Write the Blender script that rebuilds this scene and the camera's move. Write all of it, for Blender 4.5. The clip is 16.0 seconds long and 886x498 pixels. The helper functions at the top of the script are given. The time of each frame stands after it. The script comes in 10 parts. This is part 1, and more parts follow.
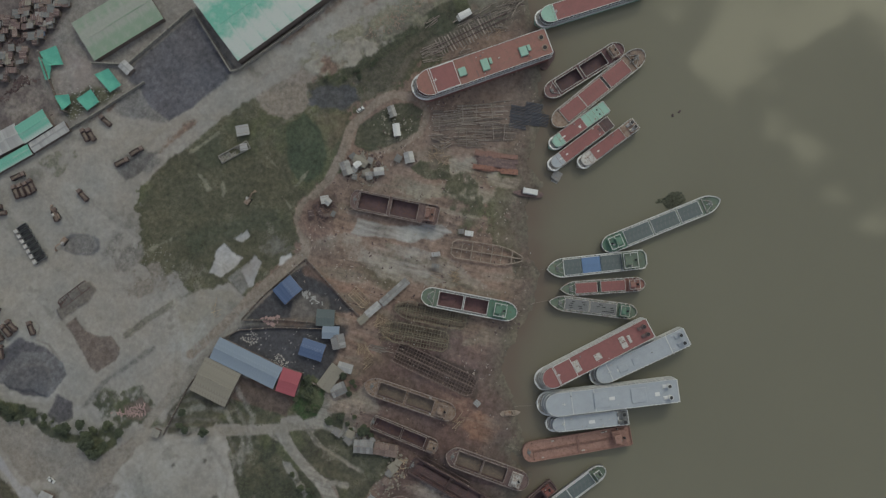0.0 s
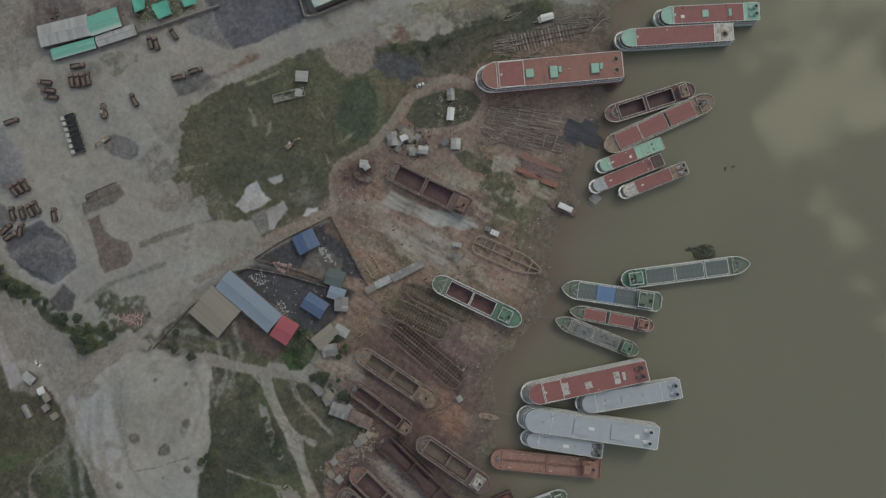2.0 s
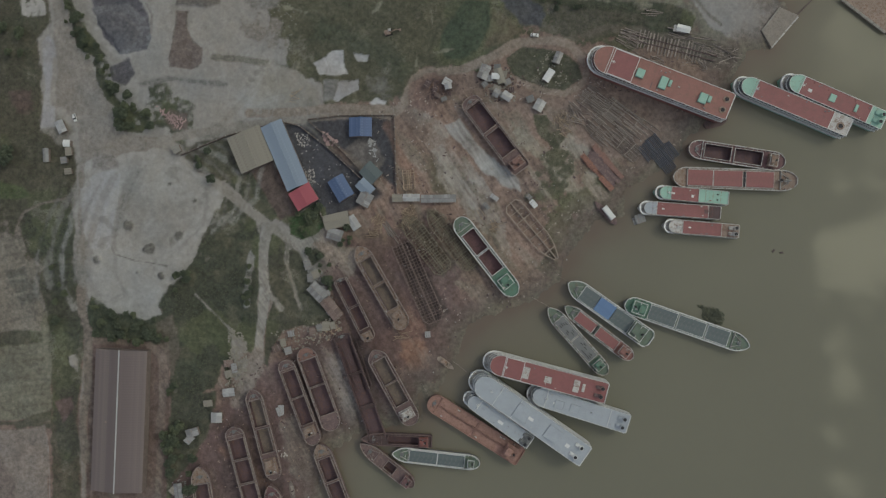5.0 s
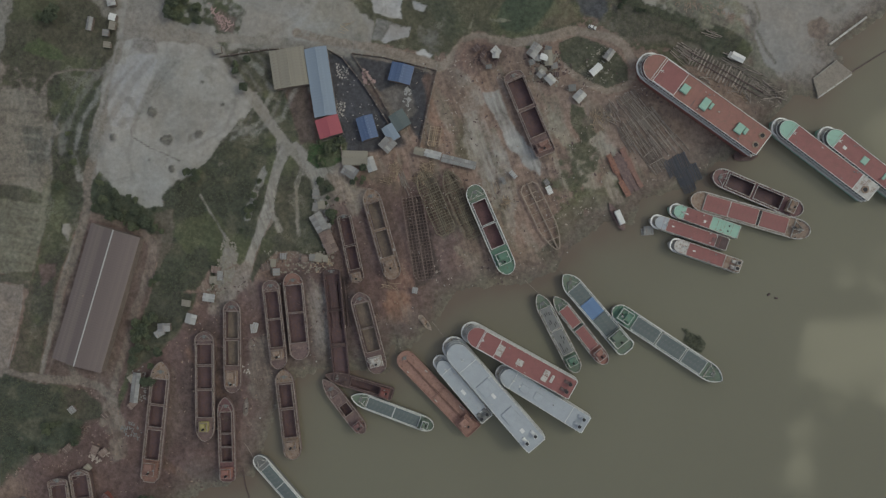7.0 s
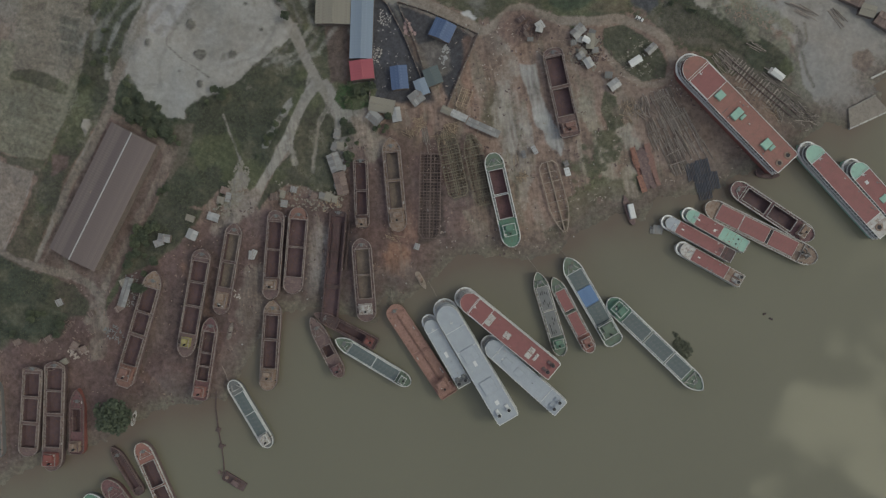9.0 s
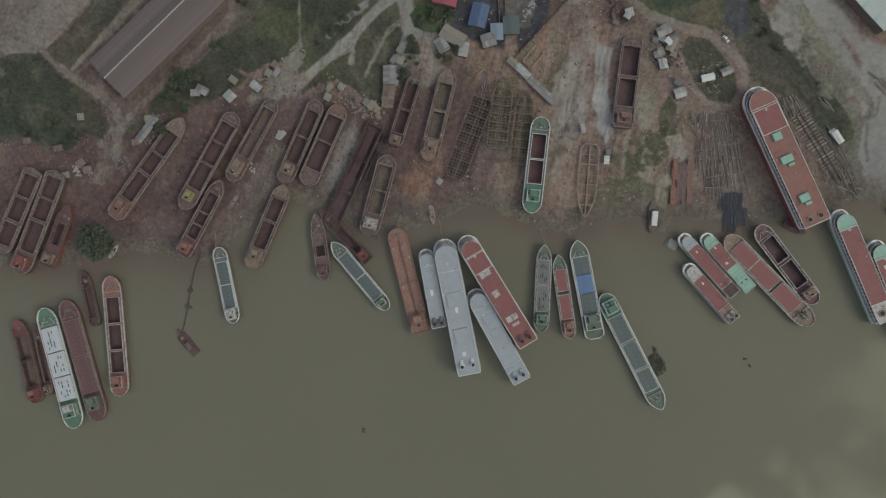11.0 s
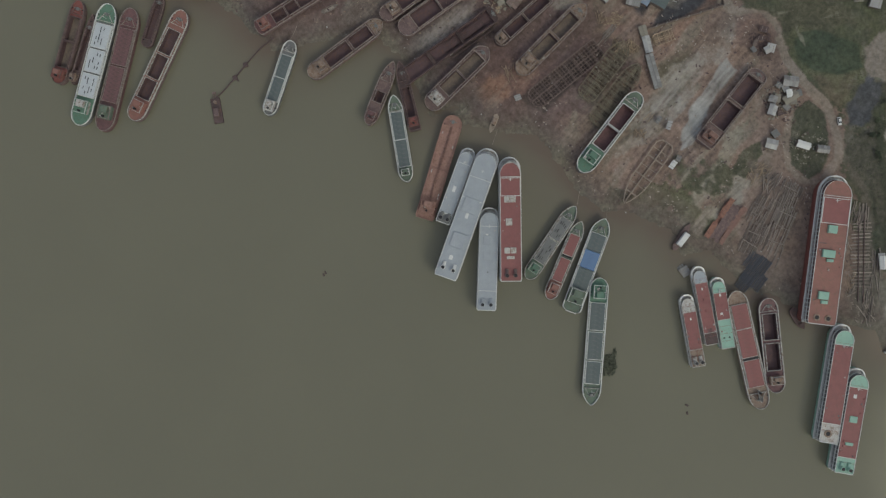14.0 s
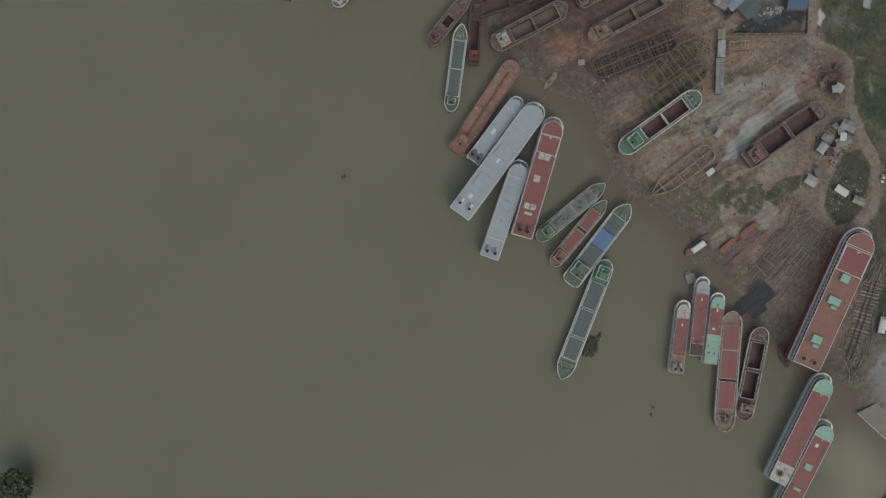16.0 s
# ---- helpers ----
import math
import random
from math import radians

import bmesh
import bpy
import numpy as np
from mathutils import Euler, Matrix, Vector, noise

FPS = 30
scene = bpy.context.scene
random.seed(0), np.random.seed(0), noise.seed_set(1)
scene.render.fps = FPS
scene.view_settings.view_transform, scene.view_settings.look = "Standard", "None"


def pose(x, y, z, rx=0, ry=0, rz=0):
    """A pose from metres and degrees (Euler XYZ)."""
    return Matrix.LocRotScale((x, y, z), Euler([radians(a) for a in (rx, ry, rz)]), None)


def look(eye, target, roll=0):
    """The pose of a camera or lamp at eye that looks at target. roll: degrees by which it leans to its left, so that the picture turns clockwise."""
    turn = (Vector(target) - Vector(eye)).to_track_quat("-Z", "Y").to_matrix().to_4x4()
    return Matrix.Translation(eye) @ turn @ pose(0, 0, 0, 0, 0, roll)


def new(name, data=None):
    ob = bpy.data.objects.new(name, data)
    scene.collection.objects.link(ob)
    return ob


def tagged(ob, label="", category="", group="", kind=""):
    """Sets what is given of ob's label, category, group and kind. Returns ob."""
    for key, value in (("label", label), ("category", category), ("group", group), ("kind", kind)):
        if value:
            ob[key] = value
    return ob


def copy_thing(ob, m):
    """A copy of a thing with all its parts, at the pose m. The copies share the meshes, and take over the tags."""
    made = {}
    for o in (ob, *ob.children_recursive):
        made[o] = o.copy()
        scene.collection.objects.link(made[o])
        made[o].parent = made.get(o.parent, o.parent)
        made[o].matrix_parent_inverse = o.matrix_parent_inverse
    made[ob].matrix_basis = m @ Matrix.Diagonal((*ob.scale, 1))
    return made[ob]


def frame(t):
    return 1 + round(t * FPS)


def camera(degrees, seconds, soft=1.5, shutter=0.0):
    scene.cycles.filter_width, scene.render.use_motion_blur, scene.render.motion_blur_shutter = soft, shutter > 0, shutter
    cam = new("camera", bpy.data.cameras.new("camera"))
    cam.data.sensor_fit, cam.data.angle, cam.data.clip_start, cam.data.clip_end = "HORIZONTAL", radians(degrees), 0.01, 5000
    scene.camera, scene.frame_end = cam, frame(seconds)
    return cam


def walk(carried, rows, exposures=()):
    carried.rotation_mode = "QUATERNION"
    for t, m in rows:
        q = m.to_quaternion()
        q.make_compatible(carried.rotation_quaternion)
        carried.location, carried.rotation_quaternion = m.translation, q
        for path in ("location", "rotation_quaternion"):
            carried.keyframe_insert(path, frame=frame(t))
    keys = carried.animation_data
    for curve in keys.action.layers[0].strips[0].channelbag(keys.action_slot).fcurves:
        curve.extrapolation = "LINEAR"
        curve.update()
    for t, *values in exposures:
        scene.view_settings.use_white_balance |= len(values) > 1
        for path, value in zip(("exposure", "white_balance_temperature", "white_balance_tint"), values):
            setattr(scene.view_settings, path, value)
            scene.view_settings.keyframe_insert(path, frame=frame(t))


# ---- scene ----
cam = camera(70, 16.0, soft=1.3)
PATH = [
    (0, pose(0.67, 5.70, 347.14, 3.850, 0.487, -41.472)),
    (0.5, pose(0.88, 7.01, 347.24, 3.722, 0.646, -38.100)),
    (1, pose(0.86, 8.10, 347.26, 3.645, 0.816, -34.392)),
    (1.5, pose(0.59, 8.69, 347.26, 3.563, 0.988, -30.690)),
    (2, pose(-0.20, 8.21, 347.26, 2.843, 1.213, -26.791)),
    (2.5, pose(-0.91, 7.36, 347.30, 2.188, 1.443, -22.480)),
    (3, pose(-1.38, 6.56, 347.39, 1.551, 1.671, -17.878)),
    (3.5, pose(-1.97, 5.57, 347.49, 1.059, 1.912, -13.194)),
    (4, pose(-2.65, 3.91, 347.61, 0.655, 2.106, -8.643)),
    (4.5, pose(-3.53, 1.64, 347.76, 0.488, 2.367, -3.709)),
    (5, pose(-4.35, -1.79, 347.97, -0.132, 2.434, -0.042)),
    (7.5, pose(-3.58, -23.91, 349.68, -0.021, 2.422, 16.953)),
    (8, pose(-2.50, -28.41, 349.70, 0.116, 2.467, 18.986)),
    (8.5, pose(-1.11, -33.01, 349.72, 0.097, 2.551, 21.363)),
    (9, pose(0.71, -37.63, 349.85, -0.025, 2.651, 24.726)),
    (11.5, pose(15.45, -74.00, 349.18, 0.568, 2.081, 49.548)),
    (12, pose(20.19, -79.14, 349.28, 0.395, 2.103, 55.008)),
    (12.5, pose(24.93, -84.21, 349.25, 0.210, 2.094, 60.253)),
    (13, pose(30.11, -88.99, 349.32, 0.010, 2.071, 65.608)),
    (13.5, pose(35.86, -93.42, 349.55, -0.173, 2.055, 70.351)),
    (14, pose(42.49, -97.39, 349.86, -0.418, 2.055, 74.879)),
    (14.5, pose(49.44, -101.42, 350.28, -0.445, 2.020, 78.949)),
    (15, pose(57.10, -104.98, 350.33, -0.455, 1.925, 83.260)),
    (15.5, pose(65.20, -107.71, 349.87, -0.389, 1.908, 87.605)),
    (16, pose(73.52, -109.82, 349.00, -0.347, 1.864, 91.760)),
]
walk(cam, PATH)

# ---- light ----
scene.view_settings.exposure = 0.11
SUN_DIR = Vector((0.70, 0.34, 0.63)).normalized()
world = bpy.data.worlds.new("world")
scene.world = world
world.use_nodes = True
wn, wl = world.node_tree.nodes, world.node_tree.links
wn.clear()
w_out = wn.new("ShaderNodeOutputWorld")
w_bg = wn.new("ShaderNodeBackground")
w_sky = wn.new("ShaderNodeTexSky")
w_sky.sky_type, w_sky.sun_disc = "NISHITA", False
w_sky.sun_elevation = math.asin(SUN_DIR.z)
w_sky.sun_rotation = math.atan2(SUN_DIR.x, SUN_DIR.y)
w_sky.dust_density = 4.0
w_tex = wn.new("ShaderNodeTexCoord")
w_noise = wn.new("ShaderNodeTexNoise")
w_noise.inputs["Scale"].default_value = 5.0
w_noise.inputs["Detail"].default_value = 5.0
w_noise.inputs["Roughness"].default_value = 0.55
w_off = wn.new("ShaderNodeVectorMath")
w_off.operation = "MULTIPLY_ADD"
w_off.inputs[1].default_value, w_off.inputs[2].default_value = (0.1, 0.1, 0.1), (-0.05, -0.05, -0.05)
w_dir = wn.new("ShaderNodeVectorMath")
w_dir.operation = "ADD"
wl.new(w_noise.outputs["Color"], w_off.inputs[0])
wl.new(w_tex.outputs["Generated"], w_dir.inputs[0])
wl.new(w_off.outputs[0], w_dir.inputs[1])
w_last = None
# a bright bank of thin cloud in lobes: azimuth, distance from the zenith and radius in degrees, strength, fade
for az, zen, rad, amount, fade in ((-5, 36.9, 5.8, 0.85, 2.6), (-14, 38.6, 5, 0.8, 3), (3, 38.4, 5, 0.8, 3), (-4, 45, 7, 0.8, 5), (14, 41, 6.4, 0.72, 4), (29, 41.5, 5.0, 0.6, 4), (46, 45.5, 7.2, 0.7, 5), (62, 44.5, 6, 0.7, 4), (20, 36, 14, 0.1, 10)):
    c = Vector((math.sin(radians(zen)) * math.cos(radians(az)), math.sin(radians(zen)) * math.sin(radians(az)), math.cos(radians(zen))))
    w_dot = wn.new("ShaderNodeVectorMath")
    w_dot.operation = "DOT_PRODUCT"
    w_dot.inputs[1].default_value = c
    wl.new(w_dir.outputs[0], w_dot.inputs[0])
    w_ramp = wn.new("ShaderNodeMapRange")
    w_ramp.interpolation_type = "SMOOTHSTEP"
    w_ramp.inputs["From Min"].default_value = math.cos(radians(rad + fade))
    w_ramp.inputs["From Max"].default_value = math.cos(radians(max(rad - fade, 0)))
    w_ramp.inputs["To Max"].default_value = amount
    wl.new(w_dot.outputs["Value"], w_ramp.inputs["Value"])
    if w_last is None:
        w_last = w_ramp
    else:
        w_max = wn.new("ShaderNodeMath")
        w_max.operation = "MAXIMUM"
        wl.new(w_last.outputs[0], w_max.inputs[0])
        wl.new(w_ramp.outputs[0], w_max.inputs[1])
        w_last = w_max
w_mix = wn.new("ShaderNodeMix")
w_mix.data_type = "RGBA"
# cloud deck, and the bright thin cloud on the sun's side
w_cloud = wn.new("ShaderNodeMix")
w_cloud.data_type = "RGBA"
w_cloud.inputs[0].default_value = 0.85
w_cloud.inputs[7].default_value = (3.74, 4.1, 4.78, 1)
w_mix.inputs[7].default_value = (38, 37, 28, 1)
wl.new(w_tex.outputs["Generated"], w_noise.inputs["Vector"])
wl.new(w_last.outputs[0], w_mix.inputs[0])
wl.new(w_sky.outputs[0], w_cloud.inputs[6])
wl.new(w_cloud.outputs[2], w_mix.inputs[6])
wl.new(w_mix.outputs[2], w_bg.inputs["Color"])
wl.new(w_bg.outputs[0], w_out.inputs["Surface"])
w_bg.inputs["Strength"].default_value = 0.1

sun = bpy.data.lights.new("sun", "SUN")
sun.energy, sun.angle, sun.color = 0.56, radians(14), (1.0, 0.97, 0.92)
sun_ob = new("sun", sun)
sun_ob.matrix_world = look(SUN_DIR * 900, (0, 0, 0))


# ---- materials ----
def material(name, colour, rough=0.7, metal=0.0, var=0.25, big=0.25, fine=2.5, bump=0.15, stain=None, stain_amount=0.0, spec=0.4, rand=0.0):
    """A weathered surface: colour varied at two scales, optional stains, fine bump. Scales are per metre."""
    m = bpy.data.materials.new(name)
    m.use_nodes = True
    n, l = m.node_tree.nodes, m.node_tree.links
    b = n["Principled BSDF"]
    b.inputs["Roughness"].default_value, b.inputs["Metallic"].default_value = rough, metal
    b.inputs["Specular IOR Level"].default_value = spec
    tc = n.new("ShaderNodeTexCoord")
    na, nb = n.new("ShaderNodeTexNoise"), n.new("ShaderNodeTexNoise")
    for nn, s, d in ((na, big, 5), (nb, fine, 6)):
        nn.inputs["Scale"].default_value, nn.inputs["Detail"].default_value = s, d
        nn.inputs["Roughness"].default_value = 0.65
        l.new(tc.outputs["Object"], nn.inputs["Vector"])
    add = n.new("ShaderNodeMath")
    add.operation = "ADD"
    l.new(na.outputs["Fac"], add.inputs[0])
    l.new(nb.outputs["Fac"], add.inputs[1])
    mr = n.new("ShaderNodeMapRange")
    mr.inputs["From Min"].default_value, mr.inputs["From Max"].default_value = 0.65, 1.35
    mr.inputs["To Min"].default_value, mr.inputs["To Max"].default_value = 1 - var, 1 + var
    l.new(add.outputs[0], mr.inputs["Value"])
    hsv = n.new("ShaderNodeHueSaturation")
    hsv.inputs["Color"].default_value = (*colour, 1)
    if rand:
        oi, mu = n.new("ShaderNodeObjectInfo"), n.new("ShaderNodeMath")
        mu.operation = "MULTIPLY_ADD"
        mu.inputs[1].default_value, mu.inputs[2].default_value = rand, 1 - rand / 2
        l.new(oi.outputs["Random"], mu.inputs[0])
        mm = n.new("ShaderNodeMath")
        mm.operation = "MULTIPLY"
        l.new(mu.outputs[0], mm.inputs[0])
        l.new(mr.outputs[0], mm.inputs[1])
        l.new(mm.outputs[0], hsv.inputs["Value"])
    else:
        l.new(mr.outputs[0], hsv.inputs["Value"])
    out = hsv.outputs[0]
    if stain:
        ns = n.new("ShaderNodeTexNoise")
        ns.inputs["Scale"].default_value, ns.inputs["Detail"].default_value = big * 2.7, 8
        ns.inputs["Roughness"].default_value = 0.7
        l.new(tc.outputs["Object"], ns.inputs["Vector"])
        sr = n.new("ShaderNodeMapRange")
        sr.inputs["From Min"].default_value = 0.62 - 0.3 * stain_amount
        sr.inputs["From Max"].default_value = 0.75 - 0.3 * stain_amount
        l.new(ns.outputs["Fac"], sr.inputs["Value"])
        mx = n.new("ShaderNodeMix")
        mx.data_type = "RGBA"
        l.new(sr.outputs[0], mx.inputs[0])
        l.new(out, mx.inputs[6])
        mx.inputs[7].default_value = (*stain, 1)
        out = mx.outputs[2]
    l.new(out, b.inputs["Base Color"])
    if bump:
        bp = n.new("ShaderNodeBump")
        bp.inputs["Strength"].default_value, bp.inputs["Distance"].default_value = bump, 0.08
        l.new(nb.outputs["Fac"], bp.inputs["Height"])
        l.new(bp.outputs[0], b.inputs["Normal"])
    return m


RUST = (0.16, 0.075, 0.05)
M = {
    "white": material("white_paint", (0.56, 0.57, 0.545), 0.5, var=0.14, stain=(0.3, 0.22, 0.16), stain_amount=0.15),
    "rim_pale": material("worn_pale_bulwark", (0.255, 0.218, 0.195), 0.7, var=0.25, stain=(0.16, 0.11, 0.09), stain_amount=0.45),
    "offwhite": material("dull_white_paint", (0.42, 0.41, 0.38), 0.6, var=0.25, fine=1.6, stain=(0.21, 0.16, 0.125), stain_amount=0.42),
    "grey_blue": material("pale_blue_grey_paint", (0.312, 0.342, 0.364), 0.5, var=0.12, stain=(0.27, 0.29, 0.295), stain_amount=0.12),
    "grey_dark": material("dark_grey_paint", (0.15, 0.155, 0.15), 0.6, var=0.2),
    "hatch": material("slate_hatch_cover", (0.09, 0.112, 0.111), 0.6, var=0.12, stain=(0.16, 0.16, 0.15), stain_amount=0.2),
    "red_roof": material("red_oxide_roof_paint", (0.225, 0.092, 0.086), 0.65, var=0.14, stain=(0.18, 0.088, 0.078), stain_amount=0.3),
    "red_light": material("faded_red_roof_paint", (0.25, 0.122, 0.10), 0.7, var=0.16, stain=(0.2, 0.115, 0.09), stain_amount=0.4),
    "maroon": material("maroon_paint", (0.145, 0.078, 0.078), 0.65, var=0.2, stain=(0.1, 0.06, 0.055), stain_amount=0.4),
    "red_hull": material("red_hull_paint", (0.2, 0.07, 0.06), 0.6, var=0.2, stain=RUST, stain_amount=0.4),
    "green": material("green_deck_paint", (0.10, 0.19, 0.135), 0.6, var=0.2, stain=(0.12, 0.14, 0.10), stain_amount=0.3),
    "green_dull": material("dull_green_deck_paint", (0.115, 0.155, 0.115), 0.65, var=0.25, stain=(0.13, 0.12, 0.09), stain_amount=0.35),
    "mint": material("mint_green_paint", (0.24, 0.40, 0.32), 0.6, var=0.12, stain=(0.22, 0.27, 0.22), stain_amount=0.2),
    "rust": material("rusted_steel", (0.138, 0.097, 0.092), 0.85, var=0.4, stain=(0.19, 0.14, 0.12), stain_amount=0.35, bump=0.3),
    "rust_dark": material("dark_rusted_steel", (0.09, 0.065, 0.063), 0.9, var=0.4, stain=(0.12, 0.065, 0.05), stain_amount=0.3, bump=0.3),
    "rust_orange": material("orange_primer_steel", (0.215, 0.125, 0.102), 0.8, var=0.25, stain=(0.16, 0.1, 0.08), stain_amount=0.45, bump=0.2),
    "tan": material("tan_weathered_paint", (0.24, 0.185, 0.145), 0.75, var=0.3, stain=(0.17, 0.105, 0.07), stain_amount=0.45),
    "yellow": material("faded_yellow_paint", (0.29, 0.26, 0.11), 0.7, var=0.25, stain=RUST, stain_amount=0.3),
    "hold": material("bare_hold_plating", (0.10, 0.065, 0.068), 0.85, var=0.3, stain=(0.13, 0.075, 0.06), stain_amount=0.35, bump=0.25),
    "hold_tan": material("dusty_hold_floor", (0.15, 0.12, 0.1), 0.9, var=0.3, stain=(0.2, 0.16, 0.12), stain_amount=0.3, bump=0.25),
    "barge": material("faded_orange_barge_paint", (0.275, 0.165, 0.132), 0.75, var=0.22, stain=(0.2, 0.115, 0.088), stain_amount=0.4, bump=0.2),
    # also the flat black of hatch gaps and open wells
    "black": material("black_soot_and_gap_paint", (0.02, 0.02, 0.022), 0.7, var=0.2),
    "blue_tarp": material("blue_tarpaulin", (0.10, 0.17, 0.29), 0.5, var=0.15, bump=0.4),
    "steel_green": material("mossy_frame_steel", (0.17, 0.15, 0.11), 0.9, var=0.35, stain=(0.16, 0.1, 0.07), stain_amount=0.3),
    "pink": material("faded_pink_sheet", (0.33, 0.235, 0.22), 0.8, var=0.25),
    "pale_frame": material("pale_weathered_beam", (0.27, 0.225, 0.18), 0.85, var=0.3, stain=(0.18, 0.14, 0.11), stain_amount=0.3),
    "rust_frame": material("brown_rusted_beam", (0.135, 0.1, 0.088), 0.9, var=0.4, stain=(0.19, 0.15, 0.125), stain_amount=0.35),
    "wood": material("grey_weathered_timber", (0.235, 0.203, 0.175), 0.9, var=0.35, rand=0.7),
    "bamboo": material("bamboo_pole", (0.30, 0.23, 0.16), 0.8, var=0.3, rand=0.6),
    "pipe_black": material("black_steel_pipe", (0.07, 0.073, 0.085), 0.55, var=0.3, rand=0.5),
    "brick": material("brick_wall", (0.15, 0.122, 0.105), 0.9, var=0.3, stain=(0.12, 0.1, 0.085), stain_amount=0.4),
    "concrete": material("aged_concrete", (0.24, 0.23, 0.20), 0.9, var=0.25, stain=(0.14, 0.135, 0.115), stain_amount=0.4),
    "tin": material("weathered_tin_sheet", (0.23, 0.23, 0.22), 0.55, 0.2, var=0.25, stain=(0.2, 0.14, 0.11), stain_amount=0.3, rand=0.5),
    "tin_pale": material("new_tin_sheet", (0.34, 0.34, 0.325), 0.45, 0.2, var=0.12, rand=0.3),
    "tin_rust": material("rusty_tin_sheet", (0.165, 0.126, 0.108), 0.75, var=0.35, stain=(0.12, 0.07, 0.055), stain_amount=0.4, rand=0.5),
    "tin_blue": material("blue_profiled_sheet", (0.19, 0.235, 0.285), 0.5, var=0.12, stain=(0.25, 0.3, 0.34), stain_amount=0.2),
    "tin_deep_blue": material("deep_blue_profiled_sheet", (0.07, 0.108, 0.195), 0.5, var=0.2, stain=(0.14, 0.18, 0.27), stain_amount=0.25),
    "tin_red": material("red_profiled_sheet", (0.3, 0.078, 0.092), 0.5, var=0.12),
    "tin_tan": material("grey_tan_roof_sheet", (0.22, 0.205, 0.165), 0.7, var=0.15, stain=(0.17, 0.15, 0.12), stain_amount=0.3),
    "tin_brown": material("brown_factory_roof_sheet", (0.128, 0.103, 0.097), 0.7, var=0.2, big=0.08, stain=(0.165, 0.135, 0.122), stain_amount=0.35),
    "tin_green": material("bright_green_roof_sheet", (0.13, 0.36, 0.275), 0.5, var=0.12, big=0.009, fine=0.6, stain=(0.40, 0.44, 0.41), stain_amount=0.55),
    "green_pale": material("pale_green_roof_sheet", (0.27, 0.29, 0.25), 0.6, var=0.12, big=0.018, fine=0.6, stain=(0.19, 0.26, 0.19), stain_amount=0.5),
    "white_fresh": material("fresh_white_paint", (0.62, 0.63, 0.61), 0.45, var=0.12, stain=(0.4, 0.38, 0.34), stain_amount=0.2),
    "primer": material("red_primer_plate", (0.245, 0.125, 0.09), 0.8, var=0.25, stain=(0.15, 0.085, 0.065), stain_amount=0.4),
    "pale_cover": material("pale_hatch_cover", (0.44, 0.475, 0.49), 0.55, var=0.1, stain=(0.36, 0.38, 0.39), stain_amount=0.2),
    "net_green": material("green_netting", (0.085, 0.33, 0.245), 0.7, var=0.15, stain=(0.13, 0.37, 0.29), stain_amount=0.3),
    "leaf": material("tree_foliage", (0.09, 0.105, 0.064), 0.8, var=0.4, fine=1.2, spec=0.2),
    "leaf_dark": material("dark_tree_foliage", (0.075, 0.09, 0.06), 0.8, var=0.4, fine=1.2, spec=0.2),
    "bark": material("tree_bark", (0.09, 0.07, 0.05), 0.9),
    "grass": material("meadow_grass", (0.082, 0.086, 0.057), 0.9, var=0.4, spec=0.1),
    "rubber": material("vehicle_tyre", (0.02, 0.02, 0.02), 0.8),
    "glass": material("dark_windscreen", (0.02, 0.025, 0.03), 0.15, bump=0),
    "rubble": material("rubble_heap", (0.3, 0.28, 0.25), 0.95, var=0.3),
}


# ---- helpers ----
def part(name, bm, mat, parent, label=""):
    me = bpy.data.meshes.new(name)
    bm.to_mesh(me)
    bm.free()
    me.materials.append(M[mat] if isinstance(mat, str) else mat)
    ob = new(name, me)
    ob.parent = parent
    if label:
        tagged(ob, label)
    return ob


def piece(name, me, parent, m=None, label=""):
    """One more object on a shared mesh."""
    ob = new(name, me)
    ob.parent = parent
    if m is not None:
        ob.matrix_basis = m
    return ob


def mesh_of(name, bm, mat):
    me = bpy.data.meshes.new(name)
    bm.to_mesh(me)
    bm.free()
    me.materials.append(M[mat])
    return me


def thing(name, x, y, z, heading=0.0, label="", category="", group="", kind=""):
    ob = new(name)
    ob.matrix_basis = pose(x, y, z, 0, 0, heading)
    return tagged(ob, label, category, group, kind)


def box(bm, x0, x1, y0, y1, z0, z1, bevel=0.0):
    v = [bm.verts.new((x, y, z)) for z in (z0, z1) for x, y in ((x0, y0), (x1, y0), (x1, y1), (x0, y1))]
    for f in ((3, 2, 1, 0), (4, 5, 6, 7), (0, 1, 5, 4), (1, 2, 6, 5), (2, 3, 7, 6), (3, 0, 4, 7)):
        bm.faces.new([v[i] for i in f])
    if bevel:
        top = [e for e in bm.edges if all(w in v[4:] for w in e.verts)]
        bmesh.ops.bevel(bm, geom=top, offset=bevel, segments=1, affect="EDGES")
    return bm


def boxes(*rows):
    bm = bmesh.new()
    for r in rows:
        box(bm, *r)
    return bm


def bar(bm, a, b, w, h=None):
    """A rectangular bar from a to b."""
    a, b = Vector(a), Vector(b)
    h = h or w
    d = (b - a).normalized()
    side = d.cross(Vector((0, 0, 1)))
    side = side.normalized() if side.length > 1e-4 else Vector((1, 0, 0))
    up = side.cross(d)
    v = [bm.verts.new(p + side * sx * w / 2 + up * sz * h / 2) for p in (a, b) for sx, sz in ((-1, -1), (1, -1), (1, 1), (-1, 1))]
    for f in ((0, 1, 2, 3), (7, 6, 5, 4), (0, 4, 5, 1), (1, 5, 6, 2), (2, 6, 7, 3), (3, 7, 4, 0)):
        bm.faces.new([v[i] for i in f])
    return bm


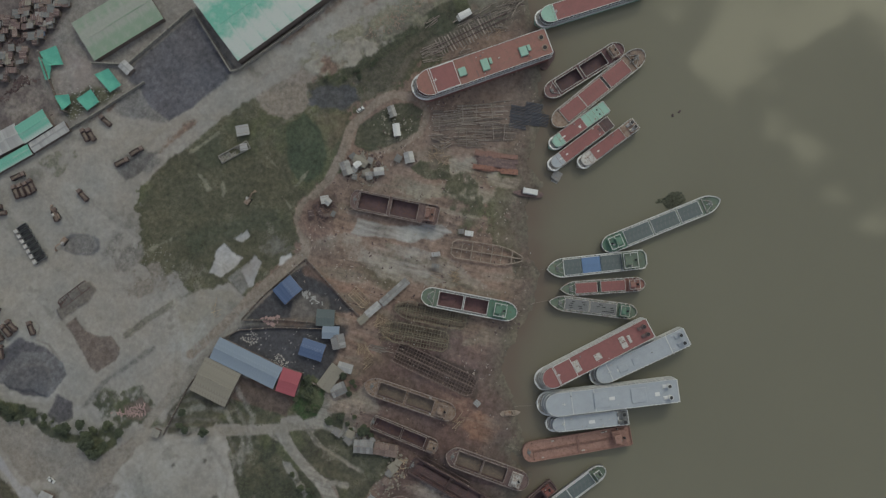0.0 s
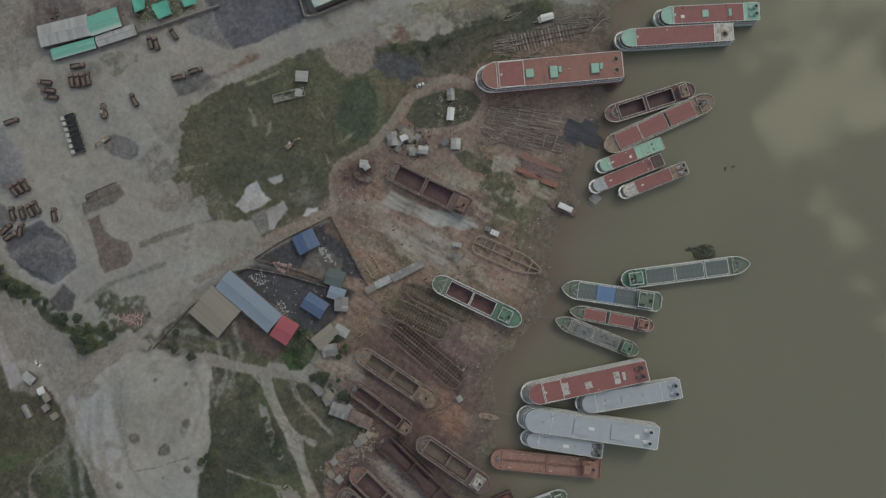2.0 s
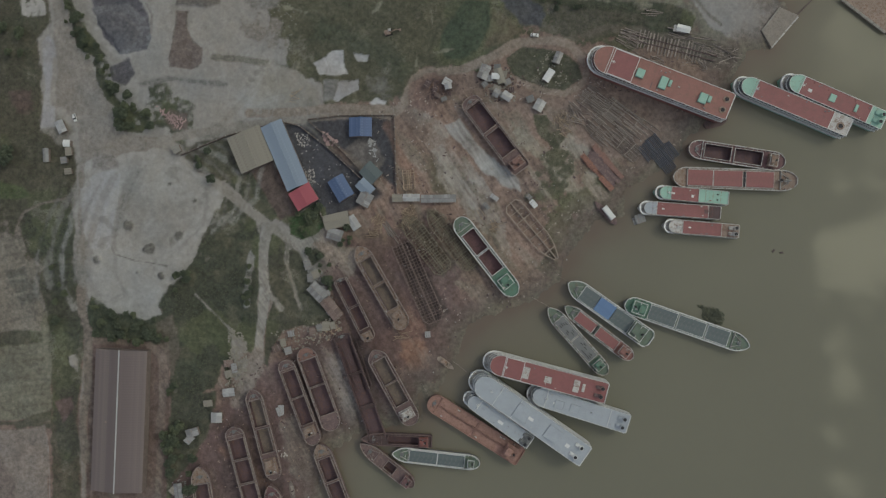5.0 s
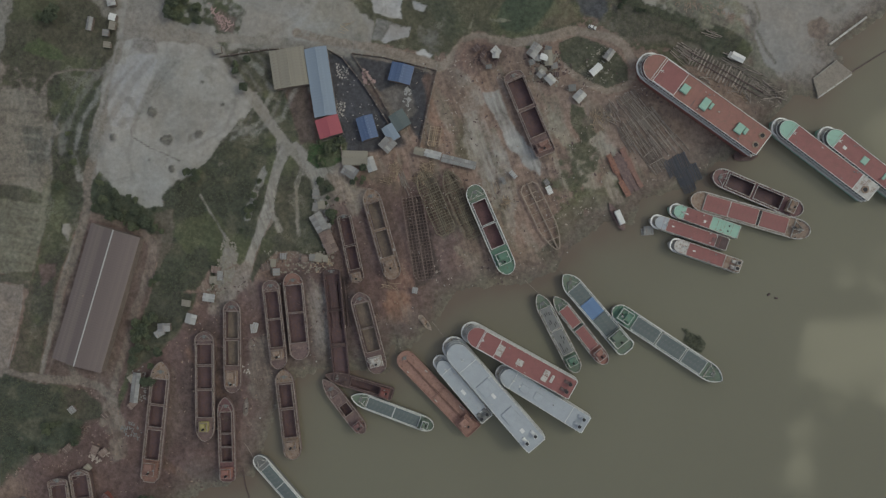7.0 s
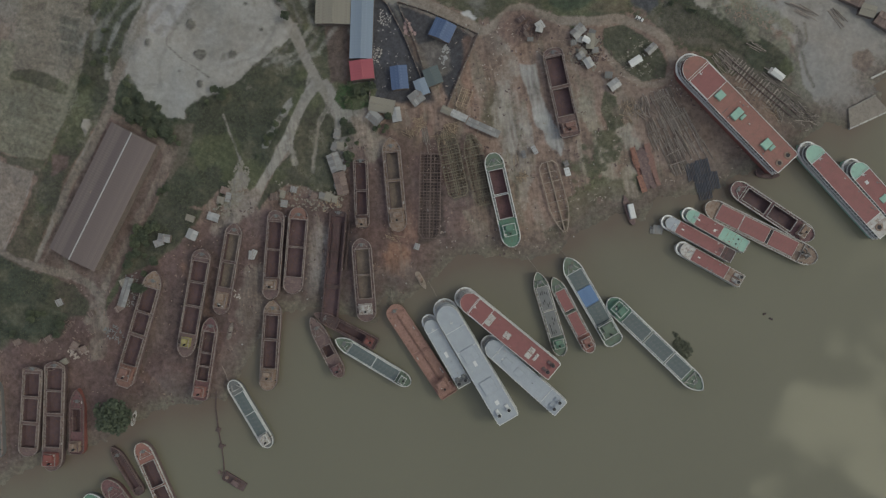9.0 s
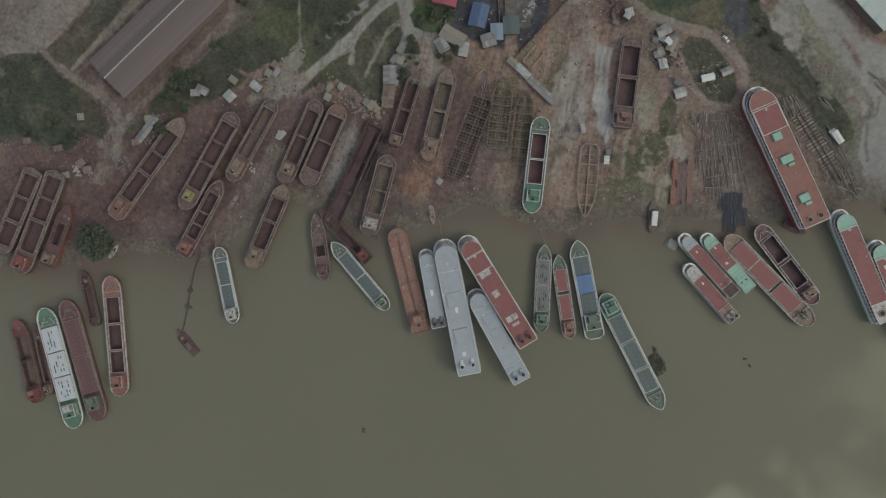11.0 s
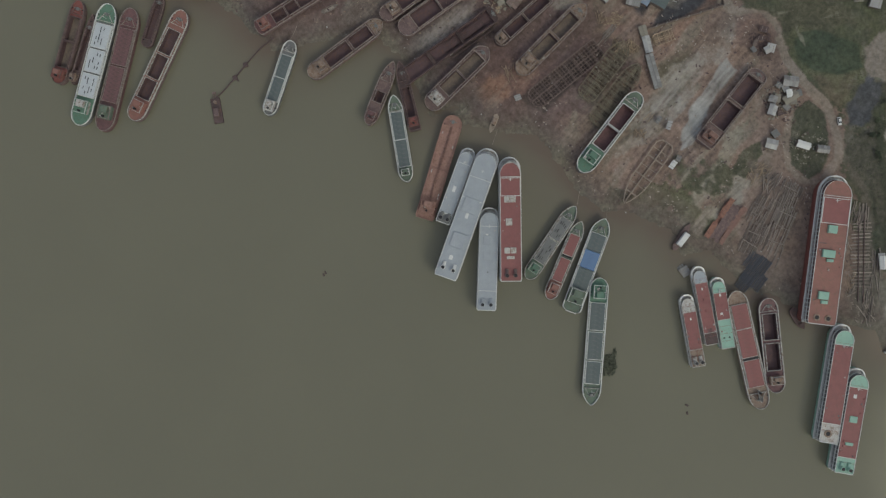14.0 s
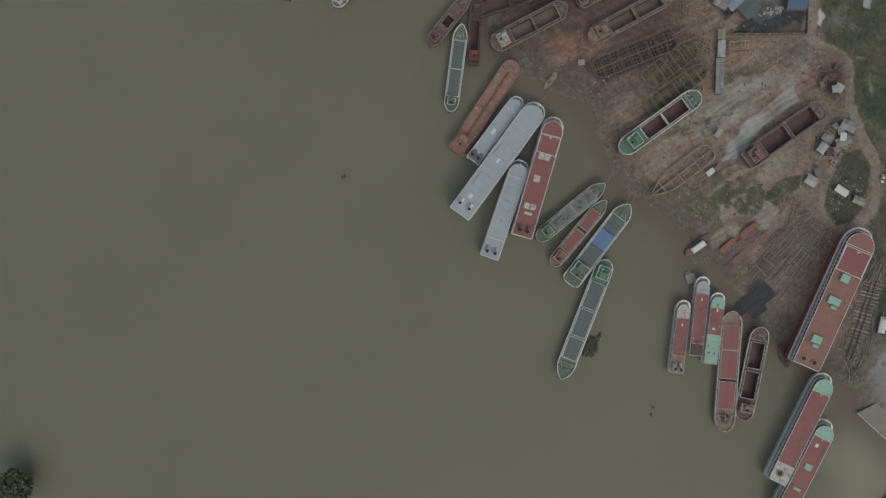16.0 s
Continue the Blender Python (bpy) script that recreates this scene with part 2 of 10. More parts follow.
def cyl(bm, x, y, z0, z1, r, n=12, r2=None):
    ra, rb = [], []
    for k in range(n):
        c, s = math.cos(2 * math.pi * k / n), math.sin(2 * math.pi * k / n)
        ra.append(bm.verts.new((x + r * c, y + r * s, z0)))
        q = r if r2 is None else r2
        rb.append(bm.verts.new((x + q * c, y + q * s, z1)))
    bm.faces.new(rb)
    bm.faces.new(ra[::-1])
    for k in range(n):
        bm.faces.new((ra[k], ra[(k + 1) % n], rb[(k + 1) % n], rb[k]))
    return bm


def place(bow, stern):
    """Middle, length and heading of a ship whose bow and stern stand at these places."""
    d = Vector(bow) - Vector(stern)
    return Vector(stern), d.length, math.degrees(math.atan2(d.y, d.x))


BOLLARD = mesh_of("bollard", cyl(bmesh.new(), 0, 0, 0, 0.65, 0.3, 8), "black")


# ---- shapes of hulls ----
def half_width(s, beam, bow_len, stern_len, bow_pow=1.8, stern_sq=0.0):
    """Half the beam at s (0 stern, 1 bow)."""
    w = 1.0
    if s > 1 - bow_len:
        w = max(0.0, 1 - ((s - 1 + bow_len) / bow_len) ** bow_pow) ** (0.52 if bow_pow > 2.05 else 0.75 if bow_pow > 1.9 else 0.9)
    if s < stern_len:
        u = 1 - s / stern_len
        w = min(w, max(stern_sq, (max(0.0, 1 - u ** 2.4)) ** 0.6))
    return beam / 2 * w


def stations(L, bow_len, stern_len, extra=()):
    s = set(np.linspace(0, 1, 21).round(4))
    s |= {round(float(v), 4) for v in 1 - bow_len * (1 - np.linspace(0, 1, 12) ** 0.6)}
    s |= {round(float(v), 4) for v in stern_len * (1 - np.linspace(0, 1, 9) ** 0.6)}
    s |= {round(v, 4) for v in extra}
    out = []
    for v in sorted(s):
        if not out or v - out[-1] > 0.002 or v in extra:
            out.append(v)
    return out


def outline(L, beam, bow_len, stern_len, bow_pow, stern_sq, inset=0.0):
    """Closed outline of a deck, counter-clockwise."""
    ss = stations(L, bow_len, stern_len)
    right, left = [], []
    for s in ss:
        w = max(half_width(s, beam, bow_len, stern_len, bow_pow, stern_sq) - inset, 0.02)
        x = min(max(s * L, inset), L - inset)
        right.append((x, -w))
        left.append((x, w))
    return right + left[::-1]


def slab(bm, ring, z0, z1):
    a = [bm.verts.new((x, y, z0)) for x, y in ring]
    b = [bm.verts.new((x, y, z1)) for x, y in ring]
    bm.faces.new(b)
    bm.faces.new(a[::-1])
    for k in range(len(ring)):
        j = (k + 1) % len(ring)
        bm.faces.new((a[k], a[j], b[j], b[k]))
    return bm


def wall_ring(bm, ring, inner, z0, z1, z_of=None):
    """A standing wall between two outlines."""
    rise = z_of or (lambda x: 0.0)
    q = [[bm.verts.new((x, y, z + rise(x))) for x, y in r] for r, z in ((ring, z0), (ring, z1), (inner, z1), (inner, z0))]
    n = len(ring)
    for k in range(n):
        j = (k + 1) % n
        for a, b in ((0, 1), (1, 2), (2, 3)):
            bm.faces.new((q[a][k], q[a][j], q[b][j], q[b][k]))
    return bm


def hull_mesh(L, beam, depth, bow_len, stern_len, bow_pow, stern_sq, sheer, holds=(), hold_w=0.0, wl=-0.6):
    """Shell and deck, with openings over the holds. Deck at z = depth, rising by sheer at the bow."""
    extra = [v for a, b in holds for v in (a, b)]
    ss = stations(L, bow_len, stern_len, extra)
    rise = lambda x: sheer * max(0.0, (x / L - 0.78) / 0.22) ** 2 + 0.5 * sheer * max(0.0, (0.16 - x / L) / 0.16) ** 2
    bm, deck = bmesh.new(), bmesh.new()
    rows, drows = [], []
    ends = (min((a for a, _ in holds), default=0.0) - 0.012, max((b for _, b in holds), default=1.0) + 0.012)
    for s in ss:
        x = s * L
        w = max(half_width(s, beam, bow_len, stern_len, bow_pow, stern_sq), 0.03)
        zt = depth + rise(x)
        wb = max(half_width(min(1, s + 0.0), beam * 0.94, bow_len * 1.1, stern_len * 1.15, bow_pow * 0.9, stern_sq * 0.9), 0.02)
        prof = [(-w, zt), (-(w * 0.35 + wb * 0.65), depth * 0.45), (-wb * 0.95, wl), (wb * 0.95, wl), (w * 0.35 + wb * 0.65, depth * 0.45), (w, zt)]
        rows.append([bm.verts.new((x, y, z)) for y, z in prof])
        hw = min(hold_w / 2, w * 0.9) if hold_w else w * 0.5
        drows.append([deck.verts.new((x, y, zt)) for y in (-w * 0.99, -hw, hw, w * 0.99)])
    for i in range(len(ss) - 1):
        for k in range(5):
            bm.faces.new((rows[i][k], rows[i][k + 1], rows[i + 1][k + 1], rows[i + 1][k]))
        mid = (ss[i] + ss[i + 1]) / 2
        for k in range(3):
            if k == 1 and any(a < mid < b for a, b in holds):
                continue
            f = deck.faces.new((drows[i][k], drows[i + 1][k], drows[i + 1][k + 1], drows[i][k + 1]))
            f.material_index = 1 if mid < ends[0] else 2 if mid > ends[1] else 0
    bm.faces.new(rows[0])
    bmesh.ops.recalc_face_normals(bm, faces=bm.faces)
    bmesh.ops.recalc_face_normals(deck, faces=deck.faces)
    return bm, deck, rise


def cargo_ship(bow, stern, beam, label, depth=3.2, base=0.0, hull="grey_dark", deck="green_dull", rim="white", holds=((0.22, 0.5), (0.53, 0.82)),
               cover=None, hold_frac=0.62, inside="hold", floor_mat=None, house=(0.05, 0.17), house_mat="white", house_h=2.6, house_w=0.62, bow_len=0.17, stern_len=0.12,
               bow_pow=2.0, stern_sq=0.0, aft_mat=None, fore_mat=None, group="moored cargo ships", ribs=True, tilt=0.0, name="cargo_ship", clutter=0, seed=1, slats=False):
    """A river cargo ship: shell, deck, bulwark, holds or hatch covers, deckhouse and deck gear."""
    rng = random.Random(seed)
    p, L, head = place(bow, stern)
    t = thing(name, p.x, p.y, base, head, label, "ship", group)
    if tilt:
        t.matrix_basis = t.matrix_basis @ pose(0, 0, 0, tilt)
    sheer = 0.045 * beam + 0.5
    hw = beam * hold_frac
    hm, dm, rise = hull_mesh(L, beam, depth, bow_len, stern_len, bow_pow, stern_sq, sheer, holds, hw)
    part("hull", hm, hull, t)
    dk = part("deck", dm, deck, t)
    dk.data.materials.append(M[aft_mat or deck])
    dk.data.materials.append(M[fore_mat or deck])
    ring = outline(L, beam, bow_len, stern_len, bow_pow, stern_sq)
    part("bulwark", wall_ring(bmesh.new(), ring, outline(L, beam, bow_len, stern_len, bow_pow, stern_sq, 0.36 if rim == "rim_pale" else 0.44), depth - 0.1, depth + 0.75, rise), rim, t)
    st = bmesh.new()
    for i in range(1, int(L / 2.2)):
        x = i * 2.2
        w = half_width(x / L, beam, bow_len, stern_len, bow_pow, stern_sq)
        if w < 1.6:
            continue
        for sy in (-1, 1):
            bar(st, (x, sy * (w - 0.3), depth + rise(x) + 0.3), (x, sy * (w - 0.95), depth + rise(x) + 0.3), 0.2, 0.6)
    tagged(part("bulwark_bracing", st, rim, t), kind="stuff")
    for k, (a, b) in enumerate(holds):
        x0, x1 = a * L, b * L
        cw = 0.28
        coam = boxes((x0 - cw, x1 + cw, -hw / 2 - cw, -hw / 2, depth - 0.1, depth + 0.9), (x0 - cw, x1 + cw, hw / 2, hw / 2 + cw, depth - 0.1, depth + 0.9),
                     (x0 - cw, x0, -hw / 2, hw / 2, depth - 0.1, depth + 0.9), (x1, x1 + cw, -hw / 2, hw / 2, depth - 0.1, depth + 0.9))
        part("hatch_coaming", coam, rim, t)
        if cover:
            n = max(3, round((x1 - x0) / 2.4))
            cm = cover if isinstance(cover, str) else cover[k]
            d = (x1 - x0) / n
            me = mesh_of("hatch_panel", box(bmesh.new(), 0.006, d - 0.006, -hw / 2 + 0.02, hw / 2 - 0.02, 0, 0.5, 0.02), cm)
            for i in range(n):
                piece("hatch_panel", me, t, pose(x0 + d * i, 0, depth + 0.5 + 0.02 * (i % 2)))
            if slats:
                me = mesh_of("batten", box(bmesh.new(), 0, 1.7, -0.17, 0.17, 0, 0.12), "black")
                for _ in range(12):
                    x, y = rng.uniform(x0 + 1.0, x1 - 3.0), rng.choice([-0.28, -0.1, 0.1, 0.28]) * hw
                    piece("batten", me, t, pose(x, y, depth + 1.04, 0, 0, rng.uniform(-3, 3)))
        else:
            d0 = 0.5
            hb = bmesh.new()
            v = {(i, j, q): hb.verts.new(((x0, x1)[i], (-hw / 2, hw / 2)[j], (d0, depth + 0.5)[q])) for i in (0, 1) for j in (0, 1) for q in (0, 1)}
            for (a1, b1), (a2, b2) in (((0, 0), (1, 0)), ((1, 0), (1, 1)), ((1, 1), (0, 1)), ((0, 1), (0, 0))):
                hb.faces.new((v[a1, b1, 0], v[a1, b1, 1], v[a2, b2, 1], v[a2, b2, 0]))
            if ribs:
                n = max(3, round((x1 - x0) / 1.6))
                for i in range(1, n):
                    x = x0 + (x1 - x0) * i / n
                    for sy in (-1, 1):
                        box(hb, x - 0.09, x + 0.09, min(sy * hw / 2, sy * (hw / 2 - 0.3)), max(sy * hw / 2, sy * (hw / 2 - 0.3)), d0, depth + 0.45)
            part("hold_wall", hb, inside, t)
            fb = bmesh.new()
            box(fb, x0, x1, -hw / 2, hw / 2, d0 - 0.1, d0)
            part("hold_floor", fb, floor_mat or inside, t)
    if cover and holds:
        x0, x1 = holds[0][0] * L - 0.5, holds[-1][1] * L + 0.5
        for sy in (-1, 1):
            y = sy * (hw / 2 + cw + 0.45)
            rb = bar(bmesh.new(), (x0, y, depth + 1.15), (x1, y, depth + 1.15), 0.14)
            for i in range(10):
                x = x0 + (x1 - x0) * i / 9
                bar(rb, (x, y, depth - 0.1), (x, y, depth + 1.1), 0.1)
            part("handrail", rb, rim, t)
    # deckhouse over the stern
    if house:
        xa, xb = house[0] * L, house[1] * L
        w = min(beam * house_w, 2 * half_width((xa * 1.2) / L, beam, bow_len, stern_len, bow_pow, max(stern_sq, 0.6)) * 0.86)
        hb = bmesh.new()
        box(hb, xa, xb, -w / 2, w / 2, depth, depth + house_h, 0.12)
        h = part("deckhouse", hb, house_mat, t)
        rb = bmesh.new()
        box(rb, xa - 0.4, xb + 0.5, -w / 2 - 0.4, w / 2 + 0.4, depth + house_h, depth + house_h + 0.15)
        part("roof", rb, aft_mat or house_mat, h)
        wb = bmesh.new()
        n = 4
        for i in range(n):
            y = -w / 2 + w * (i + 0.5) / n
            box(wb, xb - 0.02, xb + 0.05, y - w / n * 0.32, y + w / n * 0.32, depth + house_h * 0.5, depth + house_h * 0.85)
        part("window", wb, "glass", h)
        hr = bmesh.new()
        z = depth + house_h + 0.15
        for sy in (-1, 1):
            bar(hr, (xa, sy * w / 2, z + 0.9), (xb, sy * w / 2, z + 0.9), 0.3)
            for i in range(4):
                x = xa + (xb - xa) * i / 3
                bar(hr, (x, sy * w / 2, z), (x, sy * w / 2, z + 0.9), 0.12)
        bar(hr, (xa, -w / 2, z + 0.9), (xa, w / 2, z + 0.9), 0.22)
        bar(hr, (xb, -w / 2, z + 0.9), (xb, w / 2, z + 0.9), 0.3)
        bar(hr, ((xa + xb) / 2, -w / 2, z + 0.9), ((xa + xb) / 2, w / 2, z + 0.9), 0.2)
        part("roof_rail", hr, rim, h)
        wh = box(bmesh.new(), xa + (xb - xa) * 0.45, xb - 0.3, -w * 0.3, w * 0.3, z, z + 1.9, 0.1)
        part("wheelhouse", wh, house_mat, h)
        part("funnel", cyl(bmesh.new(), xa + 1.1, 0, depth + house_h, depth + house_h + 1.7, 0.55), "black", t)
        # small boxes and vents on the roof
        for i in range(4):
            x, y = rng.uniform(xa + 0.4, xb - 1.2), rng.uniform(-w / 2 + 0.3, w / 2 - 1.2)
            part("roof_locker", box(bmesh.new(), x, x + rng.uniform(0.5, 1.3), y, y + rng.uniform(0.4, 1.1), z, z + rng.uniform(0.3, 0.8), 0.05), rng.choice(("offwhite", "grey_dark", house_mat)), h)
    # fore deck: winch, bollards, stub mast, patches of paint
    xf = L * (1 - bow_len * 0.62)
    zf = depth + rise(xf)
    wb = bmesh.new()
    box(wb, xf - 0.9, xf + 0.9, -0.8, 0.8, zf, zf + 0.8, 0.15)
    cyl(wb, xf + 0.2, 1.5, zf, zf + 0.8, 0.35)
    cyl(wb, xf + 0.2, -1.5, zf, zf + 0.8, 0.35)
    part("windlass", wb, "grey_dark", t)
    mb = bmesh.new()
    cyl(mb, xf - 2.2, 0, zf, zf + 4.5, 0.14, 6, 0.08)
    bar(mb, (xf - 2.2, -0.9, zf + 3.8), (xf - 2.2, 0.9, zf + 3.8), 0.12)
    part("mast", mb, rim, t)
    # breakwater across the fore deck and chain guides up to the bow
    xe = L * (1 - bow_len * 1.02)
    we = half_width(xe / L, beam, bow_len, stern_len, bow_pow, stern_sq) - 0.6
    gb = bmesh.new()
    bar(gb, (xe, -we, depth + 0.5), (xe, we, depth + 0.5), 0.24, 0.8)
    bar(gb, (xe + 0.3, -we * 0.75, depth + 0.4), (xf + 0.8, -0.9, zf + 0.4), 0.2, 0.6)
    bar(gb, (xe + 0.3, we * 0.75, depth + 0.4), (xf + 0.8, 0.9, zf + 0.4), 0.2, 0.6)
    part("breakwater", gb, rim if rim != "white" else "offwhite", t)
    for s in (0.12, 0.9):
        w = half_width(s, beam, bow_len, stern_len, bow_pow, stern_sq) - 1.0
        for sy in (-1, 1):
            piece("bollard", BOLLARD, t, pose(s * L, sy * max(w, 0.4), depth + rise(s * L) - 0.05))
    for i in range(clutter):
        cb = bmesh.new()
        x, y = rng.uniform(0.1, 0.9) * L, rng.choice((-1, 1)) * (hw / 2 + 0.35 + rng.uniform(0.1, 0.5))
        box(cb, x, x + rng.uniform(0.5, 2), y - 0.25, y + 0.25, depth, depth + rng.uniform(0.2, 0.6), 0.05)
        part("deck_gear", cb, rng.choice(("offwhite", "tan", "rust")), t)
    return t


def launch(bow, stern, beam, label, tiers=3, base=0.0, hull="red_hull", fore=0.13, roof="red_roof", nose="mint", tail=None, tail_from=0.0, panel=None, boxes_at=(), box_mat="mint",
           funnels=(), funnel_mat="offwhite", rail="white", side="grey_blue", groove=(), group="passenger launches", marks=(), depth=2.6, wells=()):
    """A passenger launch: long hull, galleries with railings and posts, and a flat roof."""
    p, L, head = place(bow, stern)
    t = thing("passenger_launch", p.x, p.y, base, head, label, "ship", group)
    bl, bp = min(0.55 * beam / L, 0.13), 2.1
    hm, dm, _ = hull_mesh(L, beam, depth, bl, 0.02, bp, 0.96, 0.9, (), beam * 0.5)
    part("hull", hm, hull, t)
    part("deck", dm, "offwhite", t)
    ring = outline(L, beam, bl, 0.02, bp, 0.96)
    fore_ring = [(x, y) for x, y in ring]
    part("bulwark", wall_ring(bmesh.new(), fore_ring, outline(L, beam, bl, 0.02, bp, 0.96, 0.95), depth - 0.1, depth + 1.0, lambda x: 1.4 * max(0, (x / L - 0.86) / 0.14)), "white_fresh", t)
    H = 2.7
    Lr = L - 1.5
    for k in range(tiers):
        z = depth + k * H
        inset = 1.0 + 0.15 * k
        cb = bmesh.new()
        slab(cb, [(min(x, L * 0.93 - 0.9 * k), y) for x, y in outline(Lr, beam - 2 * inset, bl, 0.02, bp, 0.96)], z, z + H - 0.12)
        part("cabin", cb, side, t)
        if k:
            sb = bmesh.new()
            slab(sb, outline(Lr - 0.8 * k, beam - 0.2 * k, bl, 0.02, bp, 0.96), z - 0.14, z + 0.02)
            part("gallery_floor", sb, side, t)
        rb = bmesh.new()
        og = outline(Lr - 0.8 * k, beam - 0.2 * k - 0.1, bl, 0.02, bp, 0.96)
        inn = outline(Lr - 0.8 * k, beam - 0.2 * k - 0.1, bl, 0.02, bp, 0.96, 0.3)
        for zr in (0.3, 0.95):
            wall_ring(rb, og, inn, z + zr, z + zr + 0.24)
        part("railing", rb, rail, t)
        post = mesh_of("gallery_post", box(bmesh.new(), -0.2, 0.2, -0.16, 0.16, 0, H - 0.1), rail)
        n = max(10, round(L / 2.6))
        for i in range(n + 1):
            x = Lr * 0.02 + (Lr * 0.86) * i / n
            for sy in (-1, 1):
                y = sy * (half_width(x / Lr, beam - 0.2 * k, bl, 0.02, bp, 0.96) - 0.2)
                piece("gallery_post", post, t, pose(x, y, z))
    z = depth + tiers * H
    Lt = Lr - 0.8 * tiers
    wr = beam - 0.2 * tiers - 0.5
    # roof in zones along the length: tail, main, nose
    cuts = [(0.0, tail_from, tail or roof), (tail_from, 1 - fore, roof), (1 - fore, 1.0, nose)]
    full = outline(Lt, wr, bl, 0.02, bp, 0.96)
    for a, b, m in cuts:
        if b - a < 0.01:
            continue
        xs = [s for s in stations(Lt, bl, 0.02, (a, b)) if a <= s <= b]
        ringp = [(s * Lt, -half_width(s, wr, bl, 0.02, bp, 0.96)) for s in xs] + [(s * Lt, half_width(s, wr, bl, 0.02, bp, 0.96)) for s in xs[::-1]]
        ringp = [(x, y if abs(y) > 0.02 else math.copysign(0.02, y)) for x, y in ringp]
        part("roof", slab(bmesh.new(), ringp, z - 0.12, z + 0.1), m, t)
        # a low kerb round each zone
        kb = bmesh.new()
        w = half_width(a, wr, bl, 0.02, bp, 0.96)
        box(kb, a * Lt - 0.14, a * Lt + 0.14, -w, w, z + 0.05, z + 0.32)
        part("roof_kerb", kb, rail, t)
    kb = bmesh.new()
    wall_ring(kb, full, outline(Lt, wr, bl, 0.02, bp, 0.96, 0.24), z - 0.05, z + 0.34)
    part("roof_edge", kb, rail, t)
    if panel:
        a, b, m = panel
        pb = bmesh.new()
        box(pb, a * Lt, b * Lt, -wr * 0.47, wr * 0.47, z + 0.09, z + 0.45, 0.05)
        part("roof_panel", pb, m, t)
        rb = bmesh.new()
        for x0, x1, y0, y1 in ((a * Lt, b * Lt, -wr * 0.48, -wr * 0.455), (a * Lt, b * Lt, wr * 0.455, wr * 0.48), (a * Lt - 0.15, a * Lt + 0.15, -wr * 0.48, wr * 0.48), (b * Lt - 0.15, b * Lt + 0.15, -wr * 0.48, wr * 0.48)):
            box(rb, x0, x1, y0, y1, z + 0.3, z + 0.62)
        part("panel_kerb", rb, rail, t)
    for s, y, lx, ly, h in boxes_at:
        bb = bmesh.new()
        x = s * Lt
        box(bb, x - lx / 2, x + lx / 2, y * wr - ly / 2, y * wr + ly / 2, z + 0.08, z + h, 0.15)
        part("roof_house", bb, box_mat, t)
    for s, y in funnels:
        fb = bmesh.new()
        x = s * Lt
        cyl(fb, x, y * wr, z, z + 2.4, 1.25, 16, 1.15)
        f = part("funnel", fb, funnel_mat, t)
        gb = bmesh.new()
        cyl(gb, x, y * wr, z + 2.4, z + 2.46, 0.92, 14)
        part("funnel_mouth", gb, "black", f)
        db = bmesh.new()
        box(db, x + 0.2, x + 3.4, y * wr - 0.9, y * wr + 0.9, z + 0.08, z + 0.9, 0.3)
        part("funnel_casing", db, funnel_mat, f)
    for s, y, lx, ly, m in marks:
        qb = bmesh.new()
        x = s * Lt
        box(qb, x - lx / 2, x + lx / 2, y * wr - ly / 2, y * wr + ly / 2, z + 0.08, z + 0.24)
        part("roof_hatch", qb, m, t)
    for s, y, r in wells:
        qb = bmesh.new()
        cyl(qb, s * Lt, y * wr, z + 0.05, z + 0.5, r, 16)
        q = part("vent_ring", qb, "tan", t)
        # flat black disc paints the dark inside of the well
        cb = bmesh.new()
        cyl(cb, s * Lt, y * wr, z + 0.5, z + 0.53, r * 0.6, 14)
        part("vent_mouth", cb, "black", q)
    # seams across the roof, small vents and lockers
    vr = random.Random(int(L * 10))
    for k in range(1, 9):
        w = half_width(k / 9, wr, bl, 0.02, bp, 0.96) - 0.3
        part("roof_seam", box(bmesh.new(), k / 9 * Lt - 0.05, k / 9 * Lt + 0.05, -w, w, z + 0.09, z + 0.15), roof, t)
    for k in range(12):
        x, y, q = vr.uniform(0.1, 0.88) * Lt, vr.choice((-0.38, -0.3, 0.0, 0.3, 0.38)) * wr, vr.uniform(0.2, 0.5)
        part("roof_vent", box(bmesh.new(), x - q, x + q, y - q * 0.6, y + q * 0.6, z + 0.08, z + vr.uniform(0.3, 0.7), 0.06), vr.choice((roof, roof, "offwhite", "grey_dark")), t)
    # mast with a cross arm at the bow
    ab = bmesh.new()
    x = Lt * 0.86
    bar(ab, (x - 0.9, 0, z + 0.45), (x + 0.9, 0, z + 0.45), 0.3)
    bar(ab, (x, -0.8, z + 0.45), (x, 0.8, z + 0.45), 0.3)
    cyl(ab, x, 0, z, z + 3.4, 0.1, 6)
    part("signal_mast", ab, "white", t)
    return t


# ---- ground ----
def lattice(ix, iy, seed):
    h = (ix * 374761393 + iy * 668265263 + seed * 974711) & 0x7FFFFFFF
    h = (h ^ (h >> 13)) * 1274126177 & 0x7FFFFFFF
    return ((h ^ (h >> 16)) & 0xFFFF) / 65535.0


def vnoise(x, y, seed):
    ix, iy = np.floor(x).astype(np.int64), np.floor(y).astype(np.int64)
    fx, fy = x - ix, y - iy
    fx, fy = fx * fx * (3 - 2 * fx), fy * fy * (3 - 2 * fy)
    a, b = lattice(ix, iy, seed), lattice(ix + 1, iy, seed)
    c, d = lattice(ix, iy + 1, seed), lattice(ix + 1, iy + 1, seed)
    return (a * (1 - fx) + b * fx) * (1 - fy) + (c * (1 - fx) + d * fx) * fy


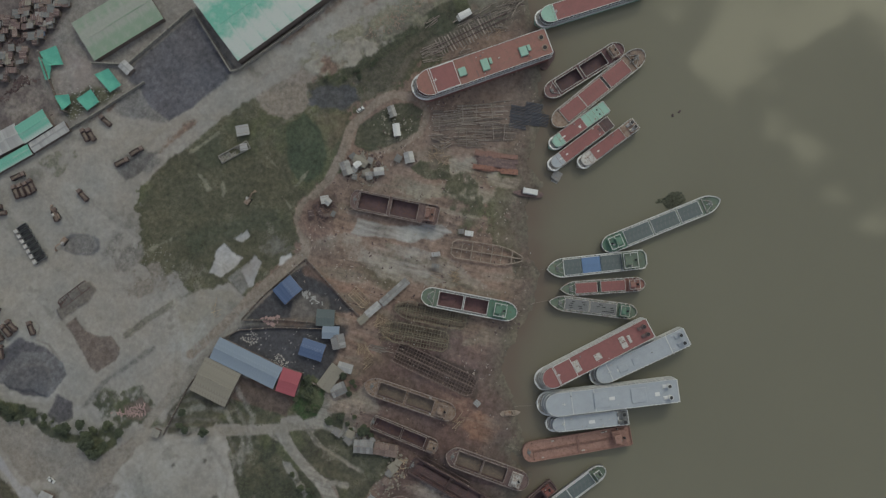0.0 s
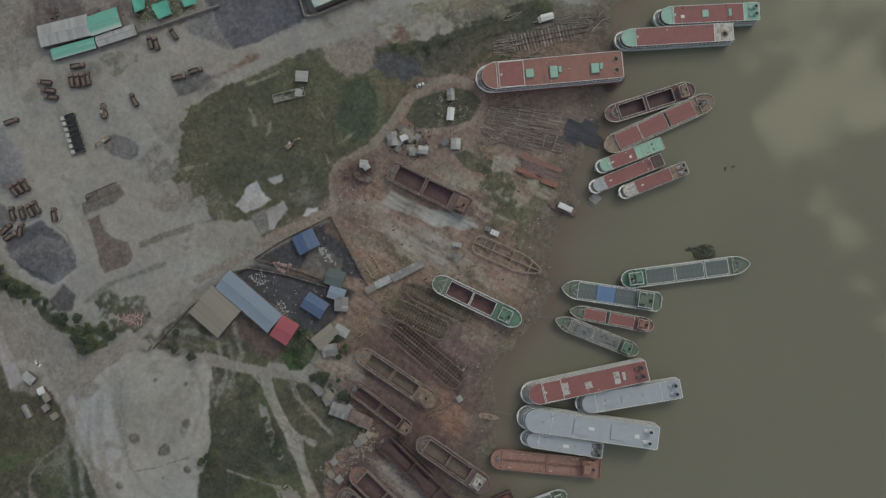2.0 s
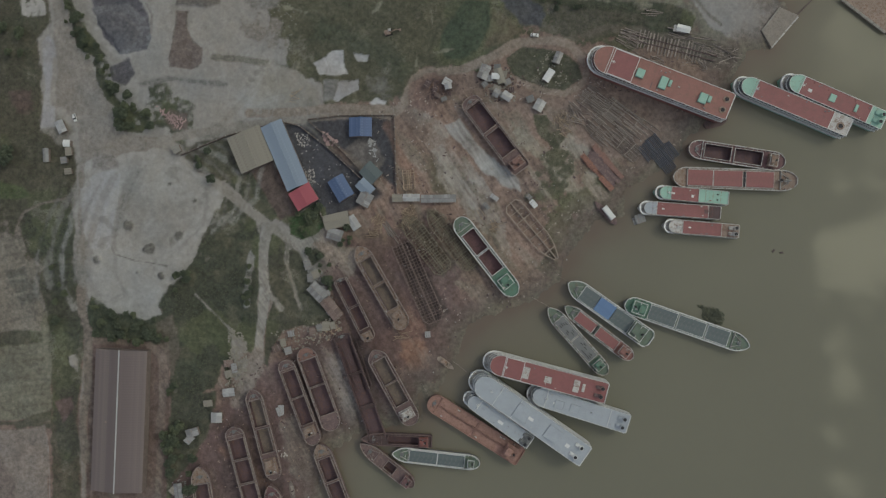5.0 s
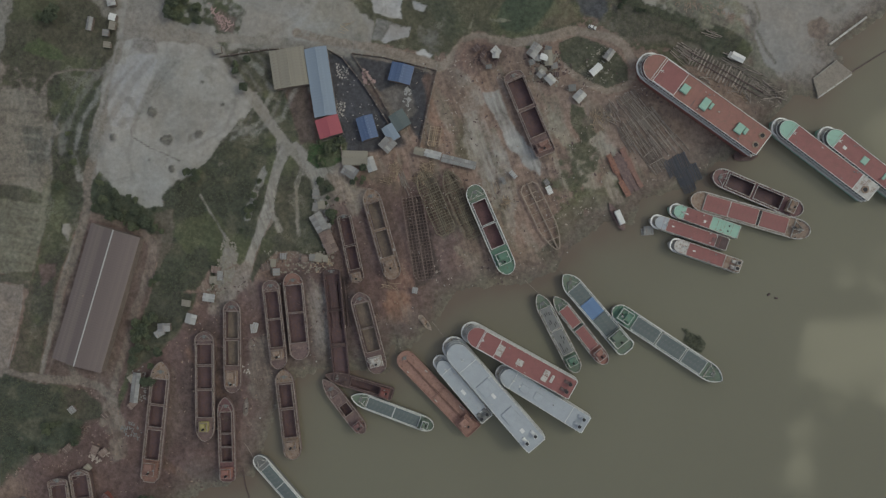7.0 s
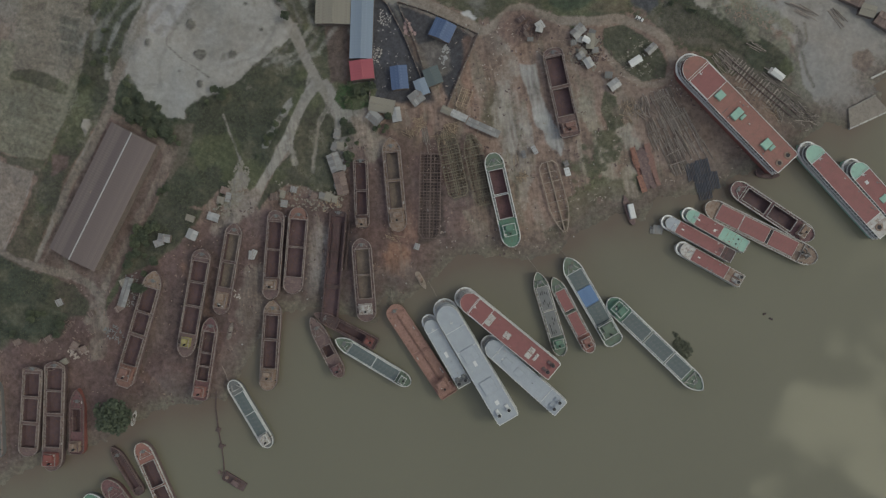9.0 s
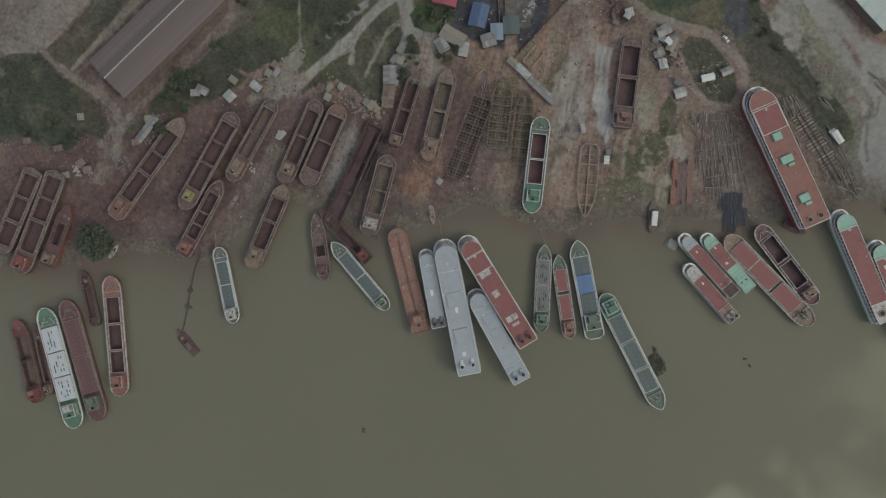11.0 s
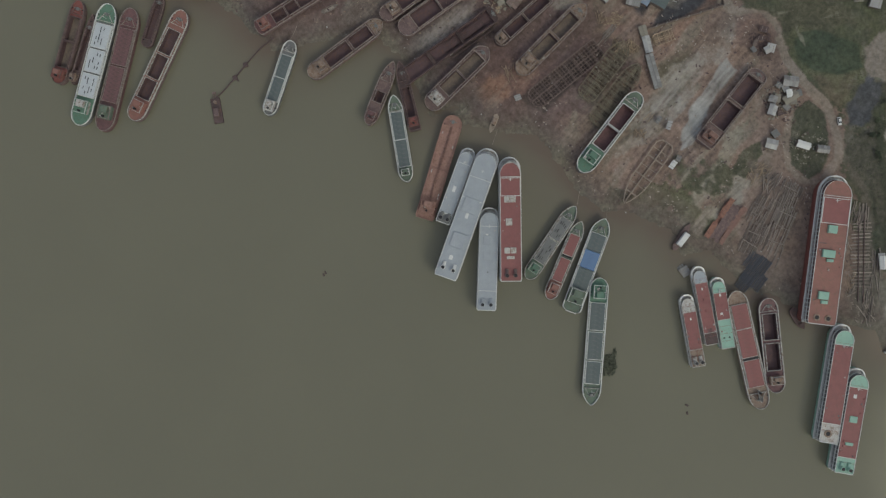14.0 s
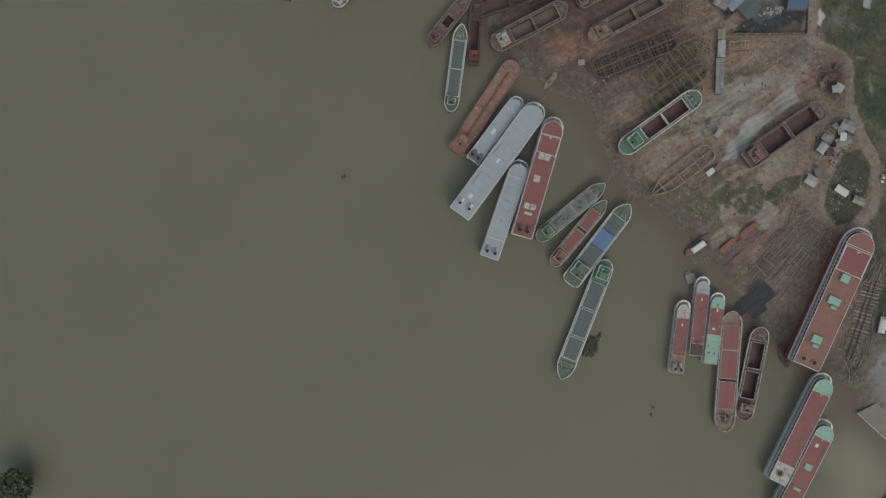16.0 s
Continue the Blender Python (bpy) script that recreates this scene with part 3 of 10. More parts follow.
def fbm(x, y, scale, seed, octaves=5, gain=0.55):
    """Noise about 0, in -1 to 1, with features of this many metres."""
    out, amp, tot = 0.0, 1.0, 0.0
    for k in range(octaves):
        out = out + amp * (vnoise(x / scale * 2 ** k + 17.3 * k, y / scale * 2 ** k - 9.1 * k, seed + k) * 2 - 1)
        tot += amp
        amp *= gain
    return out / tot


def inside_distance(X, Y, poly):
    """Distance to the outline, positive inside."""
    d = np.full(X.shape, 1e9)
    ins = np.zeros(X.shape, bool)
    n = len(poly)
    for k in range(n):
        (x0, y0), (x1, y1) = poly[k], poly[(k + 1) % n]
        ex, ey = x1 - x0, y1 - y0
        t = np.clip(((X - x0) * ex + (Y - y0) * ey) / (ex * ex + ey * ey + 1e-9), 0, 1)
        d = np.minimum(d, np.hypot(X - x0 - t * ex, Y - y0 - t * ey))
        c = (y0 > Y) != (y1 > Y)
        ins ^= c & (X < x0 + (Y - y0) * ex / (ey if abs(ey) > 1e-9 else 1e-9))
    return np.where(ins, d, -d)


def line_distance(X, Y, pts):
    d = np.full(X.shape, 1e9)
    for (x0, y0), (x1, y1) in zip(pts[:-1], pts[1:]):
        ex, ey = x1 - x0, y1 - y0
        t = np.clip(((X - x0) * ex + (Y - y0) * ey) / (ex * ex + ey * ey + 1e-9), 0, 1)
        d = np.minimum(d, np.hypot(X - x0 - t * ex, Y - y0 - t * ey))
    return d


STEP = 0.66
fine_x = np.arange(-335, 215, STEP)
fine_y = np.arange(-330, 305, STEP)
far = np.array([60.0, 150.0, 350.0, 800.0, 1800.0, 3200.0])
GX = np.concatenate([fine_x[0] - far[::-1], fine_x, fine_x[-1] + far])
GY = np.concatenate([fine_y[0] - far[::-1], fine_y, fine_y[-1] + far])
X, Y = np.meshgrid(GX, GY, indexing="ij")

# river: the bank from north to south, closed round the east
bank_north = [(202.8, 190.4), (176.8, 151.0), (161.8, 133.1), (167.9, 127.0), (162.8, 113.5), (158.9, 102.3)] + [(145.8, 103.0), (138.5, 90.2), (127.6, 69.2), (115.2, 57.2), (109.0, 43.6), (83.6, 30.1), (78.8, 13.9), (65.5, 9.7)]
bank_mid = [(53.4, -2.0), (48.3, -17.3), (36.7, -29.7), (24.5, -35.3), (10.7, -37.8), (-4.8, -48.5), (-12.2, -67.2), (-21.8, -79.7), (-32.1, -93.9)]
bank_south = [(-30.8, -79.4), (-28.7, -97.5), (-51.3, -102.8), (-69.1, -106.0), (-79.3, -114.5), (-84.6, -129.6), (-86.5, -156.0), (-88.7, -174.2), (-117.2, -189.8), (-134.9, -209.6)]
bank_far = [(-132.4, -214.4), (-150.2, -235.2), (-168.8, -251.5), (-186.3, -270.8), (-201.4, -307.6)]
river = bank_north + bank_mid + bank_south + bank_far + [(-170.0, -3000.0), (3000.0, -3000.0), (3000.0, 3000.0), (250.0, 3000.0)]
shore = -inside_distance(X, Y, river) + 3.0 * fbm(X, Y, 26, 3)

SAND, SAND_DARK = (0.245, 0.235, 0.213), (0.165, 0.159, 0.147)
EARTH, EARTH_RED, MUD = (0.184, 0.136, 0.111), (0.116, 0.08, 0.073), (0.118, 0.097, 0.083)
GRASS, GRASS_DARK, COAL, ROAD = (0.088, 0.088, 0.059), (0.06, 0.066, 0.047), (0.086, 0.088, 0.1), (0.195, 0.17, 0.143)
POND, PALE, FIELD = (0.05, 0.066, 0.044), (0.278, 0.272, 0.254), (0.19, 0.177, 0.145)
cover = np.empty(X.shape + (3,))
cover[:] = EARTH
west = np.clip((-75 - X) / 15, 0, 1) * np.clip((Y + 50) / 30, 0, 1)
cover = cover * (1 - west[..., None]) + np.array((0.185, 0.175, 0.152)) * west[..., None]
veg = np.zeros(X.shape)
wob = [fbm(X, Y, s, 11 + k) for k, s in enumerate((30, 9, 3.2))]
height = 1.25 + 0.3 * wob[0] + 0.25 * wob[1] + 0.1 * wob[2]


ALL = (slice(None), slice(None))


def window(pts, margin):
    """The part of the grid round these places."""
    xs, ys = [p[0] for p in pts], [p[1] for p in pts]
    i0, i1 = np.searchsorted(GX, (min(xs) - margin, max(xs) + margin))
    j0, j1 = np.searchsorted(GY, (min(ys) - margin, max(ys) + margin))
    return slice(int(i0), int(i1) + 1), slice(int(j0), int(j1) + 1)


def lay(dist, colour, soft=2.0, rough=3.0, grass=0.0, strength=1.0, patch=0.0, lift=0.0, part_of=ALL):
    """Lay a ground cover where dist is positive, with an uneven edge."""
    wa, wb_, wc = (q[part_of] for q in wob)
    w = np.clip((dist + rough * (wb_ + 0.6 * wc) + soft) / (2 * soft), 0, 1)
    w = w * w * (3 - 2 * w) * strength
    if patch:
        w = w * np.clip(0.5 + patch * 2.5 * (0.5 * wa + wb_ + 0.6 * wc + 0.05), 0, 1)
    cover[part_of] = cover[part_of] * (1 - w[..., None]) + np.array(colour) * w[..., None]
    veg[part_of] = veg[part_of] * (1 - w) + grass * w
    height[part_of] += lift * w


def zone(poly, colour, **kw):
    q = window(poly, kw.get("soft", 2.0) + 1.8 * kw.get("rough", 3.0) + 1)
    lay(inside_distance(X[q], Y[q], poly), colour, part_of=q, **kw)


def track(pts, width, colour, **kw):
    q = window(pts, width / 2 + kw.get("soft", 2.0) + 1.8 * kw.get("rough", 3.0) + 1)
    lay(width / 2 - line_distance(X[q], Y[q], pts), colour, part_of=q, **kw)


def spots(places, r, colour, **kw):
    for x, y in places:
        zone([(x + r * math.cos(k), y + r * math.sin(k)) for k in (0, 1, 2, 3.1, 4.2, 5.3)], colour, **kw)


# yard earth is redder to the south; streaks run down to the water
zone([(-221.9, -196.8), (-178.4, -134.0), (-148.0, -99.0), (-110.9, -64.5), (-46.2, -38.3), (-27.4, -64.0), (-62.6, -108.0), (-94.6, -129.9), (-90.5, -176.8), (-134.9, -212.0), (-186.7, -272.3)], EARTH_RED, soft=8, rough=8)
zone([(-76.5, 1.1), (-26.4, 19.6), (1.4, -39.0), (-26.4, -101.2), (-89.3, -140.6), (-156.6, -142.1), (-140.3, -84.1), (-89.2, -39.6)], EARTH_RED, soft=8, rough=8, strength=0.85)
zone([(-264.6, -152.7), (-207.6, -133.5), (-171.4, -102.7), (-145.4, -104.7), (-175.7, -139.8), (-219.2, -202.6), (-234.6, -217.0)], EARTH_RED, soft=5, rough=6, strength=0.8)
# sand flats
zone([(-158.5, 224.9), (-79.0, 208.6), (-31.6, 187.5), (-2.3, 178.4), (58.5, 162.6), (112.9, 148.5), (93.8, 126.9), (30.3, 149.4), (-9.8, 155.4), (-43.8, 173.1), (-80.6, 168.1), (-107.0, 141.8), (-100.2, 106.9), (-81.5, 86.3), (-97.4, 67.7), (-146.4, 66.8), (-170.4, 47.9), (-201.8, 71.8), (-230.5, 137.3)], SAND, soft=2, rough=5)
zone([(-212.6, 240.1), (-72.0, 191.8), (-97.4, 154.0), (-111.1, 132.1), (-101.6, 99.2), (-80.5, 82.3), (-123.2, 73.3), (-170.2, 62.3), (-167.0, 51.4), (-136.5, 31.7), (-118.3, 16.1), (-134.9, -4.8), (-139.4, 22.8), (-165.9, -8.0), (-185.4, -37.8), (-216.8, -31.3), (-225.0, 17.2), (-224.0, 63.1), (-259.5, 91.2)], SAND, soft=2, rough=5)
zone([(-226.1, 118.9), (-162.6, 70.5), (-166.5, 54.8), (-140.1, 32.6), (-127.3, 19.9), (-143.4, 10.5), (-156.3, -11.6), (-179.1, -38.6), (-216.8, -34.0), (-224.8, 10.6), (-231.2, 74.4)], PALE, soft=2, rough=4, strength=0.7)
zone([(-221.4, 42.5), (-172.3, 54.8), (-133.7, 26.2), (-162.8, -11.6), (-182.4, -37.0), (-215.1, -30.8)], PALE, soft=1.5, rough=4, strength=0.7)
zone([(-121.0, 96.8), (-83.5, 83.9), (-84.9, 72.9), (-120.7, 64.1), (-136.7, 78.3)], PALE, soft=4, rough=5, strength=0.5)
# paved and dusty ground round the western works
zone([(-163.1, 229.0), (-117.1, 216.5), (-82.4, 209.5), (-52.5, 206.2), (-4.4, 176.0), (64.8, 169.9), (88.1, 196.6), (-100.7, 365.1)], (0.195, 0.185, 0.17), soft=3, rough=3)
zone([(-85.0, 247.8), (-66.6, 252.7), (-61.3, 239.5), (-61.9, 214.5), (-75.6, 222.5), (-88.3, 231.6)], (0.21, 0.19, 0.17), soft=3, rough=4)
zone([(-80.9, 334.3), (-30.7, 280.9), (-62.8, 262.2), (-82.9, 256.6), (-91.1, 240.5), (-96.8, 222.4), (-110.7, 224.2), (-157.5, 240.7)], (0.125, 0.108, 0.103), soft=3, rough=5)
zone([(-91.8, 234.8), (-73.5, 224.9), (-61.6, 210.0), (-94.9, 216.4)], GRASS, soft=2, rough=2, grass=0.6)
zone([(1.7, 219.3), (0.7, 239.9), (35.4, 217.6), (30.4, 187.7), (-1.7, 183.0)], (0.42, 0.42, 0.4), soft=1.5, rough=1.5)
# grassland
zone([(-7.7, 157.8), (25.1, 143.4), (44.8, 128.0), (78.1, 128.1), (118.8, 117.4), (92.5, 106.7), (61.5, 104.6), (38.8, 116.4), (10.9, 103.4), (-12.7, 95.2), (-32.4, 96.1), (-46.3, 75.4), (-64.1, 83.0), (-89.0, 101.1), (-120.6, 120.9), (-108.1, 142.8), (-89.0, 163.1), (-47.9, 168.3)], GRASS, soft=1.5, rough=12, grass=1.0)
zone([(-20.9, 156.9), (19.9, 137.4), (10.6, 107.9), (-15.0, 97.3), (-47.4, 126.0), (-85.2, 138.9), (-88.7, 158.6)], GRASS_DARK, soft=5, rough=10, grass=1.0, strength=0.4)
zone([(-8.0, 162.3), (16.8, 152.9), (30.3, 149.4), (12.3, 135.8), (-4.3, 138.0), (-7.2, 148.9)], SAND, soft=3, rough=4, strength=0.7)
zone([(-251.7, -164.5), (-211.2, -149.3), (-185.2, -158.3), (-195.0, -184.1), (-215.9, -193.9), (-228.6, -214.1)], GRASS_DARK, soft=3, rough=4, grass=1.0)
zone([(-165.9, 50.0), (-140.0, 59.3), (-108.1, 26.1), (-101.8, 10.5), (-117.7, 10.5), (-140.1, 32.6)], GRASS, soft=2, rough=3, grass=0.8)
# scrub in the yard
zone([(-32.7, 53.7), (-17.2, 44.3), (-11.0, 25.8), (-23.3, 28.9)], GRASS, soft=3, rough=4, grass=0.6, strength=0.7)
zone([(34.9, 118.8), (77.1, 122.6), (106.9, 122.0), (148.2, 106.2), (133.6, 91.4), (106.9, 103.9), (77.1, 113.5), (53.0, 110.9)], (0.11, 0.1, 0.08), soft=4, rough=5)
zone([(46.8, 142.2), (69.9, 148.8), (105.8, 133.8), (138.5, 118.1), (155.3, 105.7), (135.5, 107.7), (111.6, 114.9), (85.5, 118.4), (53.5, 120.3)], (0.15, 0.14, 0.115), soft=3, rough=4, grass=0.2)
zone([(86.3, 156.7), (202.1, 189.7), (168.0, 142.4), (157.6, 106.3), (139.0, 116.6), (123.6, 126.3), (107.8, 137.5)], (0.265, 0.255, 0.235), soft=2, rough=3)
track([(105.2, 143.8), (114.2, 141.9), (115.4, 132.8), (122.0, 127.7), (130.6, 123.9), (142.3, 116.0)], 5, (0.115, 0.105, 0.092), soft=1.2, rough=3, strength=0.8)
zone([(142.3, 145.9), (151.3, 147.0), (153.9, 138.3), (146.4, 137.7)], (0.17, 0.12, 0.095), soft=2, rough=2)
zone([(155.8, 142.0), (164.3, 154.5), (173.8, 153.5), (159.7, 134.3)], (0.11, 0.095, 0.085), soft=2, rough=2)
zone([(49.9, 132.0), (75.5, 130.8), (94.5, 129.9), (112.9, 125.8), (115.7, 119.9), (105.6, 114.1), (82.5, 118.2), (54.0, 118.8)], (0.05, 0.056, 0.04), soft=2, rough=4, grass=1.0)
zone([(54.6, 147.6), (89.2, 157.5), (104.0, 139.6), (111.9, 129.2), (93.9, 131.9), (71.5, 133.4)], (0.17, 0.17, 0.13), soft=3, rough=6, grass=0.4, patch=0.7)
# pale dry lanes on the slipways
zone([(26.8, 26.0), (44.5, 36.1), (67.1, 34.9), (73.9, 17.7), (45.2, 2.6)], GRASS, soft=2, rough=5, grass=0.45, patch=0.9)
zone([(-79.7, -64.5), (-63.9, -51.9), (-57.7, -83.0), (-70.3, -102.0)], SAND, soft=6, rough=7, strength=0.4)
zone([(-48.2, -39.3), (-26.4, -39.2), (-32.7, -70.3), (-45.1, -67.3)], (0.2, 0.115, 0.08), soft=5, rough=7, strength=0.32)
zone([(-90.8, -62.2), (-79.3, -56.9), (-59.5, -99.6), (-73.9, -106.3)], SAND, soft=6, rough=7, strength=0.35)
# coal yards and dark heaps' ground
zone([(-54.7, 212.4), (-43.3, 217.1), (-1.2, 215.9), (-6.3, 178.6), (-14.4, 176.4), (-34.2, 177.2), (-52.1, 182.6), (-56.2, 194.6)], COAL, soft=1.2, rough=1.6)
zone([(-72.3, 206.9), (-56.9, 205.9), (-45.3, 195.5), (-41.1, 181.2), (-54.2, 180.2), (-68.4, 197.1)], (0.11, 0.11, 0.108), soft=4, rough=4, strength=0.7)
zone([(-93.8, 69.2), (-48.2, 70.9), (-45.1, 32.1), (-85.9, 60.4)], (0.055, 0.055, 0.06), soft=1.5, rough=2)
zone([(-108.1, 67.4), (-93.8, 65.1), (-51.4, 27.5), (-89.1, 10.4), (-97.0, 29.2)], (0.06, 0.06, 0.066), soft=2, rough=2)
zone([(-218.4, 138.5), (-211.2, 145.9), (-190.0, 144.2), (-181.9, 130.1), (-180.0, 117.5), (-187.1, 106.2), (-200.9, 105.2), (-211.3, 113.6)], PALE, soft=2, rough=2, strength=0.7)
zone([(-215.8, 137.1), (-210.6, 143.4), (-191.6, 142.3), (-184.5, 129.2), (-182.6, 118.1), (-188.4, 108.8), (-199.9, 107.7), (-209.3, 115.5)], (0.092, 0.09, 0.099), soft=0.8, rough=1.2)
zone([(-206.4, 99.6), (-195.0, 104.1), (-191.1, 96.2), (-196.7, 89.3), (-204.8, 91.6)], (0.095, 0.092, 0.098), soft=0.8, rough=1)
zone([(-168.2, 130.5), (-160.8, 130.3), (-162.5, 117.8), (-153.4, 108.2), (-156.0, 99.4), (-171.6, 99.7)], (0.10, 0.09, 0.08), soft=0.9, rough=1.2)
zone([(-218.1, 48.8), (-200.0, 55.1), (-198.4, 42.4), (-214.8, 42.5)], SAND_DARK, soft=4, rough=4, strength=0.6)
zone([(-138.7, 168.3), (-133.9, 167.3), (-127.0, 161.1), (-124.8, 155.1), (-127.4, 150.0), (-132.2, 150.1), (-136.0, 155.2), (-140.5, 163.3)], (0.115, 0.115, 0.12), soft=0.9, rough=1.2)
zone([(-89.1, 179.8), (-62.0, 166.2), (-69.1, 157.8), (-89.3, 167.5)], (0.09, 0.09, 0.09), soft=4, rough=5, strength=0.8)
zone([(-147.9, 228.0), (-124.7, 207.3), (-136.6, 193.0), (-159.8, 213.5)], SAND_DARK, soft=5, rough=5, strength=0.5)
zone([(-207.9, 211.5), (-191.3, 199.1), (-191.0, 162.1), (-204.9, 166.8)], (0.1, 0.1, 0.11), soft=4, rough=4, strength=0.8)
# hedge bank through the sand
zone([(-230.9, 144.4), (-221.1, 125.2), (-204.8, 93.2), (-182.0, 73.9), (-178.8, 62.8), (-198.4, 66.2), (-208.1, 86.9), (-227.7, 119.0), (-237.5, 144.6)], GRASS_DARK, soft=2.5, rough=5, grass=0.9, patch=0.9)
zone([(-180.9, 92.2), (-162.4, 76.2), (-165.1, 57.3), (-184.6, 70.2)], GRASS_DARK, soft=3, rough=5, grass=0.9, patch=0.8)
# puddles, their pale sky reflection painted into the ground colour
zone([(-79.7, 109.2), (-71.7, 107.1), (-76.2, 100.0), (-73.6, 93.6), (-83.7, 92.2), (-90.7, 100.1)], (0.46, 0.45, 0.42), soft=1, rough=1.6)
zone([(-74.4, 92.2), (-63.1, 91.2), (-66.6, 82.0), (-73.1, 82.9), (-78.1, 79.9)], (0.33, 0.34, 0.34), soft=1, rough=1.6)
zone([(-57.4, 80.4), (-50.7, 77.3), (-56.8, 74.5), (-59.9, 78.5)], (0.42, 0.42, 0.4), soft=1, rough=1.2)
# enclosure soils
zone([(-162.6, 53.2), (-140.0, 59.3), (-130.5, 41.9), (-108.1, 41.8), (-95.4, 13.6), (-111.3, 16.7), (-127.3, 40.3), (-140.1, 35.7)], (0.085, 0.08, 0.06), soft=2, rough=2, grass=0.4)
zone([(-127.3, 40.3), (-108.1, 41.8), (-98.6, 15.2), (-111.3, 16.7)], (0.10, 0.068, 0.055), soft=2, rough=2)
# roads

track([(-154.9, 219.5), (-107.0, 209.2), (-75.7, 198.1), (-52.0, 177.9), (-24.5, 169.4), (-0.2, 168.9), (58.9, 163.1), (96.7, 158.6)], 8, SAND, soft=3, rough=3)
track([(-140.0, 89.1), (-172.2, 92.7), (-188.5, 89.8)], 2.5, SAND_DARK, soft=1.2, rough=1)
# scrub, rubble and plots beyond the western road
zone([(-289.2, 157.9), (-241.5, 156.9), (-241.6, 137.9), (-239.3, 125.1), (-246.5, 115.7), (-246.6, 103.0), (-245.0, 87.0), (-246.0, 64.8), (-236.8, 58.3), (-225.4, 55.1), (-223.8, 42.3), (-227.1, 26.5), (-227.2, 4.2), (-228.8, -11.7), (-224.0, -27.6), (-220.7, -40.3), (-220.8, -53.0), (-289.8, -53.3)], (0.078, 0.074, 0.054), soft=1, rough=3, grass=0.8)
zone([(-264.7, 85.7), (-251.5, 87.1), (-249.9, 75.9), (-259.8, 72.8)], (0.105, 0.075, 0.068), soft=1.5, rough=3, strength=0.7)
zone([(-256.3, 138.1), (-244.8, 139.5), (-242.6, 129.9), (-249.8, 125.9), (-255.7, 130.1)], (0.3, 0.29, 0.27), soft=0.8, rough=3, patch=1.2)
zone([(-245.9, 114.1), (-241.6, 118.2), (-237.7, 114.0), (-236.7, 106.0), (-238.4, 104.8), (-240.0, 90.2), (-240.7, 79.0), (-237.5, 77.4), (-237.5, 66.3), (-246.0, 65.4), (-244.0, 80.7), (-243.3, 93.4), (-244.6, 104.5)], (0.27, 0.268, 0.27), soft=0.6, rough=0.8)
zone([(-269.7, 35.6), (-256.6, 32.0), (-249.4, 27.2), (-259.9, 26.0), (-279.6, 26.7)], (0.078, 0.098, 0.05), soft=1, rough=1.5, grass=1.0)
zone([(-289.6, 17.1), (-256.6, 11.3), (-253.4, -5.3), (-238.6, -11.7), (-246.8, -21.2), (-243.6, -34.0), (-250.2, -53.1), (-289.8, -53.3)], (0.175, 0.15, 0.128), soft=1, rough=4, patch=0.8)
zone([(-256.6, 15.4), (-250.0, 21.8), (-233.6, 24.9), (-227.1, 18.5), (-227.2, -8.5), (-230.5, -11.7), (-240.3, -11.7), (-253.4, -5.3), (-256.6, 4.3)], (0.066, 0.06, 0.045), soft=0.7, rough=1.5, grass=0.9)
track([(-260.6, 7.5), (-258.9, 13.2), (-254.9, 18.6), (-246.7, 22.7), (-236.9, 24.9), (-229.7, 26.5)], 1.5, (0.15, 0.128, 0.105), soft=0.5, rough=0.6)
zone([(-246.2, -16.5), (-227.2, -11.7), (-224.0, -27.6), (-222.4, -53.0), (-237.1, -53.1), (-242.0, -40.3)], (0.068, 0.062, 0.047), soft=1, rough=2, grass=0.9)
zone([(-293.0, -40.5), (-242.0, -37.2), (-239.7, -53.1), (-240.5, -98.3), (-293.2, -101.5)], (0.17, 0.162, 0.122), soft=0.8, rough=1.5, grass=0.15)
track([(-293.0, -43.7), (-256.7, -42.3), (-241.0, -41.6)], 1.2, (0.12, 0.115, 0.082), soft=0.8, rough=1.8, strength=0.6, patch=0.7)
track([(-293.1, -48.9), (-256.7, -46.5), (-241.0, -46.4)], 2.4, (0.205, 0.19, 0.15), soft=0.8, rough=1.8, strength=0.6, patch=0.7)
track([(-293.1, -54.0), (-256.8, -50.6), (-241.0, -51.2)], 1.8, (0.14, 0.13, 0.095), soft=0.8, rough=1.8, strength=0.6, patch=0.7)
track([(-293.1, -56.2), (-256.8, -54.8), (-241.0, -55.9)], 1.2, (0.12, 0.115, 0.082), soft=0.8, rough=1.8, strength=0.6, patch=0.7)
track([(-293.1, -61.4), (-256.8, -58.9), (-241.0, -58.2)], 2.4, (0.205, 0.19, 0.15), soft=0.8, rough=1.8, strength=0.6, patch=0.7)
track([(-293.1, -66.5), (-256.8, -63.1), (-241.0, -63.0)], 1.8, (0.14, 0.13, 0.095), soft=0.8, rough=1.8, strength=0.6, patch=0.7)
track([(-293.1, -68.8), (-256.8, -67.2), (-241.0, -67.7)], 1.2, (0.12, 0.115, 0.082), soft=0.8, rough=1.8, strength=0.6, patch=0.7)
track([(-293.1, -73.9), (-256.8, -71.4), (-241.1, -72.5)], 2.4, (0.205, 0.19, 0.15), soft=0.8, rough=1.8, strength=0.6, patch=0.7)
track([(-293.1, -79.0), (-256.8, -75.5), (-241.1, -74.7)], 1.8, (0.14, 0.13, 0.095), soft=0.8, rough=1.8, strength=0.6, patch=0.7)
track([(-293.1, -81.3), (-256.8, -79.7), (-241.1, -79.5)], 1.2, (0.12, 0.115, 0.082), soft=0.8, rough=1.8, strength=0.6, patch=0.7)
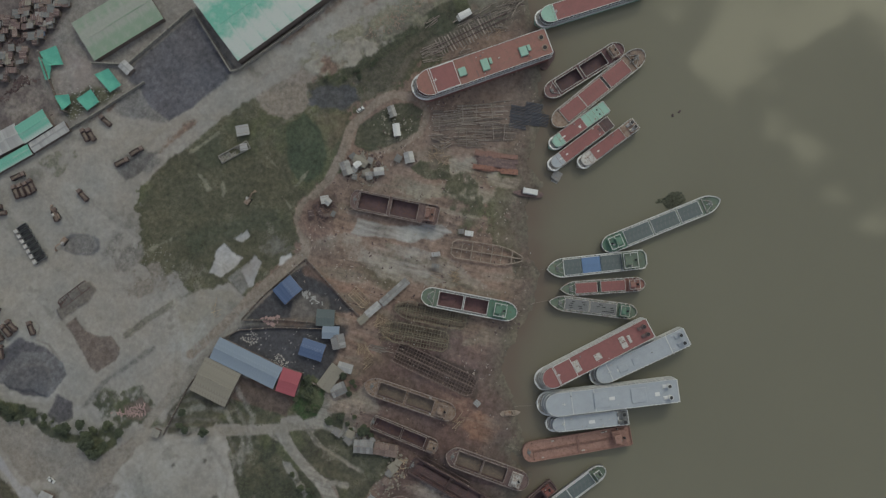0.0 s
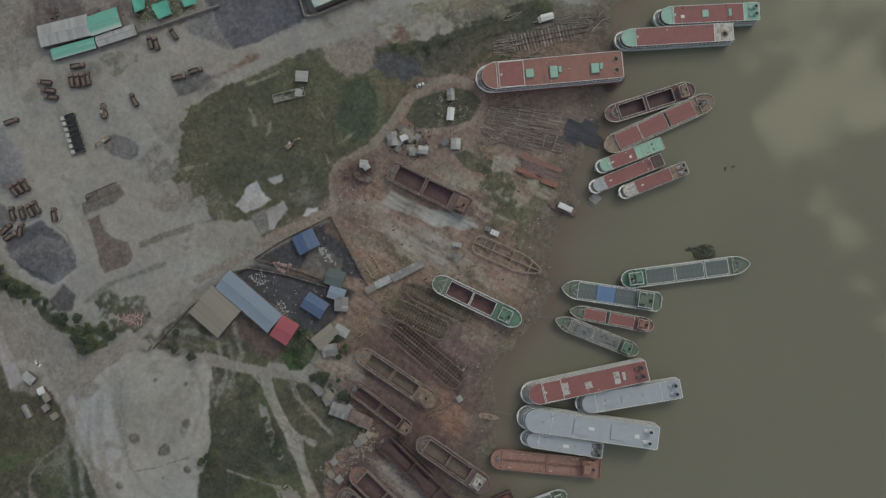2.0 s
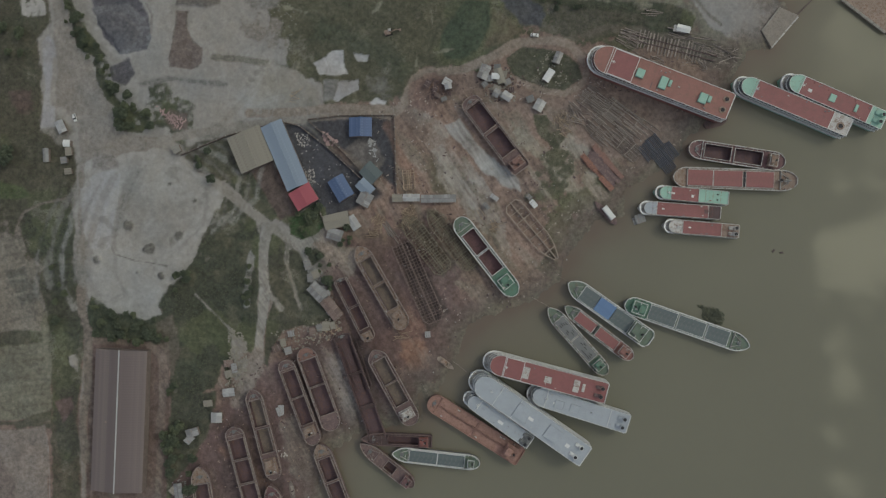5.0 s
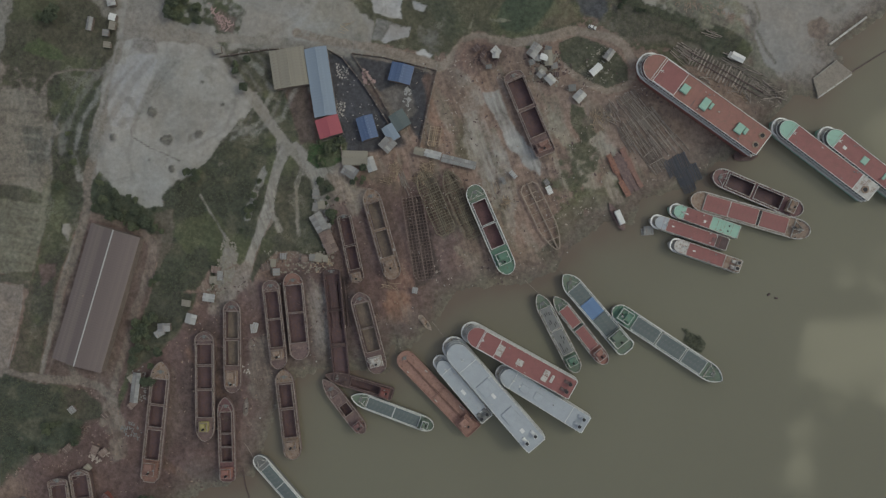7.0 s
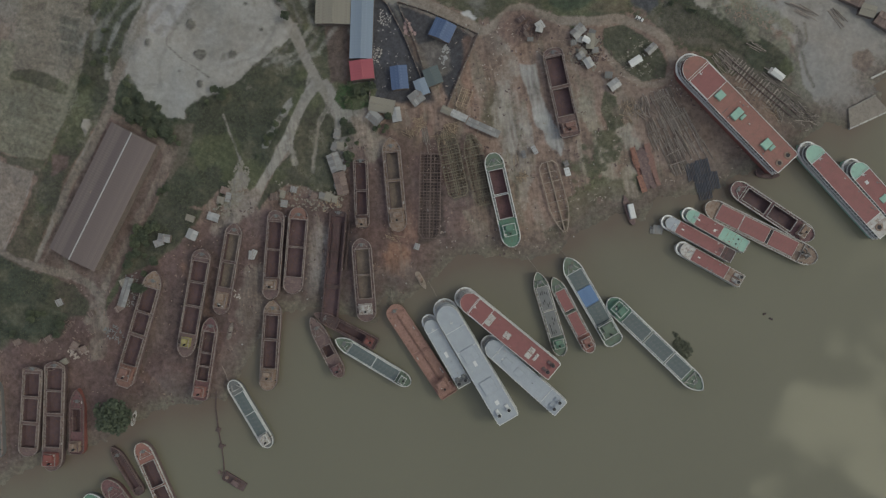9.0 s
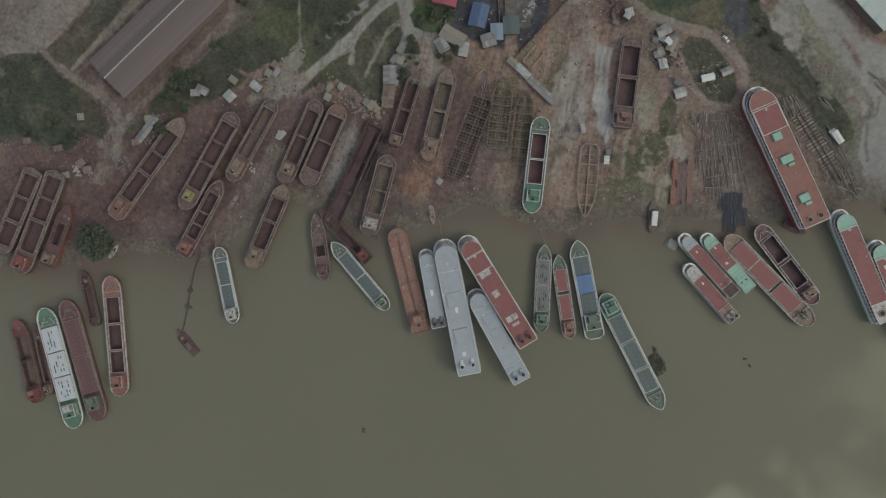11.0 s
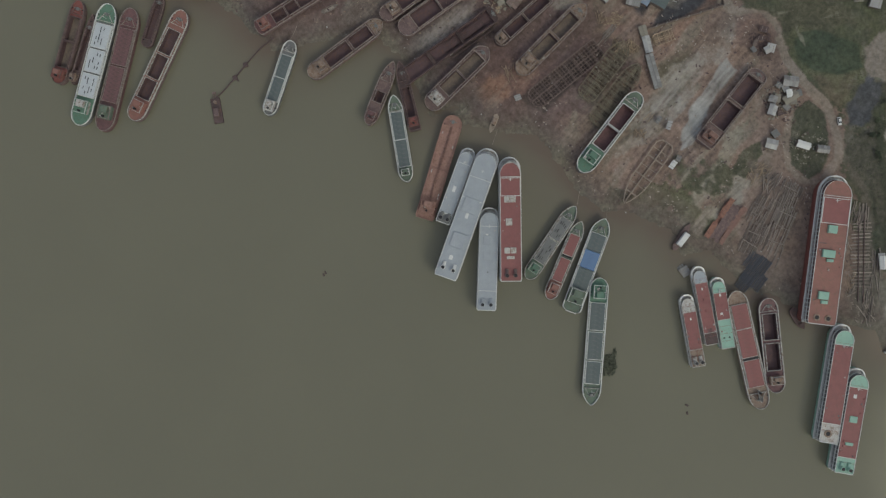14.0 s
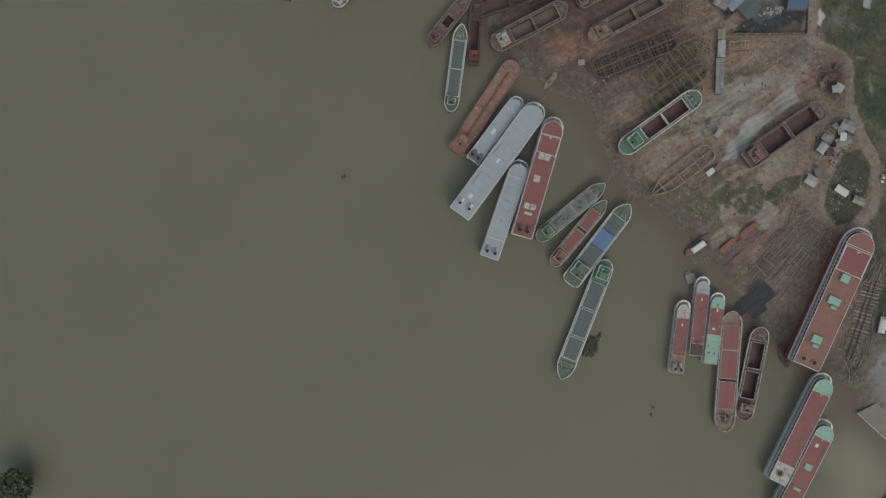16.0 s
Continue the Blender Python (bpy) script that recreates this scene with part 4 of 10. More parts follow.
track([(-293.2, -86.4), (-256.8, -83.8), (-241.1, -84.3)], 2.4, (0.205, 0.19, 0.15), soft=0.8, rough=1.8, strength=0.6, patch=0.7)
track([(-293.2, -91.5), (-256.8, -88.0), (-241.1, -89.1)], 1.8, (0.14, 0.13, 0.095), soft=0.8, rough=1.8, strength=0.6, patch=0.7)
track([(-293.2, -93.8), (-256.8, -92.1), (-241.1, -91.3)], 1.2, (0.12, 0.115, 0.082), soft=0.8, rough=1.8, strength=0.6, patch=0.7)
track([(-293.2, -100.8), (-250.3, -101.0), (-239.8, -102.5)], 3, (0.085, 0.08, 0.06), soft=0.8, rough=1.2, grass=0.6)
zone([(-240.3, -38.7), (-220.7, -40.3), (-220.8, -59.3), (-224.1, -84.8), (-222.6, -142.7), (-221.0, -167.5), (-240.0, -167.8), (-239.8, -104.1), (-240.4, -65.8)], (0.09, 0.079, 0.06), soft=0.8, rough=2, grass=0.7)
zone([(-293.2, -106.0), (-245.4, -103.2), (-242.5, -116.8), (-241.3, -167.9), (-293.4, -168.9)], (0.2, 0.172, 0.148), soft=0.5, rough=0.8)
zone([(-293.2, -123.9), (-270.1, -121.0), (-260.2, -133.1), (-263.6, -168.3), (-293.4, -168.9)], (0.165, 0.135, 0.118), soft=1, rough=2, strength=0.7)
track([(-244.4, -103.2), (-241.8, -116.8), (-240.6, -167.9)], 0.8, (0.3, 0.28, 0.25), soft=0.4, rough=0.5, strength=0.7)
zone([(-229.9, -62.6), (-224.7, -61.9), (-224.4, -68.9), (-228.9, -68.3)], (0.3, 0.28, 0.25), soft=0.5, rough=0.8, lift=1.0)
zone([(-235.8, -86.5), (-227.3, -85.8), (-227.4, -100.1), (-235.9, -99.6)], (0.13, 0.095, 0.082), soft=0.6, rough=1)
# sand road, and the hedge bank along it
zone([(-239.3, 150.5), (-230.8, 150.4), (-230.1, 137.7), (-226.9, 121.7), (-223.7, 110.6), (-215.6, 102.5), (-212.3, 89.8), (-204.2, 80.2), (-200.4, 65.9), (-191.3, 61.1), (-172.0, 61.0), (-162.3, 42.0), (-220.6, 32.8), (-222.8, 45.5), (-225.4, 67.8), (-233.5, 77.4), (-237.5, 77.4), (-236.7, 106.0), (-238.3, 118.7)], (0.205, 0.19, 0.168), soft=0.8, rough=1.6)
zone([(-233.4, 150.4), (-229.5, 150.3), (-226.9, 137.6), (-223.6, 128.0), (-218.8, 120.0), (-210.7, 110.4), (-207.4, 105.6), (-213.9, 104.1), (-220.4, 107.4), (-224.3, 112.2), (-226.9, 121.7), (-232.7, 137.7)], GRASS_DARK, soft=0.6, rough=1.6, grass=1.0)
zone([(-215.6, 104.1), (-210.7, 96.1), (-207.5, 89.8), (-201.0, 81.8), (-196.1, 77.0), (-191.3, 67.5), (-183.2, 65.8), (-188.1, 62.7), (-197.8, 64.3), (-201.0, 73.9), (-205.9, 80.3), (-211.4, 88.2)], GRASS_DARK, soft=0.6, rough=1.6, grass=1.0)
zone([(-204.2, 89.7), (-184.8, 89.5), (-157.5, 78.2), (-159.1, 65.6), (-184.8, 63.6), (-196.1, 75.4)], GRASS_DARK, soft=0.8, rough=2, grass=0.8, patch=0.7)
track([(-222.8, 45.5), (-222.9, 10.6), (-220.7, -5.3), (-223.9, -14.8), (-220.1, -33.9), (-220.7, -43.4), (-219.1, -53.0), (-220.8, -72.0), (-222.5, -97.5), (-221.6, -126.1), (-220.3, -167.5)], 3.4, (0.2, 0.185, 0.162), soft=0.6, rough=0.8)
# earth round the factory
zone([(-217.5, -54.9), (-178.6, -54.6), (-172.2, -65.4), (-171.4, -166.5), (-221.0, -167.5), (-219.2, -84.7)], (0.122, 0.09, 0.078), soft=0.8, rough=1.2)
track([(-220.8, -49.8), (-212.6, -53.9), (-194.8, -53.8), (-181.8, -55.9), (-177.0, -62.2), (-175.8, -84.3), (-176.8, -103.3), (-180.4, -166.7)], 3.6, (0.16, 0.128, 0.108), soft=0.6, rough=0.8)
track([(-219.1, -56.1), (-216.9, -84.7), (-218.3, -116.5), (-216.1, -167.4)], 2.2, (0.15, 0.12, 0.102), soft=0.8, rough=1.2, strength=0.8)
# worked sand pit
zone([(-220.6, 32.8), (-220.6, 45.5), (-215.7, 48.6), (-204.3, 47.0), (-199.4, 51.7), (-168.8, 54.0), (-155.9, 43.5), (-139.9, 32.4), (-140.0, 26.1), (-148.9, 15.1), (-154.4, 4.1), (-157.6, -5.3), (-160.8, -11.6), (-168.9, -13.2), (-170.5, -18.0), (-175.3, -25.9), (-177.6, -33.8), (-175.4, -40.1), (-191.5, -43.9), (-211.0, -40.2), (-212.6, -30.7), (-220.7, -21.2), (-214.2, -11.7), (-219.0, -2.1), (-220.6, 10.6)], (0.275, 0.27, 0.25), soft=0.6, rough=1.8)
zone([(-217.3, 39.1), (-202.7, 42.2), (-205.0, 10.5), (-207.6, -2.1), (-215.8, -2.1), (-219.0, 16.9)], (0.305, 0.305, 0.3), soft=0.8, rough=1.2)
track([(-190.7, 46.9), (-195.9, 32.7), (-200.5, 20.0), (-202.4, 10.5)], 7, (0.225, 0.218, 0.2), soft=1.0, rough=1.2, strength=0.8)
track([(-180.0, 42.1), (-185.6, 26.3), (-189.5, 10.5), (-191.4, -2.2)], 4, (0.235, 0.228, 0.208), soft=1.0, rough=1.2, strength=0.8)
zone([(-172.0, 19.9), (-162.4, 26.2), (-152.8, 24.6), (-159.2, 10.4), (-172.1, -2.2), (-188.2, -2.2), (-191.4, 4.2)], (0.228, 0.22, 0.2), soft=1.2, rough=2, strength=0.7)
zone([(-215.7, 50.2), (-202.7, 50.1), (-201.1, 43.8), (-209.2, 41.6), (-215.7, 43.9)], (0.17, 0.158, 0.145), soft=1.5, rough=1.5, strength=0.8)
track([(-219.0, 32.8), (-217.4, 16.9), (-218.0, 1.0), (-215.8, -5.3)], 0.8, (0.2, 0.192, 0.175), soft=0.5, rough=0.5, strength=0.8)
track([(-206.7, 2.6), (-203.4, -5.3), (-191.4, -9.1), (-183.4, -10.1), (-173.7, -12.0)], 0.5, (0.13, 0.125, 0.112), soft=0.4, rough=0.6)
spots([(-196.3, 12.7), (-197.2, 11.2), (-166.3, 5.4), (-164.0, 7.3), (-182.4, 0.4), (-186.6, -2.2), (-182.4, -2.5), (-213.5, -9.4), (-176.9, -17.0), (-172.0, 34.1), (-157.2, 24.3)], 1.1, (0.1, 0.097, 0.085), soft=0.6, rough=1.6, lift=0.5)
# hedge south of the pit, and the green on both sides of the tracks
zone([(-218.1, -37.7), (-213.6, -32.3), (-210.3, -39.6), (-191.5, -44.3), (-174.7, -39.1), (-170.5, -49.5), (-177.0, -56.5), (-194.8, -55.4), (-214.2, -53.6)], (0.055, 0.06, 0.043), soft=0.6, rough=2, grass=1.0)
zone([(-140.0, 19.2), (-130.4, 19.2), (-125.6, 15.1), (-122.4, 10.4), (-121.5, -2.2), (-122.5, -14.8), (-122.5, -27.3), (-124.1, -39.9), (-125.7, -49.3), (-127.3, -52.5), (-133.7, -65.1), (-141.7, -65.1), (-146.5, -80.9), (-162.6, -84.2), (-169.0, -112.7), (-172.4, -166.6), (-175.6, -166.6), (-171.6, -84.3), (-171.5, -59.0), (-174.7, -40.1), (-177.0, -32.2), (-172.1, -22.7), (-159.2, -21.1), (-160.8, -13.2), (-157.6, -5.3), (-153.4, 4.1), (-148.9, 13.6), (-144.8, 18.3)], (0.062, 0.064, 0.046), soft=0.6, rough=1.8, grass=1.0)
zone([(-162.6, -84.2), (-144.9, -80.9), (-149.8, -103.0), (-162.6, -125.3), (-170.7, -131.7), (-170.6, -103.3)], (0.06, 0.062, 0.046), soft=0.8, rough=2, grass=1.0)
zone([(-132.0, 4.1), (-127.2, -2.2), (-125.7, -14.8), (-126.6, -27.3), (-124.7, -35.2), (-127.3, -43.0), (-130.5, -33.6), (-131.1, -14.8)], (0.2, 0.19, 0.17), soft=0.6, rough=2, patch=1.0)
track([(-160.8, -21.1), (-152.8, -29.0), (-140.1, -44.7), (-132.1, -55.6)], 1.1, (0.22, 0.21, 0.19), soft=0.4, rough=0.7)
zone([(-138.5, -46.2), (-130.5, -49.3), (-125.7, -61.9), (-127.3, -72.9), (-135.3, -73.0), (-138.5, -58.8)], (0.21, 0.2, 0.18), soft=0.6, rough=2, patch=0.8)
zone([(-115.1, 5.6), (-111.3, 6.6), (-105.9, 0.3), (-107.2, -8.5), (-105.0, -21.0), (-100.3, -33.5), (-89.2, -36.6), (-79.8, -39.7), (-89.2, -44.4), (-106.6, -46.1), (-109.8, -38.3), (-113.9, -27.3), (-114.5, -11.6)], (0.088, 0.09, 0.062), soft=0.5, rough=0.9, grass=1.0)
zone([(-102.8, -2.2), (-98.7, -5.3), (-93.9, -14.7), (-94.0, -24.1), (-87.6, -30.4), (-79.1, -39.7), (-98.7, -35.1), (-103.1, -17.9)], (0.08, 0.085, 0.058), soft=0.5, rough=0.9, grass=1.0)
zone([(-93.9, -5.3), (-89.2, -2.2), (-83.8, -5.3), (-89.2, -9.1)], (0.075, 0.085, 0.055), soft=0.5, rough=0.7, grass=1.0)
zone([(-105.0, 15.0), (-95.5, 16.6), (-84.4, 20.3), (-83.8, 10.3), (-89.2, 7.2), (-97.1, 1.5), (-103.4, 7.2)], (0.07, 0.092, 0.045), soft=0.6, rough=1, grass=1.0)
zone([(-82.9, 4.0), (-76.6, -2.2), (-64.0, -2.2), (-68.7, -17.8), (-79.7, -11.6), (-82.9, -5.4)], (0.2, 0.17, 0.14), soft=1, rough=1.5)
# sand tracks
track([(-176.8, 58.5), (-159.1, 45.1), (-139.9, 32.4), (-127.2, 23.6), (-116.1, 12.9), (-108.2, 8.8), (-101.8, 2.5), (-95.5, -2.2)], 6.0, (0.245, 0.234, 0.21), soft=0.6, rough=0.9)
track([(-117.7, 11.9), (-118.3, -2.2), (-117.4, -17.9), (-118.0, -30.4), (-120.3, -46.1), (-122.5, -58.7)], 5.2, (0.25, 0.24, 0.218), soft=0.5, rough=0.8)
track([(-122.5, -56.2), (-127.3, -71.3), (-132.1, -85.5)], 10, (0.195, 0.168, 0.142), soft=1.5, rough=2.5, strength=0.85)
track([(-116.5, -27.3), (-111.4, -32.9), (-107.6, -36.7)], 2, (0.23, 0.22, 0.195), soft=0.5, rough=0.8)
track([(-105.0, 3.4), (-105.6, -8.5), (-103.4, -21.0), (-99.3, -35.1)], 1.8, (0.17, 0.158, 0.132), soft=0.6, rough=0.8, strength=0.8)
track([(-98.7, -1.0), (-93.9, -6.9), (-90.5, -13.5)], 3.2, (0.235, 0.222, 0.198), soft=0.5, rough=0.8)
# earth roads of the yard, round two patches of grass
track([(-89.1, 70.3), (-63.9, 72.5), (-47.7, 71.4)], 4.6, (0.205, 0.18, 0.152), soft=0.6, rough=0.9)
track([(-168.7, 60.3), (-133.5, 65.4), (-111.2, 68.3), (-89.1, 70.3)], 4.4, (0.21, 0.195, 0.17), soft=0.6, rough=0.9)
track([(-48.3, 70.8), (-39.6, 76.9), (-38.3, 86.2), (-32.7, 93.3), (-21.8, 96.3), (-9.4, 96.1), (1.4, 99.7), (12.2, 103.6), (18.3, 108.1), (29.1, 111.0), (42.8, 110.8), (50.5, 108.2), (58.1, 98.9)], 4.8, (0.22, 0.182, 0.15), soft=0.6, rough=0.9)
zone([(-38.3, 87.8), (-33.3, 88.4), (-31.1, 78.4), (-36.4, 75.4)], (0.19, 0.12, 0.095), soft=1, rough=1.2, strength=0.8)
zone([(-32.1, 90.8), (-17.2, 93.7), (-9.4, 87.5), (-14.1, 79.8), (-23.4, 75.2), (-29.6, 78.4)], (0.115, 0.09, 0.078), soft=1.2, rough=2, strength=0.7)
track([(18.3, 104.1), (21.4, 93.3), (27.5, 86.4), (35.2, 83.9), (47.4, 82.2), (56.5, 86.7), (59.6, 94.3)], 3.6, (0.205, 0.17, 0.14), soft=0.7, rough=1)
track([(30.6, 85.5), (35.2, 76.2), (42.8, 70.0)], 2.5, (0.17, 0.14, 0.115), soft=1, rough=1, strength=0.7)
zone([(19.3, 103.2), (26.0, 106.1), (35.2, 106.9), (47.4, 103.7), (55.0, 97.4), (56.6, 90.4), (47.4, 86.2), (35.2, 86.3), (26.0, 90.1)], (0.078, 0.08, 0.054), soft=0.5, rough=1.3, grass=1.0)
zone([(-17.1, 137.1), (4.5, 136.7), (10.7, 118.1), (5.1, 107.4), (-7.9, 100.4), (-14.1, 101.4), (-16.2, 115.4)], (0.053, 0.064, 0.044), soft=2, rough=3, grass=0.25)
zone([(16.8, 139.5), (35.8, 139.2), (35.8, 123.8), (26.0, 117.2), (19.3, 121.0)], (0.072, 0.073, 0.074), soft=1.2, rough=2)
zone([(1.4, 139.8), (16.8, 139.5), (18.3, 121.0), (13.7, 114.9), (6.0, 121.2)], (0.09, 0.085, 0.052), soft=2, rough=3, grass=0.8, strength=0.7)
zone([(-69.5, 105.3), (-60.8, 106.1), (-59.2, 99.9), (-63.9, 94.3), (-70.8, 96.0)], (0.2, 0.2, 0.19), soft=0.8, rough=2, patch=0.8)
zone([(30.6, 70.1), (36.7, 70.0), (47.4, 57.6), (48.9, 52.4), (39.8, 53.1), (32.1, 62.4)], (0.078, 0.082, 0.052), soft=0.5, rough=1.6, grass=1.0)
# dry lanes down the slipways
zone([(-15.0, 65.2), (-10.4, 68.3), (-4.8, 61.1), (2.9, 48.7), (13.7, 40.9), (21.4, 34.7), (18.3, 29.2), (10.6, 34.8), (2.9, 39.4), (-3.3, 48.8), (-12.5, 58.1)], (0.258, 0.253, 0.238), soft=0.6, rough=1.4)
zone([(-26.5, 52.0), (-17.2, 53.5), (-11.0, 41.1), (1.4, 27.1), (13.7, 13.1), (18.3, -5.4), (7.5, 3.9), (-11.0, 22.5), (-21.9, 38.0)], (0.225, 0.205, 0.175), soft=1, rough=3.5, strength=0.75)
zone([(18.3, 67.1), (26.0, 62.4), (39.8, 50.0), (50.4, 40.7), (56.5, 31.5), (67.2, 19.1), (59.6, 16.1), (47.4, 28.4), (35.2, 43.9), (22.9, 56.3)], (0.225, 0.21, 0.165), soft=1, rough=4, strength=0.8)
zone([(38.2, 31.5), (50.4, 26.9), (62.6, 17.6), (65.7, 13.0), (58.1, 8.4), (52.0, -2.3), (50.4, -13.1), (42.8, -17.7), (39.7, -2.3), (36.7, 13.1)], (0.092, 0.09, 0.06), soft=0.8, rough=3, grass=0.7, patch=0.9)
zone([(47.4, 51.5), (56.5, 46.8), (62.6, 34.5), (71.7, 31.4), (73.2, 25.2), (62.6, 26.8), (52.0, 37.6)], (0.088, 0.088, 0.058), soft=0.8, rough=3, grass=0.7, patch=0.7)
zone([(50.4, 54.5), (59.6, 51.4), (65.7, 40.6), (61.1, 34.5), (53.5, 43.8)], (0.24, 0.225, 0.185), soft=0.8, rough=2.5, patch=0.8)
zone([(56.5, 10.0), (74.8, 13.0), (77.8, 3.8), (62.6, -2.3), (55.0, -14.6), (52.0, -5.4)], (0.118, 0.1, 0.084), soft=1.5, rough=3)
zone([(-12.6, -20.9), (1.3, -22.4), (16.7, -30.1), (10.6, -34.7), (-4.9, -28.6)], (0.195, 0.165, 0.132), soft=1, rough=3, strength=0.7)
zone([(-42.2, -52.0), (-29.7, -53.5), (-26.6, -67.4), (-35.9, -70.6), (-42.8, -61.3)], (0.2, 0.118, 0.082), soft=1.5, rough=3, strength=0.75)
zone([(-59.3, 21.1), (-48.3, 22.6), (-45.2, 11.7), (-51.5, 0.9), (-57.7, 10.2)], (0.19, 0.125, 0.1), soft=1.5, rough=3, strength=0.6)
# dark bottom plating and darker ground under the hulls
zone([(-45.2, -2.3), (-38.4, 2.7), (-15.1, -37.0), (-27.5, -48.2)], (0.07, 0.055, 0.05), soft=0.8, rough=1.5, strength=0.9)
zone([(-41.5, 14.8), (-34.3, 17.0), (-12.6, -9.1), (-18.8, -17.8)], (0.105, 0.093, 0.072), soft=1, rough=2, strength=0.7)
zone([(-29.0, 18.8), (-21.9, 18.8), (1.3, -10.0), (-3.3, -15.3)], (0.1, 0.09, 0.068), soft=1, rough=2, strength=0.7)
zone([(-76.6, -52.2), (-64.1, -49.0), (-48.5, -101.9), (-57.9, -111.3)], (0.085, 0.064, 0.06), soft=1.5, rough=3, strength=0.8)
zone([(-108.2, -64.9), (-89.2, -52.3), (-70.4, -108.4), (-79.9, -133.5), (-95.6, -114.9)], (0.088, 0.066, 0.062), soft=1.5, rough=3, strength=0.7)
zone([(-143.4, -106.1), (-127.3, -80.8), (-108.3, -121.4), (-108.4, -165.3), (-143.4, -166.0)], (0.09, 0.068, 0.063), soft=1.5, rough=3, strength=0.6)
zone([(59.6, 86.7), (86.9, 71.1), (108.0, 58.7), (95.9, 40.4), (71.7, 59.0), (56.5, 74.4)], (0.13, 0.105, 0.088), soft=2, rough=4, strength=0.6)
# fields, green and tracks west of the workshops, over the first covers
zone([(-293.9, -11.4), (-279.2, 4.1), (-256.9, 4.1), (-253.8, -8.0), (-240.3, -12.0), (-248.4, -17.6), (-242.1, -33.5), (-247.5, -50.5), (-278.6, -59.0)], (0.168, 0.152, 0.125), soft=1, rough=2.5)
zone([(-266.7, -14.5), (-255.7, -12.0), (-246.4, -26.8), (-246.4, -40.1), (-256.7, -35.7)], (0.095, 0.093, 0.077), soft=1, rough=2.5, patch=0.8)
zone([(-278.1, -60.5), (-247.8, -54.0), (-239.9, -60.9), (-240.6, -81.2), (-239.6, -92.5), (-262.7, -99.7)], (0.148, 0.142, 0.108), soft=1, rough=1.5)
zone([(-280.5, -54.4), (-267.4, -48.1), (-246.0, -49.9), (-246.0, -54.1), (-278.4, -59.7)], (0.078, 0.076, 0.057), soft=0.8, rough=1.8, grass=0.5)
track([(-275.8, -66.3), (-266.4, -63.7), (-245.4, -60.0)], 1.1, (0.175, 0.168, 0.132), soft=0.6, rough=0.9, strength=0.6)
track([(-274.2, -70.2), (-264.9, -67.6), (-244.5, -64.2)], 1.1, (0.118, 0.112, 0.083), soft=0.6, rough=0.9, strength=0.6)
track([(-272.7, -74.1), (-263.3, -71.6), (-243.6, -68.3)], 1.1, (0.175, 0.168, 0.132), soft=0.6, rough=0.9, strength=0.6)
track([(-271.2, -78.1), (-261.8, -75.5), (-242.6, -72.5)], 1.1, (0.118, 0.112, 0.083), soft=0.6, rough=0.9, strength=0.6)
track([(-269.6, -82.0), (-260.3, -79.4), (-241.7, -76.6)], 1.1, (0.175, 0.168, 0.132), soft=0.6, rough=0.9, strength=0.6)
track([(-268.1, -85.9), (-258.7, -83.3), (-240.8, -80.7)], 1.1, (0.118, 0.112, 0.083), soft=0.6, rough=0.9, strength=0.6)
track([(-266.5, -89.8), (-257.2, -87.2), (-239.8, -84.9)], 1.1, (0.175, 0.168, 0.132), soft=0.6, rough=0.9, strength=0.6)
track([(-265.0, -93.8), (-255.6, -91.2), (-238.9, -89.0)], 1.1, (0.118, 0.112, 0.083), soft=0.6, rough=0.9, strength=0.6)
track([(-263.5, -97.7), (-254.1, -95.1), (-237.9, -93.2)], 1.1, (0.175, 0.168, 0.132), soft=0.6, rough=0.9, strength=0.6)
track([(-292.0, -11.7), (-274.7, -7.5), (-256.2, -4.2)], 1.0, (0.11, 0.104, 0.084), soft=0.6, rough=1.2, strength=0.5)
track([(-290.3, -16.0), (-273.0, -11.9), (-254.5, -8.6)], 1.0, (0.205, 0.188, 0.155), soft=0.6, rough=1.2, strength=0.5)
track([(-288.6, -20.4), (-271.2, -16.2), (-252.8, -12.9)], 1.0, (0.11, 0.104, 0.084), soft=0.6, rough=1.2, strength=0.5)
track([(-286.9, -24.7), (-269.5, -20.6), (-251.1, -17.3)], 1.0, (0.205, 0.188, 0.155), soft=0.6, rough=1.2, strength=0.5)
track([(-285.2, -29.1), (-267.8, -24.9), (-249.4, -21.6)], 1.0, (0.11, 0.104, 0.084), soft=0.6, rough=1.2, strength=0.5)
track([(-283.5, -33.5), (-266.1, -29.3), (-247.6, -26.0)], 1.0, (0.205, 0.188, 0.155), soft=0.6, rough=1.2, strength=0.5)
track([(-281.8, -37.8), (-264.4, -33.6), (-245.9, -30.3)], 1.0, (0.11, 0.104, 0.084), soft=0.6, rough=1.2, strength=0.5)
track([(-280.1, -42.2), (-262.7, -38.0), (-244.2, -34.6)], 1.0, (0.205, 0.188, 0.155), soft=0.6, rough=1.2, strength=0.5)
track([(-278.3, -46.5), (-261.0, -42.3), (-242.5, -39.0)], 1.0, (0.11, 0.104, 0.084), soft=0.6, rough=1.2, strength=0.5)
track([(-276.6, -50.9), (-259.3, -46.7), (-240.8, -43.3)], 1.0, (0.205, 0.188, 0.155), soft=0.6, rough=1.2, strength=0.5)
zone([(-262.4, -100.4), (-239.5, -92.8), (-240.6, -98.7), (-260.5, -105.2)], (0.088, 0.085, 0.064), soft=0.8, rough=1.2, grass=0.4)
zone([(-259.8, -107.0), (-243.8, -101.6), (-240.8, -124.7), (-249.8, -132.6)], (0.19, 0.165, 0.143), soft=0.6, rough=0.8)
